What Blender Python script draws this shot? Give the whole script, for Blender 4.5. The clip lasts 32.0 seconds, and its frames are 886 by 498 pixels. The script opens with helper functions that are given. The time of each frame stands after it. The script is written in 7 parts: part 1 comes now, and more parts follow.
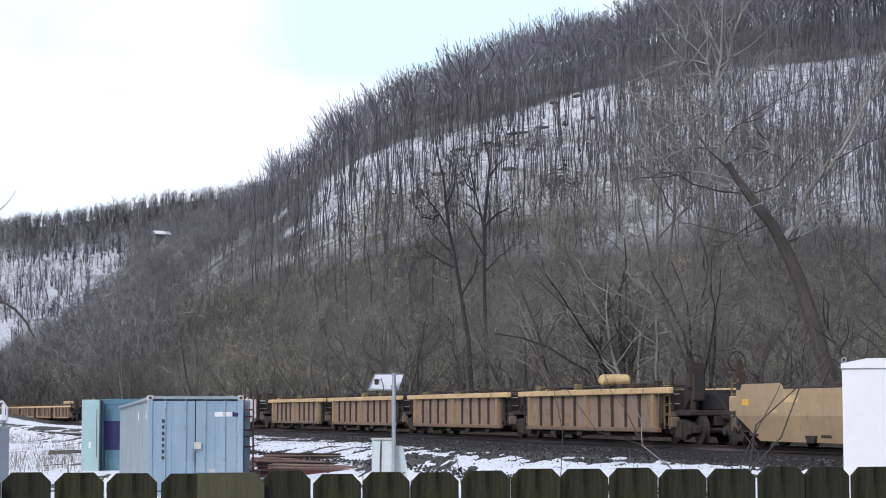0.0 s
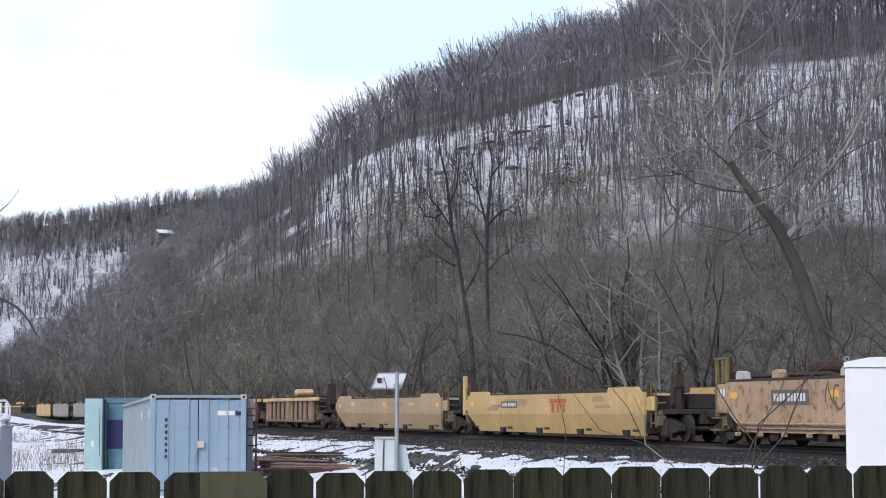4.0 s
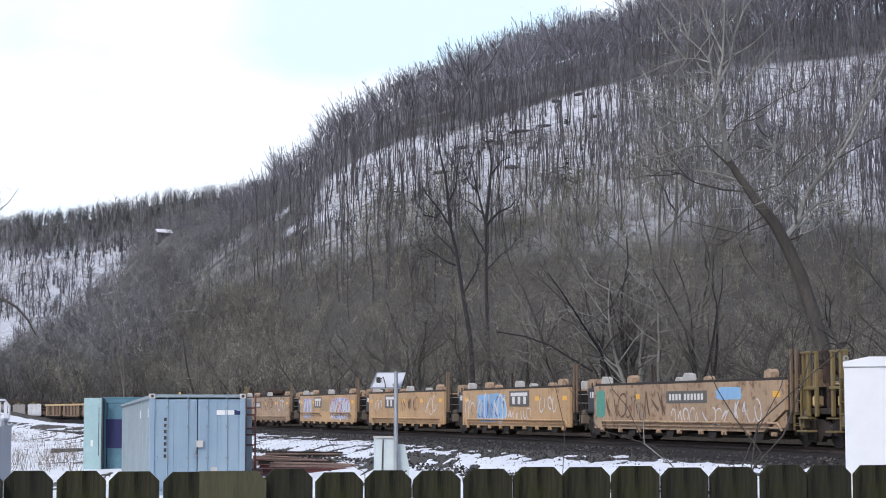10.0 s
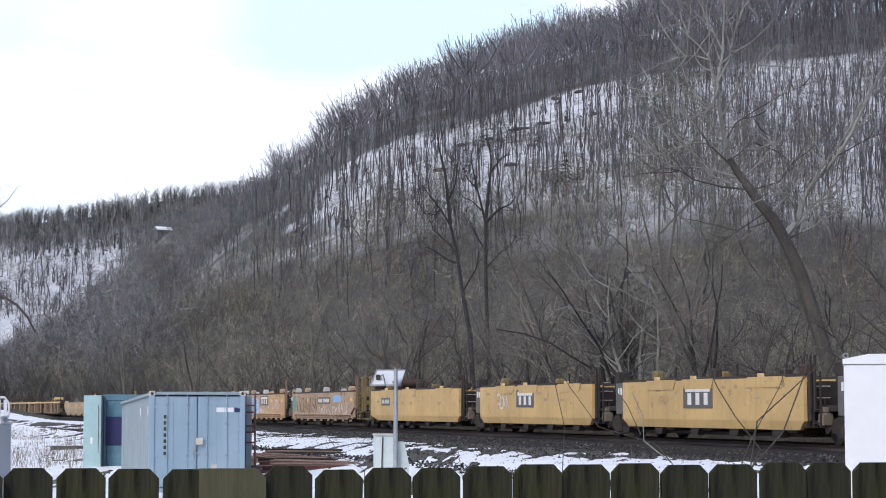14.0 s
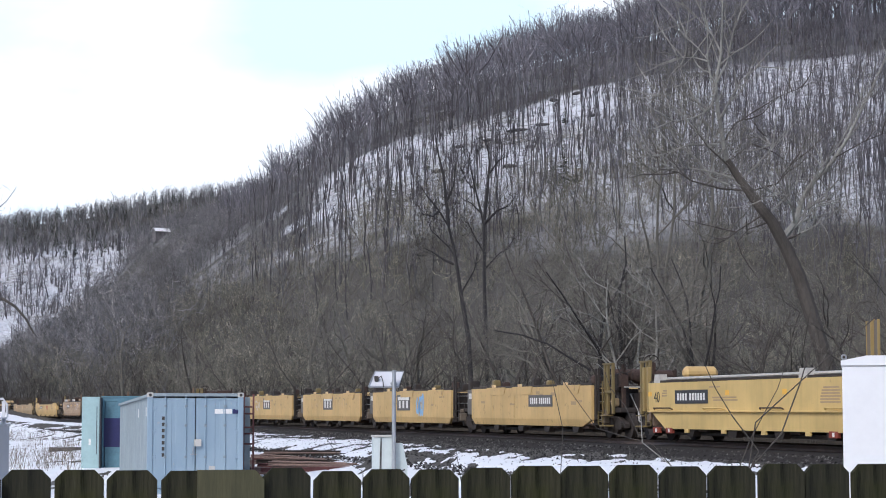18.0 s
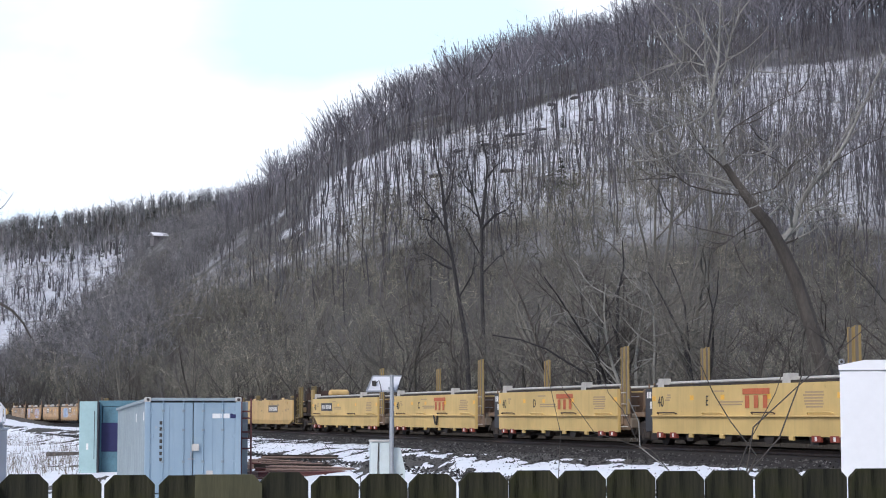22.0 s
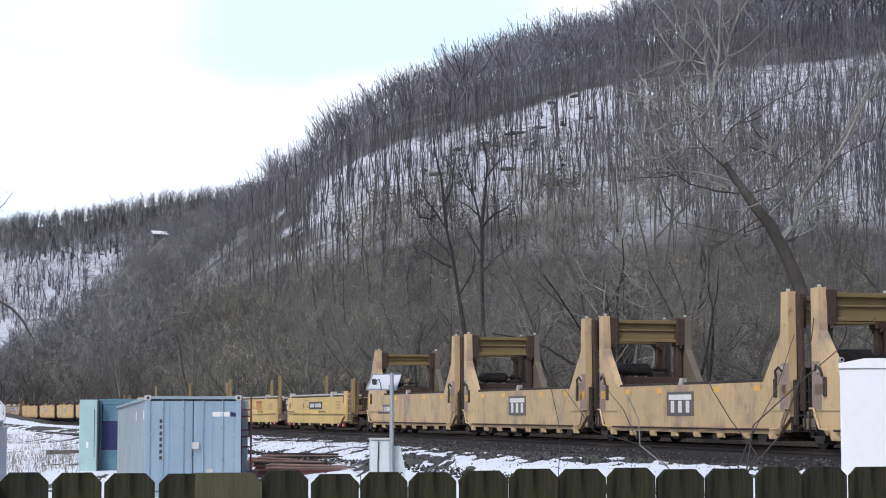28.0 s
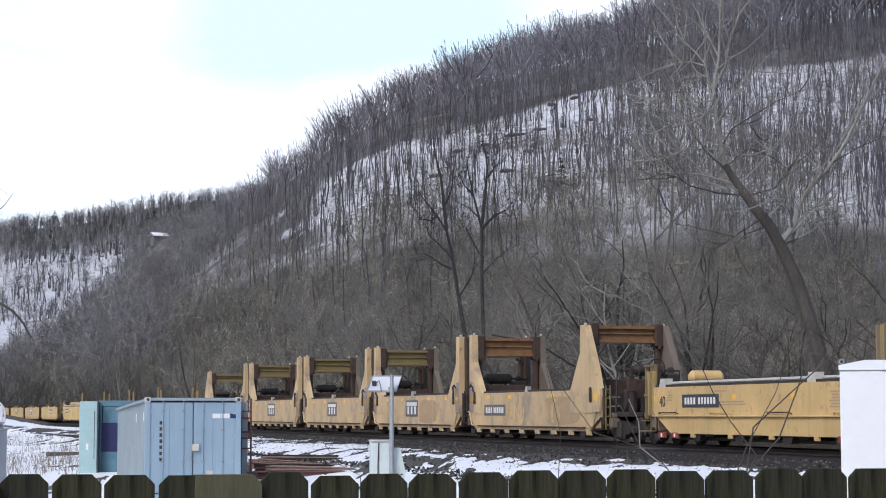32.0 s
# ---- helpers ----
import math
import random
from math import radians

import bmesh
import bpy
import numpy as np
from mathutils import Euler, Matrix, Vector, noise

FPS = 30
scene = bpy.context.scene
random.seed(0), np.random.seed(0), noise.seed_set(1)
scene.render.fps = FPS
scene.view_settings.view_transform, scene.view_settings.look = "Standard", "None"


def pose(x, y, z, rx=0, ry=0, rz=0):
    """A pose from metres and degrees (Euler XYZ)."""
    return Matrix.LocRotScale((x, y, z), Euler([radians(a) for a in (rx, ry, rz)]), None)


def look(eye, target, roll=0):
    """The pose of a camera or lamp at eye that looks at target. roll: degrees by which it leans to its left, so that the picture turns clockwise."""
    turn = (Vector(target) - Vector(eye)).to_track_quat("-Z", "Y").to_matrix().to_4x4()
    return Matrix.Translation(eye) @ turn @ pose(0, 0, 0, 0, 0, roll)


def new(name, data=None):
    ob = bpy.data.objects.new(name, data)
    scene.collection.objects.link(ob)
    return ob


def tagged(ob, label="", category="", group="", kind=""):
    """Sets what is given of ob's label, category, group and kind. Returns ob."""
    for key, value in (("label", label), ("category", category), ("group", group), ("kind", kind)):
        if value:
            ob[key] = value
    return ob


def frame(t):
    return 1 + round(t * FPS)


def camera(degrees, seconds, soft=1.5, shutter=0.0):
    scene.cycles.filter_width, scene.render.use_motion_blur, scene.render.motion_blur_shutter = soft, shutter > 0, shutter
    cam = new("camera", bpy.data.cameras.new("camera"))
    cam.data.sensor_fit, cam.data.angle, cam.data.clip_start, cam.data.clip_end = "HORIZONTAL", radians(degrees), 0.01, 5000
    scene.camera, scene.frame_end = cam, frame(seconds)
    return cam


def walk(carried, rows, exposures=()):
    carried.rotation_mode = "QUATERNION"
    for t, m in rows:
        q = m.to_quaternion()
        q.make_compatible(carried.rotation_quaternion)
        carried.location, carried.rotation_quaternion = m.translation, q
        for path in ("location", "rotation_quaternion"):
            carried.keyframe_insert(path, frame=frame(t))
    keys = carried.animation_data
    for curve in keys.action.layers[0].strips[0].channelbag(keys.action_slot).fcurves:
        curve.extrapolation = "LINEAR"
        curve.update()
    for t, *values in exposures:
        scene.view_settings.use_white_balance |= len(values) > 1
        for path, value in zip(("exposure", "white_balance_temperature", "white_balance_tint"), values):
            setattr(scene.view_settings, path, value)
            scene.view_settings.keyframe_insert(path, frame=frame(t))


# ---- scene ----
# ---- camera: a long lens on a stand behind a garden fence, drifting by a few hundredths of a degree ----
FOCAL = 3400.0
EYE_Z = 2.0
cam = camera(2 * math.degrees(math.atan(784 / FOCAL)), 32.0, soft=1.0)
HORIZON_TILT = math.degrees(math.atan((727.5 - 441) / FOCAL))
SWAY = [(0, -5, 3), (0.5, -5, 3), (1, -3.5, 3), (1.5, -3, 3), (2, -2, 3), (2.5, -2, 1.7), (3, -1.5, 1), (3.5, 0, 1), (5.5, 0, 1),
        (8, 0, 0.7), (9, 0, 0), (9.5, -0.3, 0), (10, -1.5, 0), (11, -1.7, -1.7), (12, -1.8, -2), (12.5, -2, -2.8), (13.5, -2, -3.2), (14, -2, -4.6), (14.5, -2, -3.6),
        (16.5, -3.3, -2), (17, -5, -2), (18, -5, -2), (18.5, -8, 3.5), (19, -9, 6), (22, -9, 6), (22.5, -8.4, 5.6), (23, -8, 4.4), (23.5, -8, 3.6), (24, -8, 2.8),
        (24.5, -8.7, 2.6), (25, -9, 1.2), (25.5, -9, 2.6), (28, -9, 3), (28.5, -8.5, 3), (29, -8.6, 4.4), (29.5, -9, 6), (32, -9, 6)]
DEG_PER_UNIT = math.degrees(1 / FOCAL)
walk(cam, [(t, pose(0, 0, EYE_Z, 90 + HORIZON_TILT + dy * DEG_PER_UNIT, 0, dx * DEG_PER_UNIT)) for t, dx, dy in SWAY],
     exposures=[(0.0, 0.12, 5720, 11), (32.0, 0.12, 5720, 11)])

# ---- light: a bright sky of thin cloud, a soft sun ----
SUN_ELEV, SUN_AZ = 44.0, -146.0   # degrees; azimuth from +Y towards +X
world = bpy.data.worlds.new("sky")
scene.world = world
world.use_nodes = True
wn = world.node_tree
sky = wn.nodes.new("ShaderNodeTexSky")
sky.sky_type, sky.sun_disc = "NISHITA", False
sky.sun_elevation, sky.sun_rotation = radians(SUN_ELEV), radians(SUN_AZ)
sky.air_density, sky.dust_density, sky.ozone_density = 1.0, 4.0, 1.0
wn.nodes["Background"].inputs["Strength"].default_value = 0.12
wn.links.new(sky.outputs["Color"], wn.nodes["Background"].inputs["Color"])
sun_data = bpy.data.lights.new("sun", "SUN")
sun_data.energy, sun_data.angle, sun_data.color = 1.25, radians(12), (1.0, 0.95, 0.88)
sun = new("sun", sun_data)
ce, se = math.cos(radians(SUN_ELEV)), math.sin(radians(SUN_ELEV))
sun.matrix_world = look((400 * ce * math.sin(radians(SUN_AZ)), 400 * ce * math.cos(radians(SUN_AZ)), 400 * se), (0, 0, 0))
scene.view_settings.exposure = 0.0

# ---- materials ----


def nodes_of(name, rough=0.7, metal=0.0):
    m = bpy.data.materials.new(name)
    m.use_nodes = True
    nt = m.node_tree
    b = nt.nodes["Principled BSDF"]
    b.inputs["Roughness"].default_value, b.inputs["Metallic"].default_value = rough, metal
    return m, nt, b


def tex(nt, scale, detail=4, stretch=(1, 1, 1), space="Object", rough=0.6):
    c = nt.nodes.new("ShaderNodeTexCoord")
    mp = nt.nodes.new("ShaderNodeMapping")
    mp.inputs["Scale"].default_value = stretch
    n = nt.nodes.new("ShaderNodeTexNoise")
    n.inputs["Scale"].default_value, n.inputs["Detail"].default_value, n.inputs["Roughness"].default_value = scale, detail, rough
    nt.links.new(c.outputs[space], mp.inputs["Vector"])
    nt.links.new(mp.outputs["Vector"], n.inputs["Vector"])
    return n.outputs["Fac"]


def ramp(nt, fac, stops):
    r = nt.nodes.new("ShaderNodeValToRGB")
    while len(r.color_ramp.elements) < len(stops):
        r.color_ramp.elements.new(0.5)
    for e, (p, c) in zip(r.color_ramp.elements, stops):
        e.position, e.color = p, (*c, 1)
    nt.links.new(fac, r.inputs["Fac"])
    return r.outputs["Color"]


def mix(nt, fac, a, b, mode="MIX"):
    n = nt.nodes.new("ShaderNodeMix")
    n.data_type, n.blend_type = "RGBA", mode
    for key, v in (("Factor", fac), ("A", a), ("B", b)):
        s = [i for i in n.inputs if i.name == key and (i.type == "RGBA" or (key == "Factor" and i.type == "VALUE"))][0]
        if isinstance(v, (int, float)):
            s.default_value = v
        elif isinstance(v, tuple):
            s.default_value = (*v, 1)
        else:
            nt.links.new(v, s)
    return [o for o in n.outputs if o.type == "RGBA"][0]


def bump(nt, b, fac, strength, dist):
    n = nt.nodes.new("ShaderNodeBump")
    n.inputs["Strength"].default_value, n.inputs["Distance"].default_value = strength, dist
    nt.links.new(fac, n.inputs["Height"])
    nt.links.new(n.outputs["Normal"], b.inputs["Normal"])


def grey(v):
    return (v, v, v)


def plain(name, c, rough=0.7, metal=0.0, var=0.25, scale=6.0, stretch=(1, 1, 1), pieces=None, tone=False):
    """A surface with broad and fine variation round one colour."""
    m, nt, b = nodes_of(name, rough, metal)
    lo, hi = tuple(x * (1 - var) for x in c), tuple(min(1, x * (1 + var)) for x in c)
    f1, f2 = tex(nt, scale, 5, stretch), tex(nt, scale * 9, 3, stretch)
    col = mix(nt, 0.35, ramp(nt, f1, [(0.3, lo), (0.7, hi)]), ramp(nt, f2, [(0.3, lo), (0.7, hi)]))
    if pieces:
        rnd = nt.nodes.new("ShaderNodeNewGeometry").outputs["Random Per Island"]
        col = mix(nt, 1.0, col, ramp(nt, rnd, [(0.0, grey(pieces[0])), (0.7, grey((pieces[0] + pieces[1]) * 0.4)), (1.0, grey(pieces[1]))]), "MULTIPLY")
    if tone:
        each = nt.nodes.new("ShaderNodeAttribute")
        each.attribute_name = "tone"
        col = mix(nt, 1.0, col, ramp(nt, each.outputs["Fac"], [(0.0, (0.30, 0.28, 0.27)), (0.5, (0.72, 0.71, 0.70)), (0.85, (1.0, 1.0, 1.0)), (1.0, (1.55, 1.5, 1.38))]), "MULTIPLY")
    nt.links.new(col, b.inputs["Base Color"])
    bump(nt, b, f2, 0.25, 0.004)
    return m


def paint(name, c, rust=0.35, rough=0.55, dirt=(0.10, 0.07, 0.045), grime=0.0):
    """Weathered paint on steel: faded sheets, rust blooms, streaks of dirt that run down."""
    m, nt, b = nodes_of(name, rough)
    f1 = tex(nt, 0.55, 5)
    f2 = tex(nt, 3.2, 8, rough=0.7)
    f3 = tex(nt, 1.0, 4, (5.0, 5.0, 0.35))
    f4 = tex(nt, 14.0, 4)
    base = ramp(nt, f1, [(0.3, tuple(x * 0.82 for x in c)), (0.7, tuple(min(1, x * 1.12) for x in c))])
    base = mix(nt, ramp(nt, f3, [(0.50, grey(0)), (0.85, grey(0.25 + 0.7 * rust))]), base, tuple(x * 0.45 + d * 0.5 for x, d in zip(c, dirt)))
    rusty = ramp(nt, f4, [(0.3, (0.09, 0.035, 0.018)), (0.7, (0.20, 0.085, 0.04))])
    base = mix(nt, ramp(nt, f2, [(0.68 - 0.3 * rust, grey(0)), (0.80 - 0.25 * rust, grey(min(1.0, 0.4 + rust)))]), base, rusty)
    if grime:
        f5 = tex(nt, 0.75, 6, (1, 1, 0.7), rough=0.65)
        base = mix(nt, ramp(nt, f5, [(0.50, grey(0)), (0.68, grey(grime))]), base, (0.25, 0.19, 0.155))
    nt.links.new(base, b.inputs["Base Color"])
    bump(nt, b, f2, 0.2, 0.006)
    return m


YELLOW = paint("yellow_paint", (0.66, 0.475, 0.18), 0.14)
YELLOW_PALE = paint("pale_yellow_paint", (0.63, 0.435, 0.18), 0.33)
YELLOW_WORN = paint("worn_yellow_paint", (0.60, 0.44, 0.235), 0.30, grime=0.9)
ORANGE = paint("orange_tan_paint", (0.55, 0.36, 0.185), 0.42)
BUFF = paint("buff_paint", (0.45, 0.33, 0.19), 0.28)
BROWN = paint("brown_paint", (0.20, 0.135, 0.085), 0.4)
RIB = paint("tan_rib_paint", (0.36, 0.25, 0.14), 0.4)
CHORD = paint("light_chord_paint", (0.66, 0.47, 0.23), 0.42)
RUST = plain("rusted_steel", (0.058, 0.035, 0.026), 0.85, 0.0, 0.45, 4)
STEEL = plain("grimy_black_steel", (0.052, 0.042, 0.036), 0.7, 0.3, 0.4, 5)
GREYBOX = plain("light_grey_paint", (0.50, 0.48, 0.44), 0.6, 0, 0.2, 4)
BLACKBOARD = plain("black_board", (0.05, 0.05, 0.055), 0.6, 0, 0.25, 4)
GREYBOARD = plain("dark_grey_board", (0.13, 0.12, 0.11), 0.6, 0, 0.25, 4)
WHITE_MARK = plain("white_marking", (0.78, 0.77, 0.74), 0.6, 0, 0.12, 7)
BLACK_MARK = plain("black_marking", (0.04, 0.035, 0.03), 0.6, 0, 0.2, 7)
RED_MARK = plain("faded_red_marking", (0.50, 0.13, 0.05), 0.6, 0, 0.2, 5)
SIGNAL_RED = plain("orange_red_paint", (0.55, 0.12, 0.03), 0.6, 0, 0.3, 6)
REFLECTOR = plain("yellow_reflector", (0.85, 0.48, 0.05), 0.4, 0, 0.1, 9)
RED_FOOT = plain("dark_red_paint", (0.25, 0.05, 0.03), 0.7, 0, 0.35, 6)
RAIL_STEEL = plain("worn_rail_steel", (0.16, 0.12, 0.10), 0.45, 0.6, 0.3, 3)
TIE_WOOD = plain("creosote_wood", (0.055, 0.045, 0.038), 0.9, 0, 0.4, 4)
ROCK = plain("dark_rock", (0.075, 0.070, 0.068), 0.95, 0, 0.45, 0.8)
STONE = plain("ballast_stone", (0.125, 0.112, 0.10), 0.95, 0, 0.45, 3)
GRAVEL = plain("grey_gravel", (0.15, 0.143, 0.137), 0.95, 0, 0.3, 3, pieces=(0.08, 1.1))
STONE_DARK = plain("oily_ballast_stone", (0.034, 0.031, 0.030), 0.95, 0, 0.5, 5)
# Distance haze is mixed into these three barks as a bluish grey cast.
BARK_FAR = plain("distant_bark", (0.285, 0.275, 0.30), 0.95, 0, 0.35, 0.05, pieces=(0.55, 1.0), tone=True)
BARK_HAZY_RIDGE = plain("ridge_bark", (0.51, 0.50, 0.57), 0.95, 0, 0.3, 0.05, pieces=(0.5, 1.0), tone=True)
BARK_HAZY_EAST = plain("hazy_grey_bark", (0.38, 0.37, 0.41), 0.95, 0, 0.3, 0.05, pieces=(0.5, 1.0), tone=True)
BARK_NEAR = plain("thicket_bark", (0.33, 0.315, 0.275), 0.95, 0, 0.35, 0.12, pieces=(0.40, 1.0), tone=True)
BARK_OLIVE = plain("olive_brown_twigs", (0.46, 0.44, 0.345), 0.95, 0, 0.35, 0.12, pieces=(0.45, 1.0), tone=True)
# Haze over the flank and far hilltop is put into this bark's grey.
BARK_HAZY_SHOULDER = plain("shoulder_bark", (0.39, 0.385, 0.40), 0.95, 0, 0.3, 0.05, pieces=(0.55, 1.0), tone=True)
BARK_BRUSH = plain("brush_bark", (0.49, 0.465, 0.375), 0.95, 0, 0.35, 0.12, pieces=(0.40, 1.0), tone=True)
BARK_GREY = plain("grey_bark", (0.165, 0.154, 0.132), 0.95, 0, 0.35, 1.5)
BARK_DARK = plain("dark_bark", (0.080, 0.071, 0.063), 0.95, 0, 0.4, 2.0, (1, 1, 0.3))
BARK_BLACK = plain("wet_black_bark", (0.036, 0.033, 0.034), 0.9, 0, 0.4, 2.0, (1, 1, 0.3))
BARK_PALE = plain("pale_bark", (0.285, 0.28, 0.255), 0.9, 0, 0.35, 1.2, (1, 1, 0.4))
NEEDLES = plain("dull_needles", (0.055, 0.065, 0.04), 0.95, 0, 0.35, 0.3)
MINT = plain("mint_paint", (0.36, 0.51, 0.52), 0.6, 0, 0.12, 2)
TEAL = plain("teal_paint", (0.11, 0.22, 0.28), 0.7, 0, 0.25, 2)
NAVY = plain("navy_tarp", (0.02, 0.022, 0.10), 0.6, 0, 0.25, 3)
WHITE_PAINT = plain("white_paint", (0.87, 0.885, 0.92), 0.5, 0, 0.05, 2)
WHITE_PLASTIC = plain("white_plastic", (0.64, 0.65, 0.68), 0.5, 0, 0.08, 3)
CABINET = plain("grey_green_paint", (0.58, 0.64, 0.63), 0.55, 0.0, 0.12, 4)
GALV = plain("galvanised_steel", (0.36, 0.38, 0.40), 0.45, 0.5, 0.15, 6)
DRY_GRASS = plain("dry_grass", (0.19, 0.16, 0.125), 0.9, 0, 0.4, 2)
SHADE_WEEDS = plain("dead_weed_stalks", (0.075, 0.062, 0.048), 0.95, 0, 0.4, 2)
RUST_RED = plain("red_brown_steel", (0.13, 0.05, 0.045), 0.8, 0, 0.35, 5)


def make_container_paint():
    m, nt, b = nodes_of("pale_blue_container_paint", 0.55)
    f1, f2 = tex(nt, 0.9, 5, (1, 1, 0.5)), tex(nt, 7, 6)
    c = ramp(nt, f1, [(0.3, (0.235, 0.325, 0.405)), (0.72, (0.30, 0.39, 0.465))])
    c = mix(nt, ramp(nt, f2, [(0.64, grey(0)), (0.74, grey(0.6))]), c, (0.42, 0.40, 0.37))
    nt.links.new(c, b.inputs["Base Color"])
    bump(nt, b, f2, 0.1, 0.004)
    return m


CONTAINER = make_container_paint()
# Greyer and darker than the blue of the door end.
CONTAINER_SIDE = plain("weathered_grey_blue_paint", (0.26, 0.31, 0.335), 0.6, 0, 0.2, 2, (1, 1, 0.4))


def make_fence_wood():
    m, nt, b = nodes_of("mossy_fence_wood", 0.9)
    grain = tex(nt, 7, 7, (6, 6, 0.35), rough=0.7)
    moss = tex(nt, 3.2, 5)
    fine = tex(nt, 60, 3, (2, 2, 0.4))
    rnd = nt.nodes.new("ShaderNodeObjectInfo").outputs["Random"]
    c = ramp(nt, grain, [(0.33, (0.007, 0.007, 0.006)), (0.42, (0.030, 0.029, 0.019)), (0.56, (0.056, 0.053, 0.032)), (0.78, (0.105, 0.096, 0.060))])
    c = mix(nt, ramp(nt, moss, [(0.45, grey(0)), (0.7, grey(0.75))]), c, (0.052, 0.060, 0.012))
    c = mix(nt, ramp(nt, rnd, [(0.0, grey(0.0)), (1.0, grey(0.5))]), c, (0.026, 0.026, 0.024))
    nt.links.new(c, b.inputs["Base Color"])
    bump(nt, b, fine, 0.5, 0.004)
    return m


FENCE_WOOD = make_fence_wood()
FENCE_PALE = plain("newer_fence_wood", (0.085, 0.081, 0.042), 0.9, 0, 0.35, 5, (6, 6, 0.5))


def make_ground():
    """Snow, leaf litter and dry grass; more bare ground beside the line, more snow on the slope."""
    m, nt, b = nodes_of("winter_ground", 0.95)
    f1, f2, f3 = tex(nt, 0.03, 6, rough=0.65), tex(nt, 0.35, 6, rough=0.7), tex(nt, 6, 5, rough=0.7)
    litter = ramp(nt, f3, [(0.3, (0.102, 0.093, 0.077)), (0.7, (0.225, 0.204, 0.168))])
    snow = ramp(nt, f2, [(0.3, (0.52, 0.54, 0.58)), (0.7, (0.74, 0.75, 0.78))])
    mask = mix(nt, 0.35, mix(nt, 0.5, f1, f2), tex(nt, 1.6, 5, rough=0.7))
    c = mix(nt, ramp(nt, mask, [(0.43, grey(0)), (0.51, grey(1))]), litter, snow)
    geo = nt.nodes.new("ShaderNodeAttribute")
    geo.attribute_name = "bare"
    f4 = tex(nt, 22, 3, rough=0.7)
    soil = ramp(nt, f4, [(0.36, (0.014, 0.0135, 0.013)), (0.5, (0.062, 0.060, 0.056)), (0.64, (0.18, 0.172, 0.16))])
    litter = mix(nt, 0.75, litter, soil)
    c = mix(nt, geo.outputs["Fac"], c, litter)
    nt.links.new(c, b.inputs["Base Color"])
    bump(nt, b, f3, 0.4, 0.03)
    return m


GROUND = make_ground()
for dull in (STONE, STONE_DARK, GRAVEL, GROUND, TIE_WOOD, FENCE_WOOD):      # loose, dusty or rotten: no sheen
    for node in dull.node_tree.nodes:
        if node.type == "BSDF_PRINCIPLED":
            node.inputs["Specular IOR Level"].default_value = 0.06


def make_snow():
    m, nt, b = nodes_of("old_snow", 0.7)
    f1, f2 = tex(nt, 0.8, 5), tex(nt, 9, 5)
    c = ramp(nt, f1, [(0.3, (0.80, 0.81, 0.84)), (0.6, (0.90, 0.90, 0.91))])
    nt.links.new(c, b.inputs["Base Color"])
    bump(nt, b, f2, 0.4, 0.03)
    return m


SNOW = make_snow()


def make_cloud():
    m, nt, b = nodes_of("cloud_and_sky")
    nt.nodes.remove(b)
    f = tex(nt, 0.0015, 5, (1, 1, 2.1), rough=0.45)
    c = nt.nodes.new("ShaderNodeTexCoord")
    sep = nt.nodes.new("ShaderNodeSeparateXYZ")
    nt.links.new(c.outputs["Object"], sep.inputs["Vector"])
    h = nt.nodes.new("ShaderNodeMapRange")
    h.inputs["From Min"].default_value, h.inputs["From Max"].default_value = 690, 830
    h.inputs["To Min"].default_value, h.inputs["To Max"].default_value = -0.035, 0.10
    nt.links.new(sep.outputs["Z"], h.inputs["Value"])
    add = nt.nodes.new("ShaderNodeMath")
    nt.links.new(f, add.inputs[0])
    nt.links.new(h.outputs["Result"], add.inputs[1])
    col = ramp(nt, add.outputs[0], [(0.47, (1.0, 1.0, 1.0)), (0.53, (0.90, 0.965, 1.0)), (0.62, (0.78, 0.93, 0.99))])
    e = nt.nodes.new("ShaderNodeEmission")
    e.inputs["Strength"].default_value = 1.05
    nt.links.new(col, e.inputs["Color"])
    nt.links.new(e.outputs["Emission"], nt.nodes["Material Output"].inputs["Surface"])
    return m


CLOUD = make_cloud()

# ---- building helpers ----


def link_mesh(name, me, mat, parent=None, label=""):
    if mat is not None:
        me.materials.append(mat)
    ob = new(name, me)
    if parent is not None:
        ob.parent = parent
    if label:
        ob["label"] = label
    return ob


def part(name, bm, mat, parent=None, label=""):
    me = bpy.data.meshes.new(name)
    bm.normal_update()
    bm.to_mesh(me)
    bm.free()
    return link_mesh(name, me, mat, parent, label)


def thing(name, label, category, group="", m=None):
    ob = new(name)
    tagged(ob, label, category, group)
    if m is not None:
        ob.matrix_basis = m
    return ob


def box(bm, lo, hi, bev=0.0):
    """An upright block between two corners, its edges broken by bev."""
    c = [(a + b) / 2 for a, b in zip(lo, hi)]
    s = [abs(b - a) for a, b in zip(lo, hi)]
    geo = bmesh.ops.create_cube(bm, size=1, matrix=Matrix.Translation(c) @ Matrix.Diagonal((*s, 1)))
    if bev:
        es = list({e for v in geo["verts"] for e in v.link_edges})
        bmesh.ops.bevel(bm, geom=es, offset=bev, segments=1, affect="EDGES")
    return bm


def boxes(*specs, bev=0.0):
    bm = bmesh.new()
    for lo, hi in specs:
        box(bm, lo, hi, bev)
    return bm


def prism(profile, y0, y1, bm=None, taper=None):
    """A profile of (x, z) points, drawn from y0 to y1."""
    bm = bm or bmesh.new()
    a = [bm.verts.new((x, y0, z)) for x, z in profile]
    c = [bm.verts.new((x, y1, z)) for x, z in profile]
    n = len(profile)
    bm.faces.new(a)
    bm.faces.new(c[::-1])
    for i in range(n):
        bm.faces.new((a[i], c[i], c[(i + 1) % n], a[(i + 1) % n]))
    bmesh.ops.recalc_face_normals(bm, faces=bm.faces)
    return bm


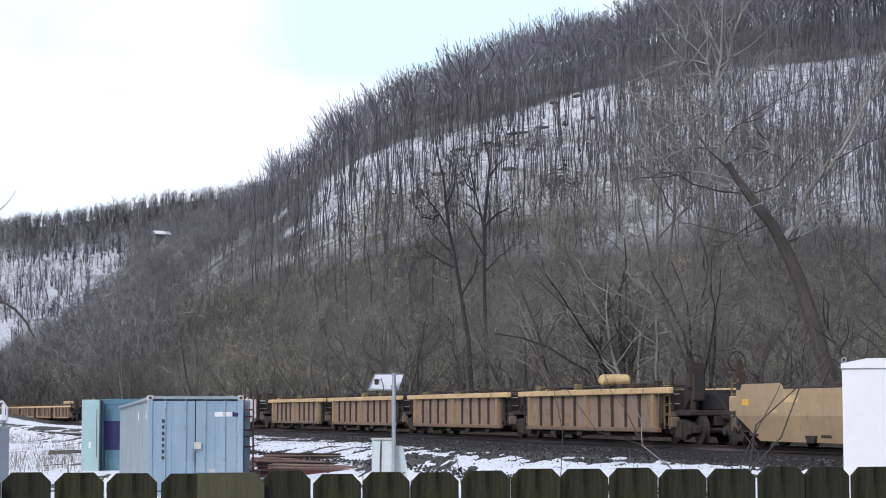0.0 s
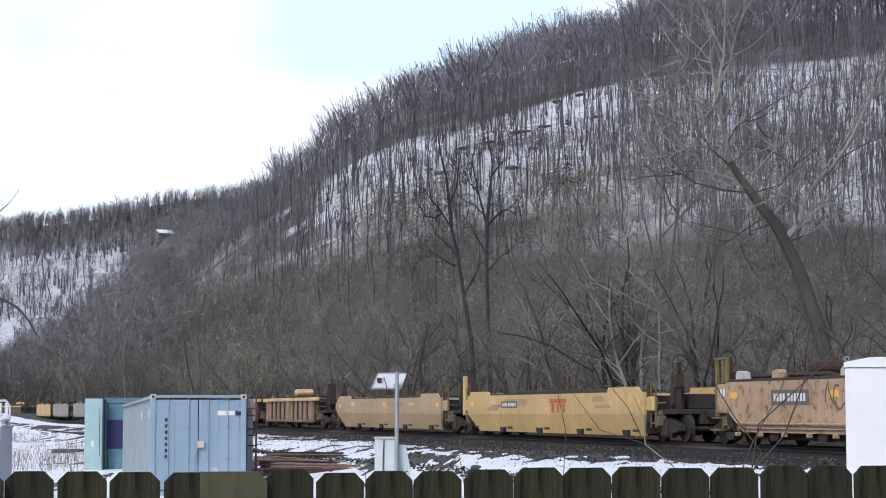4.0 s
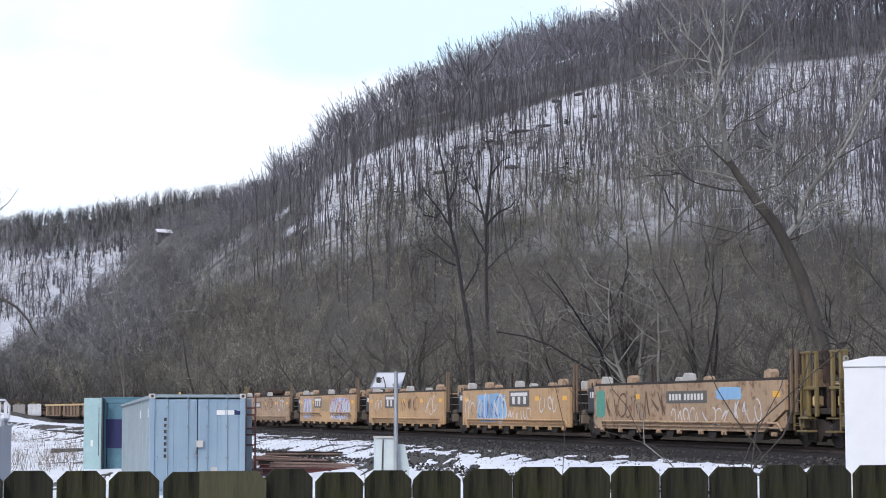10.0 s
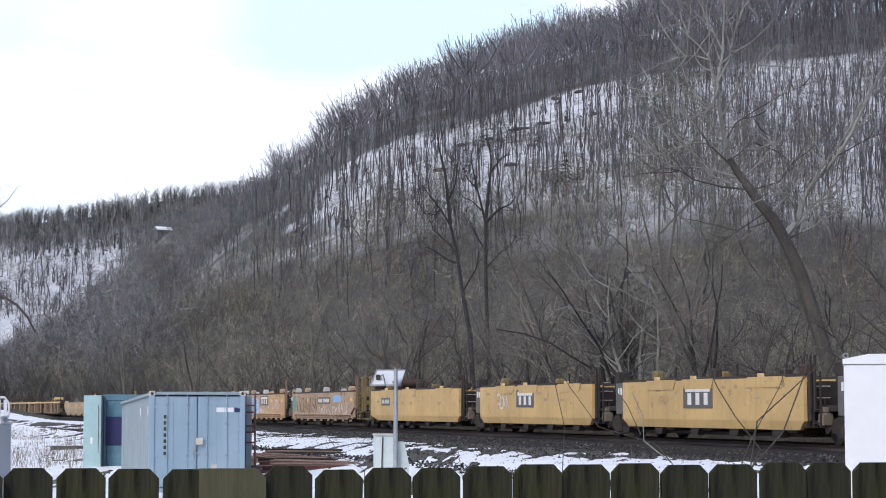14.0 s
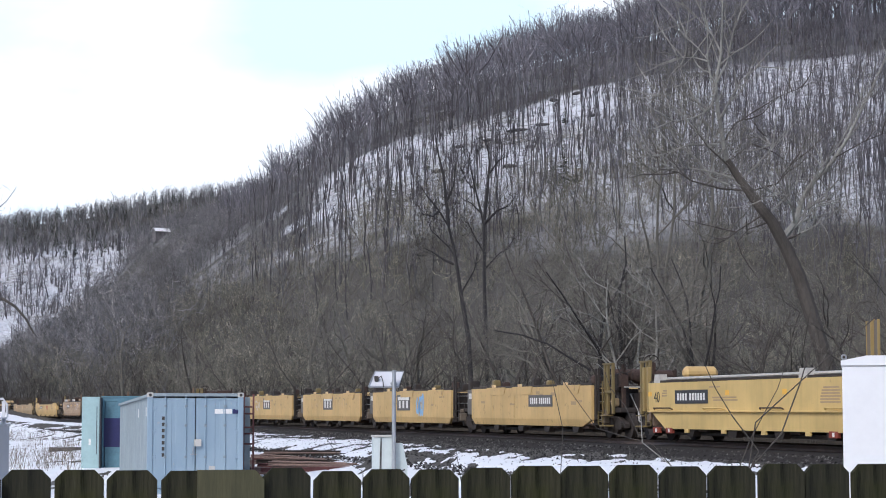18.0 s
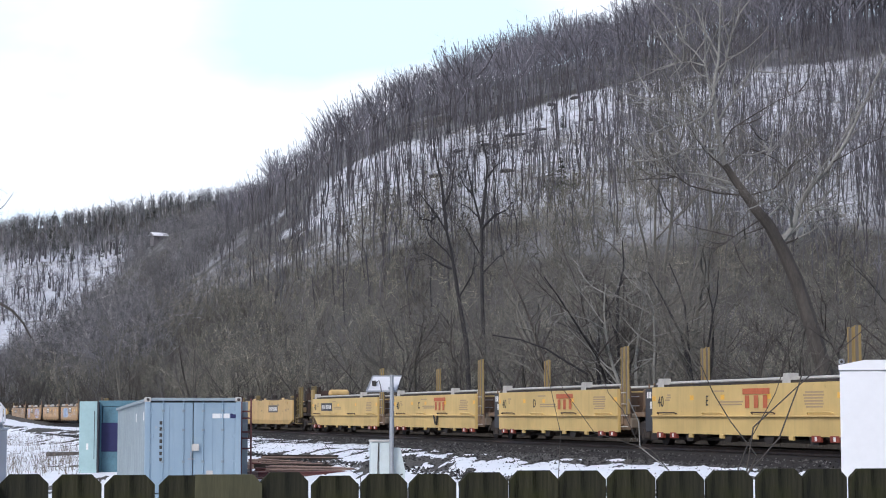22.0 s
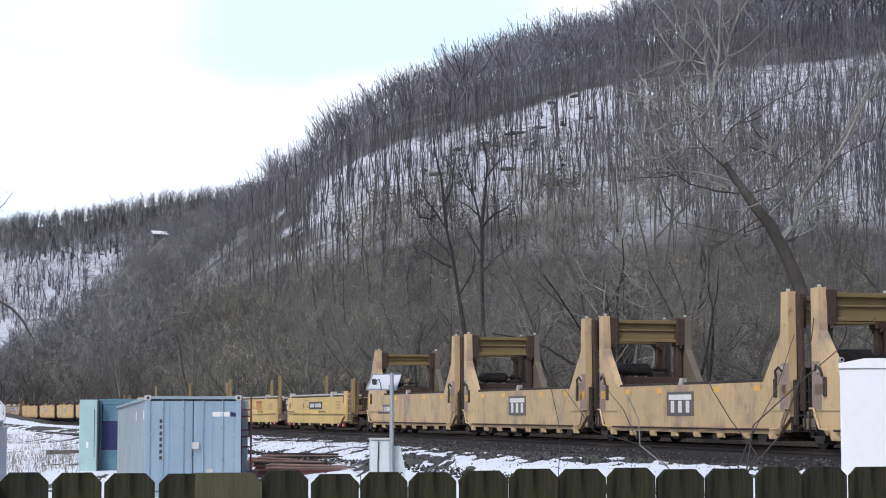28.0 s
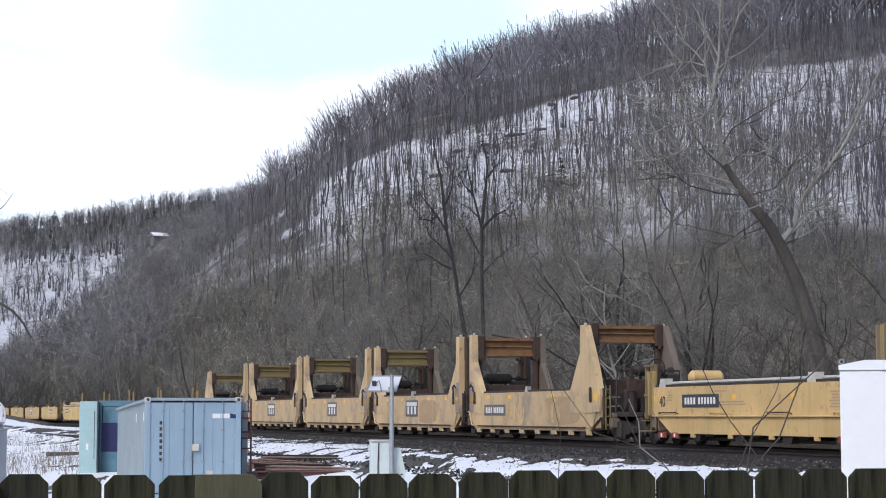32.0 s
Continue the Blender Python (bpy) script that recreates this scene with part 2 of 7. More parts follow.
def cross_prism(profile, x0, x1, bm=None):
    """A profile of (y, z) points, drawn from x0 to x1."""
    bm = bm or bmesh.new()
    a = [bm.verts.new((x0, y, z)) for y, z in profile]
    c = [bm.verts.new((x1, y, z)) for y, z in profile]
    n = len(profile)
    bm.faces.new(a)
    bm.faces.new(c[::-1])
    for i in range(n):
        bm.faces.new((a[i], c[i], c[(i + 1) % n], a[(i + 1) % n]))
    bmesh.ops.recalc_face_normals(bm, faces=bm.faces)
    return bm


def rod(bm, p, q, r0, r1=None, n=8):
    p, q = Vector(p), Vector(q)
    d = q - p
    m = Matrix.Translation((p + q) / 2) @ d.to_track_quat("Z", "Y").to_matrix().to_4x4()
    bmesh.ops.create_cone(bm, cap_ends=True, segments=n, radius1=r0, radius2=r0 if r1 is None else r1, depth=d.length, matrix=m)
    return bm


def pipe(bm, pts, r, n=6, r1=None):
    """A bent pipe through the points, in one skin."""
    pts = [Vector(p) for p in pts]
    rings = []
    for i, p in enumerate(pts):
        d = (pts[min(i + 1, len(pts) - 1)] - pts[max(i - 1, 0)]).normalized()
        u = d.orthogonal().normalized()
        if rings:
            u = (lastu - d * lastu.dot(d)).normalized()
        lastu = u
        w = d.cross(u)
        rr = r if r1 is None else r + (r1 - r) * i / (len(pts) - 1)
        rings.append([bm.verts.new(p + (u * math.cos(a) + w * math.sin(a)) * rr) for a in (2 * math.pi * k / n for k in range(n))])
    for a, b in zip(rings, rings[1:]):
        for k in range(n):
            bm.faces.new((a[k], a[(k + 1) % n], b[(k + 1) % n], b[k]))
    bm.faces.new(rings[0][::-1])
    bm.faces.new(rings[-1])
    return bm


def raw_mesh(name, verts, tris):
    """A mesh from arrays of vertices and triangles."""
    me = bpy.data.meshes.new(name)
    verts, tris = np.asarray(verts, np.float32), np.asarray(tris, np.int32)
    me.vertices.add(len(verts))
    me.vertices.foreach_set("co", verts.ravel())
    me.loops.add(tris.size)
    me.loops.foreach_set("vertex_index", tris.ravel())
    me.polygons.add(len(tris))
    me.polygons.foreach_set("loop_start", np.arange(0, tris.size, 3, dtype=np.int32))
    me.polygons.foreach_set("loop_total", np.full(len(tris), 3, np.int32))
    me.update(calc_edges=True)
    return me


def lattice(name, X, Y, Z, smooth=True):
    """A sheet over a grid of points."""
    h, w = X.shape
    v = np.stack([X, Y, Z], -1).reshape(-1, 3)
    i = np.arange(h * w).reshape(h, w)
    a, b, c, d = i[:-1, :-1].ravel(), i[:-1, 1:].ravel(), i[1:, 1:].ravel(), i[1:, :-1].ravel()
    me = raw_mesh(name, v, np.concatenate([np.stack([a, b, c], 1), np.stack([a, c, d], 1)]))
    if smooth:
        me.polygons.foreach_set("use_smooth", np.ones(len(me.polygons), bool))
    return me


def hash01(ix, iy, k):
    h = np.sin(ix * 127.1 + iy * 311.7 + k * 74.7) * 43758.5453
    return h - np.floor(h)


def vnoise(x, y, k=0):
    """Smooth noise between 0 and 1 over a plane."""
    ix, iy = np.floor(x), np.floor(y)
    fx, fy = x - ix, y - iy
    fx, fy = fx * fx * (3 - 2 * fx), fy * fy * (3 - 2 * fy)
    a, b = hash01(ix, iy, k), hash01(ix + 1, iy, k)
    c, d = hash01(ix, iy + 1, k), hash01(ix + 1, iy + 1, k)
    return (a * (1 - fx) + b * fx) * (1 - fy) + (c * (1 - fx) + d * fx) * fy


def fbm(x, y, k=0, octaves=4):
    s, amp, tot = 0, 1.0, 0
    for o in range(octaves):
        s, tot = s + amp * vnoise(x * 2 ** o, y * 2 ** o, k + o), tot + amp
        amp *= 0.5
    return s / tot


def smooth01(x):
    x = np.clip(x, 0, 1)
    return x * x * (3 - 2 * x)


# ---- the line of the railway: a very wide arc, heading away to the left ----
TRACK_HEAD, TRACK_BEND, TRACK_Y = radians(16.505), 0.0002638, 81.73
RAIL_Z = 1.05
TRACK_R = 1 / TRACK_BEND + 1.52
TRACK_CX, TRACK_CY = -math.cos(TRACK_HEAD) / TRACK_BEND, TRACK_Y - math.sin(TRACK_HEAD) / TRACK_BEND


def track_point(s):
    """The middle of the track s metres past the place where it crosses the line of sight, and its heading."""
    a = TRACK_HEAD + TRACK_BEND * s
    return TRACK_R * np.cos(a) + TRACK_CX, TRACK_R * np.sin(a) + TRACK_CY, a


def track_offset(X, Y):
    """How far right of the track's middle a point lies (negative: on the camera's side)."""
    return np.hypot(X - TRACK_CX, Y - TRACK_CY) - TRACK_R


# ---- the ground: flat by the fence, a bank for the line, then the hills ----


def land(X, Y):
    X, Y = np.asarray(X, float), np.asarray(Y, float)
    u = np.clip(784 + FOCAL * X / np.maximum(Y, 30), -700, 2300)
    off = track_offset(X, Y)
    near = 0.08 + 0.64 * (1 - smooth01((np.abs(off) - 8) / 7)) - 0.08 * smooth01((30 - np.hypot(X, Y)) / 22)
    near = near - 0.25 * smooth01((-3.5 - X) / 2.5) * smooth01((62 - Y) / 8) * smooth01((Y - 40) / 6)
    near = near + 0.3 * smooth01((Y - 110) / 120) * smooth01((off + 60) / 60) * smooth01((-6 - off) / 5)
    near = near + 0.16 * (fbm(X * 0.15, Y * 0.15, 5, 3) - 0.5) * smooth01((np.abs(off) - 4) / 4) * smooth01((np.hypot(X, Y) - 9) / 20)
    def at(Y0, us, ys):
        return EYE_Z + (727.5 - np.interp(u, us, ys)) / FOCAL * Y0
    brow = at(600, [-100, 100, 200, 280, 400, 500, 600, 720, 850, 1050, 1300, 1568, 2000], [690, 655, 620, 545, 435, 368, 302, 236, 205, 160, 115, 88, 60])
    ridge = at(850, [-100, 40, 120, 200, 250, 300, 350, 400, 470, 520, 600, 720, 850, 1050, 1300, 1568, 2000],
               [655, 612, 570, 500, 440, 402, 393, 383, 355, 318, 252, 178, 145, 98, 48, 16, -20])
    far = at(2000, [-700, 0, 150, 250, 350, 500], [416, 400, 384, 367, 352, 340])
    foot = 2.5
    z = near + (foot - near) * smooth01((Y - 200) / 100)
    z = z + (brow - foot) * np.clip((Y - 300) / 300, 0, 1) + (ridge - brow) * np.clip((Y - 600) / 250, 0, 1)
    z = z - (ridge - 15) * 0.6 * smooth01((Y - 880) / 350)
    t = np.clip((Y - 1300) / 700, 0, 1)
    z = z * (1 - smooth01((Y - 1200) / 300)) + smooth01((Y - 1200) / 300) * (20 + (far - 20) * t)
    rough = (fbm(X * 0.016, Y * 0.016, 9, 2) - 0.5) * 9
    z = z + rough * smooth01((Y - 320) / 200)
    side = smooth01((np.abs(np.arctan2(X, Y)) - 0.5) / 0.5)
    return z * (1 - side) + np.where(Y > 150, np.minimum(z, near), near) * side


def build_ground():
    ang = np.concatenate([np.linspace(-math.pi, -0.36, 70)[:-1], np.linspace(-0.36, 0.36, 220), np.linspace(0.36, math.pi, 70)[1:]])
    r = np.concatenate([[0.0], np.geomspace(2, 300, 150), np.linspace(306, 1000, 130), np.geomspace(1010, 4600, 60)])
    A, Rr = np.meshgrid(ang, r)
    X, Y = Rr * np.sin(A), Rr * np.cos(A)
    Z = land(X, Y)
    me = lattice("ground", X, Y, Z)
    off = track_offset(X, Y)
    u = 784 + FOCAL * X / np.maximum(Y, 30)
    lower = np.interp(u, [300, 450, 600, 900, 1400], [500, 450, 424, 412, 386]) + 70 * (fbm(X * 0.03, Y * 0.03, 41, 3) - 0.5)
    bare = smooth01((off + 24) / 6) * (1 - smooth01((Y - lower) / 40))
    ragged = fbm(X * 0.045, Y * 0.03, 43, 4) - 0.5
    brow_line = np.interp(u, [-100, 280, 330, 400, 720, 850], [300, 470, 545, 590, 600, 600]) + 150 * ragged * smooth01((760 - u) / 200) + 30 * ragged
    bare = np.maximum(bare, smooth01((Y - brow_line + 8) / 26) * (1 - smooth01((Y - 1250) / 200)) * (0.78 + 0.22 * smooth01(ragged * 9)))
    scree = smooth01((fbm(X * 0.16 + Y * 0.05, Y * 0.07, 47, 3) - 0.44) * 12) * smooth01((660 - u) / 140) * smooth01((Y - 380) / 40)
    bare = np.maximum(bare, 0.62 * smooth01((560 - u) / 110) * smooth01((Y - 400) / 40) * (1 - smooth01((Y - 1200) / 200)))
    bare = np.maximum(bare, 0.95 * scree * (1 - smooth01((Y - 1200) / 200)))
    bare = np.maximum(bare, smooth01((Y - 1800) / 90))
    at = me.attributes.new("bare", "FLOAT", "POINT")
    at.data.foreach_set("value", bare.astype(np.float32).ravel())
    ob = link_mesh("ground", me, GROUND)
    tagged(ob, "snowy ground with bare brown leaf litter", "ground", kind="structure")


build_ground()


def build_cloud():
    a = np.linspace(-0.55, 0.55, 40)
    e = np.linspace(-0.02, 0.5, 24)
    A, E = np.meshgrid(a, e)
    ob = link_mesh("backdrop", lattice("backdrop", 4300 * np.tan(A), 4300 + 0 * A, 4300 * np.tan(E)), CLOUD)
    tagged(ob, "bright white cloud with gaps of pale blue sky", "sky", kind="structure")
    return ob


CLOUDS = build_cloud()


def build_track():
    s = np.concatenate([np.linspace(-560, -80, 50), np.linspace(-76, 300, 189), np.linspace(310, 700, 60)])
    x, y, a = track_point(s)
    nx, ny = np.cos(a), np.sin(a)          # to the right of the way of travel
    prof = [(-4.6, -0.47), (-3.3, -0.31), (-2.2, -0.15), (-1.7, -0.13), (-0.9, -0.15), (0, -0.16), (0.9, -0.15), (1.7, -0.13), (2.2, -0.15), (3.3, -0.31), (4.6, -0.47)]
    X = np.stack([x + o * nx for o, _ in prof], 1)
    Y = np.stack([y + o * ny for o, _ in prof], 1)
    Z = np.stack([RAIL_Z + h + 0.05 * (fbm(x * 0.7, y * 0.7 + o, 3, 2) - 0.5) for o, h in prof], 1)
    ob = link_mesh("ballast", lattice("ballast", X, Y, Z), STONE_DARK)
    tagged(ob, "grey crushed stone ballast bank under the track", "ballast", kind="stuff")
    rail_prof = [(-0.037, 0), (-0.037, -0.04), (-0.010, -0.055), (-0.010, -0.13), (-0.07, -0.15), (-0.07, -0.17), (0.07, -0.17), (0.07, -0.15), (0.010, -0.13), (0.010, -0.055), (0.037, -0.04), (0.037, 0), (-0.037, 0)]
    for side in (-0.755, 0.755):
        X = np.stack([x + (side + o) * nx for o, _ in rail_prof], 1)
        Y = np.stack([y + (side + o) * ny for o, _ in rail_prof], 1)
        Z = np.stack([np.full_like(x, RAIL_Z + h) for _, h in rail_prof], 1)
        ob = link_mesh("rail", lattice("rail", X, Y, Z, False), RAIL_STEEL)
        tagged(ob, "brown worn steel rail on wooden ties", "rail", "rails of the track", "structure")
    rng = np.random.default_rng(4)
    V, F = [], []
    cube = np.array([(i, j, k) for i in (-1, 1) for j in (-1, 1) for k in (-1, 1)], float)
    quads = [(0, 1, 3, 2), (4, 6, 7, 5), (0, 4, 5, 1), (2, 3, 7, 6), (0, 2, 6, 4), (1, 5, 7, 3)]
    tri = np.array([t for q in quads for t in ((q[0], q[1], q[2]), (q[0], q[2], q[3]))])
    for n, st in enumerate(np.arange(-90, 300, 0.52)):
        tx, ty, ta = track_point(st)
        c, sn = math.cos(ta + rng.normal(0, 0.01)), math.sin(ta)
        p = cube * (1.3, 0.11, 0.09)
        V.append(np.stack([tx + p[:, 0] * c - p[:, 1] * sn, ty + p[:, 0] * sn + p[:, 1] * c, RAIL_Z - 0.245 + p[:, 2]], 1))
        F.append(tri + 8 * n)
    ob = link_mesh("railway_tie", raw_mesh("railway_tie", np.concatenate(V), np.concatenate(F)), TIE_WOOD)
    tagged(ob, "dark creosoted wooden ties bedded in the ballast", "railway ties", kind="stuff")
    # loose stones on the near shoulder and below it
    n = 36000
    st = rng.uniform(-48, 70, n)
    o = -2.4 - 9.6 * rng.random(n) ** 1.4
    tx, ty, ta = track_point(st)
    px, py = tx + o * np.cos(ta), ty + o * np.sin(ta)
    pz = np.maximum(RAIL_Z + np.interp(-o, [1.7, 2.2, 3.3, 4.6], [-0.13, -0.15, -0.31, -0.47]), land(px, py))
    octa = np.array([(1, 0, 0), (-1, 0, 0), (0, 1, 0), (0, -1, 0), (0, 0, 1), (0, 0, -1)], float)
    of = np.array([(0, 2, 4), (2, 1, 4), (1, 3, 4), (3, 0, 4)])
    size = rng.uniform(0.02, 0.065, (n, 1, 1)) * rng.uniform(0.6, 1.3, (n, 6, 3))
    V = octa[None] * size + np.stack([px, py, pz - 0.018], 1)[:, None]
    F = of[None] + 6 * np.arange(n)[:, None, None]
    ob = link_mesh("ballast_stones", raw_mesh("ballast_stones", V.reshape(-1, 3), F.reshape(-1, 3)), GRAVEL)
    tagged(ob, "loose grey stones on the ballast shoulder", "stones", kind="stuff")


build_track()


def build_snow():
    """Old snow in streaks and patches: where its depth is above the ground it shows."""
    u = np.linspace(-60, 1640, 440)
    yy = np.geomspace(30, 330, 220)
    U, Y = np.meshgrid(u, yy)
    X = (U - 784) / FOCAL * Y
    off = track_offset(X, Y)
    n = 0.5 + 2.3 * (0.30 * fbm(X * 0.35 + Y * 0.05, Y * 0.09, 21, 3) + 0.28 * fbm(X * 1.1 - Y * 0.12, Y * 0.2, 31, 3) + 0.42 * fbm(X * 3.0 - Y * 0.36, Y * 0.35, 37, 3) - 0.5)
    edge = np.interp(U, [500, 640, 850, 1000, 1200, 1300, 1450], [5.5, 6.8, 8.2, 8.0, 6.6, 5.6, 4.4])
    cover = np.interp(off, [-200, -60, -26, -15, -9.0, -7.0, -5.0, -3.8], [0.60, 0.57, 0.54, 0.49, 0.47, 0.46, 0.42, 0.10])
    cover = cover + 0.22 * smooth01((U - 830) / 90) * smooth01((-edge - off) / 1.0) - 0.25 * smooth01((U - 640) / 60) * smooth01((edge + off) / 0.8) + 0.11 * smooth01((660 - U) / 40) * smooth01((U - 430) / 20)
    cover = cover + 0.15 * smooth01((60 - Y) / 8)
    cover = np.where(U < 300, np.interp(off, [-200, -30, -12, -9.5, -8.6, -7.6, -4, -3], [0.72, 0.70, 0.68, 0.36, 0.40, 0.85, 0.85, 0.0]), cover)
    depth = np.clip((n - (1 - cover)) * 0.5, -0.06, 0.028)
    depth = np.where(off > -2.9, -0.3, depth)
    base = land(X, Y)
    me = lattice("snow_patches", X, Y, base + depth)
    ob = link_mesh("snow_patches", me, SNOW)
    tagged(ob, "patches of old white snow on dark ground", "snow", kind="stuff")


build_snow()



def build_grass():
    """Dry stalks that stand out of the snow."""
    rng = np.random.default_rng(17)
    n = 2600
    Y = rng.uniform(55, 150, n)
    u = rng.uniform(-30, 700, n)
    X = (u - 784) / FOCAL * Y
    ok = (track_offset(X, Y) < -6.5) & (fbm(X * 0.25, Y * 0.12, 71, 3) > 0.5) & (u < 150)
    X, Y = X[ok], Y[ok]
    Z = land(X, Y)
    V, F = [], []
    for x, y, z in zip(X, Y, Z):
        for k in range(4):
            b = np.array((x + rng.normal(0, 0.12), y + rng.normal(0, 0.12), z - 0.02))
            t = b + np.array((rng.normal(0, 0.10), rng.normal(0, 0.10), rng.uniform(0.15, 0.6)))
            w = np.array((0.008, 0.002, 0))
            m = len(V)
            V.extend((b - w, b + w, t))
            F.append((m, m + 1, m + 2))
    ob = link_mesh("dry_grass", raw_mesh("dry_grass", np.array(V), np.array(F)), DRY_GRASS)
    tagged(ob, "thin dry brown grass stalks in snow", "grass", kind="stuff")


build_grass()


def build_shade_weeds():
    """Low weeds added along the line's far side, dark to stand in for shade."""
    rng = np.random.default_rng(23)
    n = 9000
    st, o = rng.uniform(-50, 260, n), 4.2 + 7 * rng.random(n) ** 1.4
    x, y, a = track_point(st)
    X, Y = x + o * np.cos(a), y + o * np.sin(a)
    B = np.stack([X, Y, land(X, Y) - 0.02], 1)[:, None] + rng.normal(0, 0.12, (n, 3, 3)) * (1, 1, 0)
    T = B + np.stack([rng.normal(0, 0.14, (n, 3)), rng.normal(0, 0.14, (n, 3)), rng.uniform(0.25, 0.85, (n, 3))], -1)
    w = np.array((0.02, 0.006, 0))
    V = np.stack([B - w, B + w, T], 2).reshape(-1, 3)
    ob = link_mesh("dead_weeds", raw_mesh("dead_weeds", V, np.arange(len(V)).reshape(-1, 3)), SHADE_WEEDS)
    tagged(ob, "low dark weeds added in place of shade beyond the rails", "weeds", kind="stuff")


build_shade_weeds()

# ---- bare woods ----


def bare_tree(rng, h, trunk_r, branches, twigs, low=0.3, spread=0.32, sub=2, up=0.9, segs=5, thin=True, fine=0.28):
    """Arrays of one leafless tree: a tapered stem, limbs and flat slivers for twigs."""
    V, F = [], []

    def tube(p, q, r0, r1):
        d = (q - p) / (np.linalg.norm(q - p) + 1e-9)
        a = np.cross(d, (0.31, 0.95, 0.1))
        a = a / np.linalg.norm(a)
        b = np.cross(d, a)
        n = len(V)
        for c, r in ((p, r0), (q, r1)):
            for k in range(3):
                t = 2.094 * k
                V.append(c + (a * math.cos(t) + b * math.sin(t)) * r)
        for k in range(3):
            k2 = (k + 1) % 3
            F.append((n + k, n + k2, n + 3 + k2))
            F.append((n + k, n + 3 + k2, n + 3 + k))

    def blade(p, q, e, r):
        a = np.cross(e - p, rng.normal(size=3))
        a = a / (np.linalg.norm(a) + 1e-9) * r
        n = len(V)
        V.extend((p - a, p + a, q + a * 0.6, q - a * 0.6, e))
        F.extend(((n, n + 1, n + 2), (n, n + 2, n + 3), (n + 3, n + 2, n + 4)))

    def sliver(p, q, r):
        a = np.cross(q - p, rng.normal(size=3))
        a = a / (np.linalg.norm(a) + 1e-9) * r
        n = len(V)
        V.extend((p - a, p + a, q))
        F.append((n, n + 1, n + 2))

    pts = [np.zeros(3)]
    lean = rng.normal(0, 0.07, 2)
    for i in range(segs):
        f = (i + 1) / segs
        pts.append(np.array([lean[0] * h * f + rng.normal(0, 0.02) * h, lean[1] * h * f + rng.normal(0, 0.02) * h, h * 0.74 * f]))
    for i in range(segs):
        tube(pts[i], pts[i + 1], trunk_r * (1 - 0.92 * i / segs), trunk_r * (1 - 0.92 * (i + 1) / segs))
    for bi in range(branches):
        f = low + (0.99 - low) * ((bi + rng.random()) / branches) ** 0.8
        i = min(int(f * segs), segs - 1)
        p = pts[i] + (pts[i + 1] - pts[i]) * (f * segs - i)
        az = rng.uniform(0, 2 * math.pi)
        L = h * spread * rng.uniform(0.65, 1.15) * (1.1 - 0.45 * f)
        d = np.array([math.cos(az), math.sin(az), up * rng.uniform(0.5, 1.3) * (0.5 + 1.1 * f)])
        d = d / np.linalg.norm(d)
        r = trunk_r * (0.42 - 0.24 * f)
        q = p + d * L * 0.55
        e = q + (d + (0, 0, 0.35)) * L * 0.5 + rng.normal(0, 0.10, 3) * L
        if thin:
            blade(p, q, e, r)
        else:
            tube(p, q, r, r * 0.6)
            tube(q, e, r * 0.6, r * 0.15)
        for k in range(twigs):
            g = rng.uniform(0.15, 1.0)
            b = p + (q - p) * g * 2 if g < 0.5 else q + (e - q) * (g - 0.5) * 2
            td = d * 0.6 + rng.normal(0, 0.65, 3) + (0, 0, 0.3)
            td = td / np.linalg.norm(td) * L * rng.uniform(0.25, 0.6)
            sliver(b, b + td, r * fine)
            for j in range(sub):
                b2 = b + td * rng.uniform(0.3, 0.9)
                t2 = td * 0.45 + rng.normal(0, 0.34, 3) * np.linalg.norm(td)
                sliver(b2, b2 + t2, r * fine * 0.6)
    return np.array(V), np.array(F)


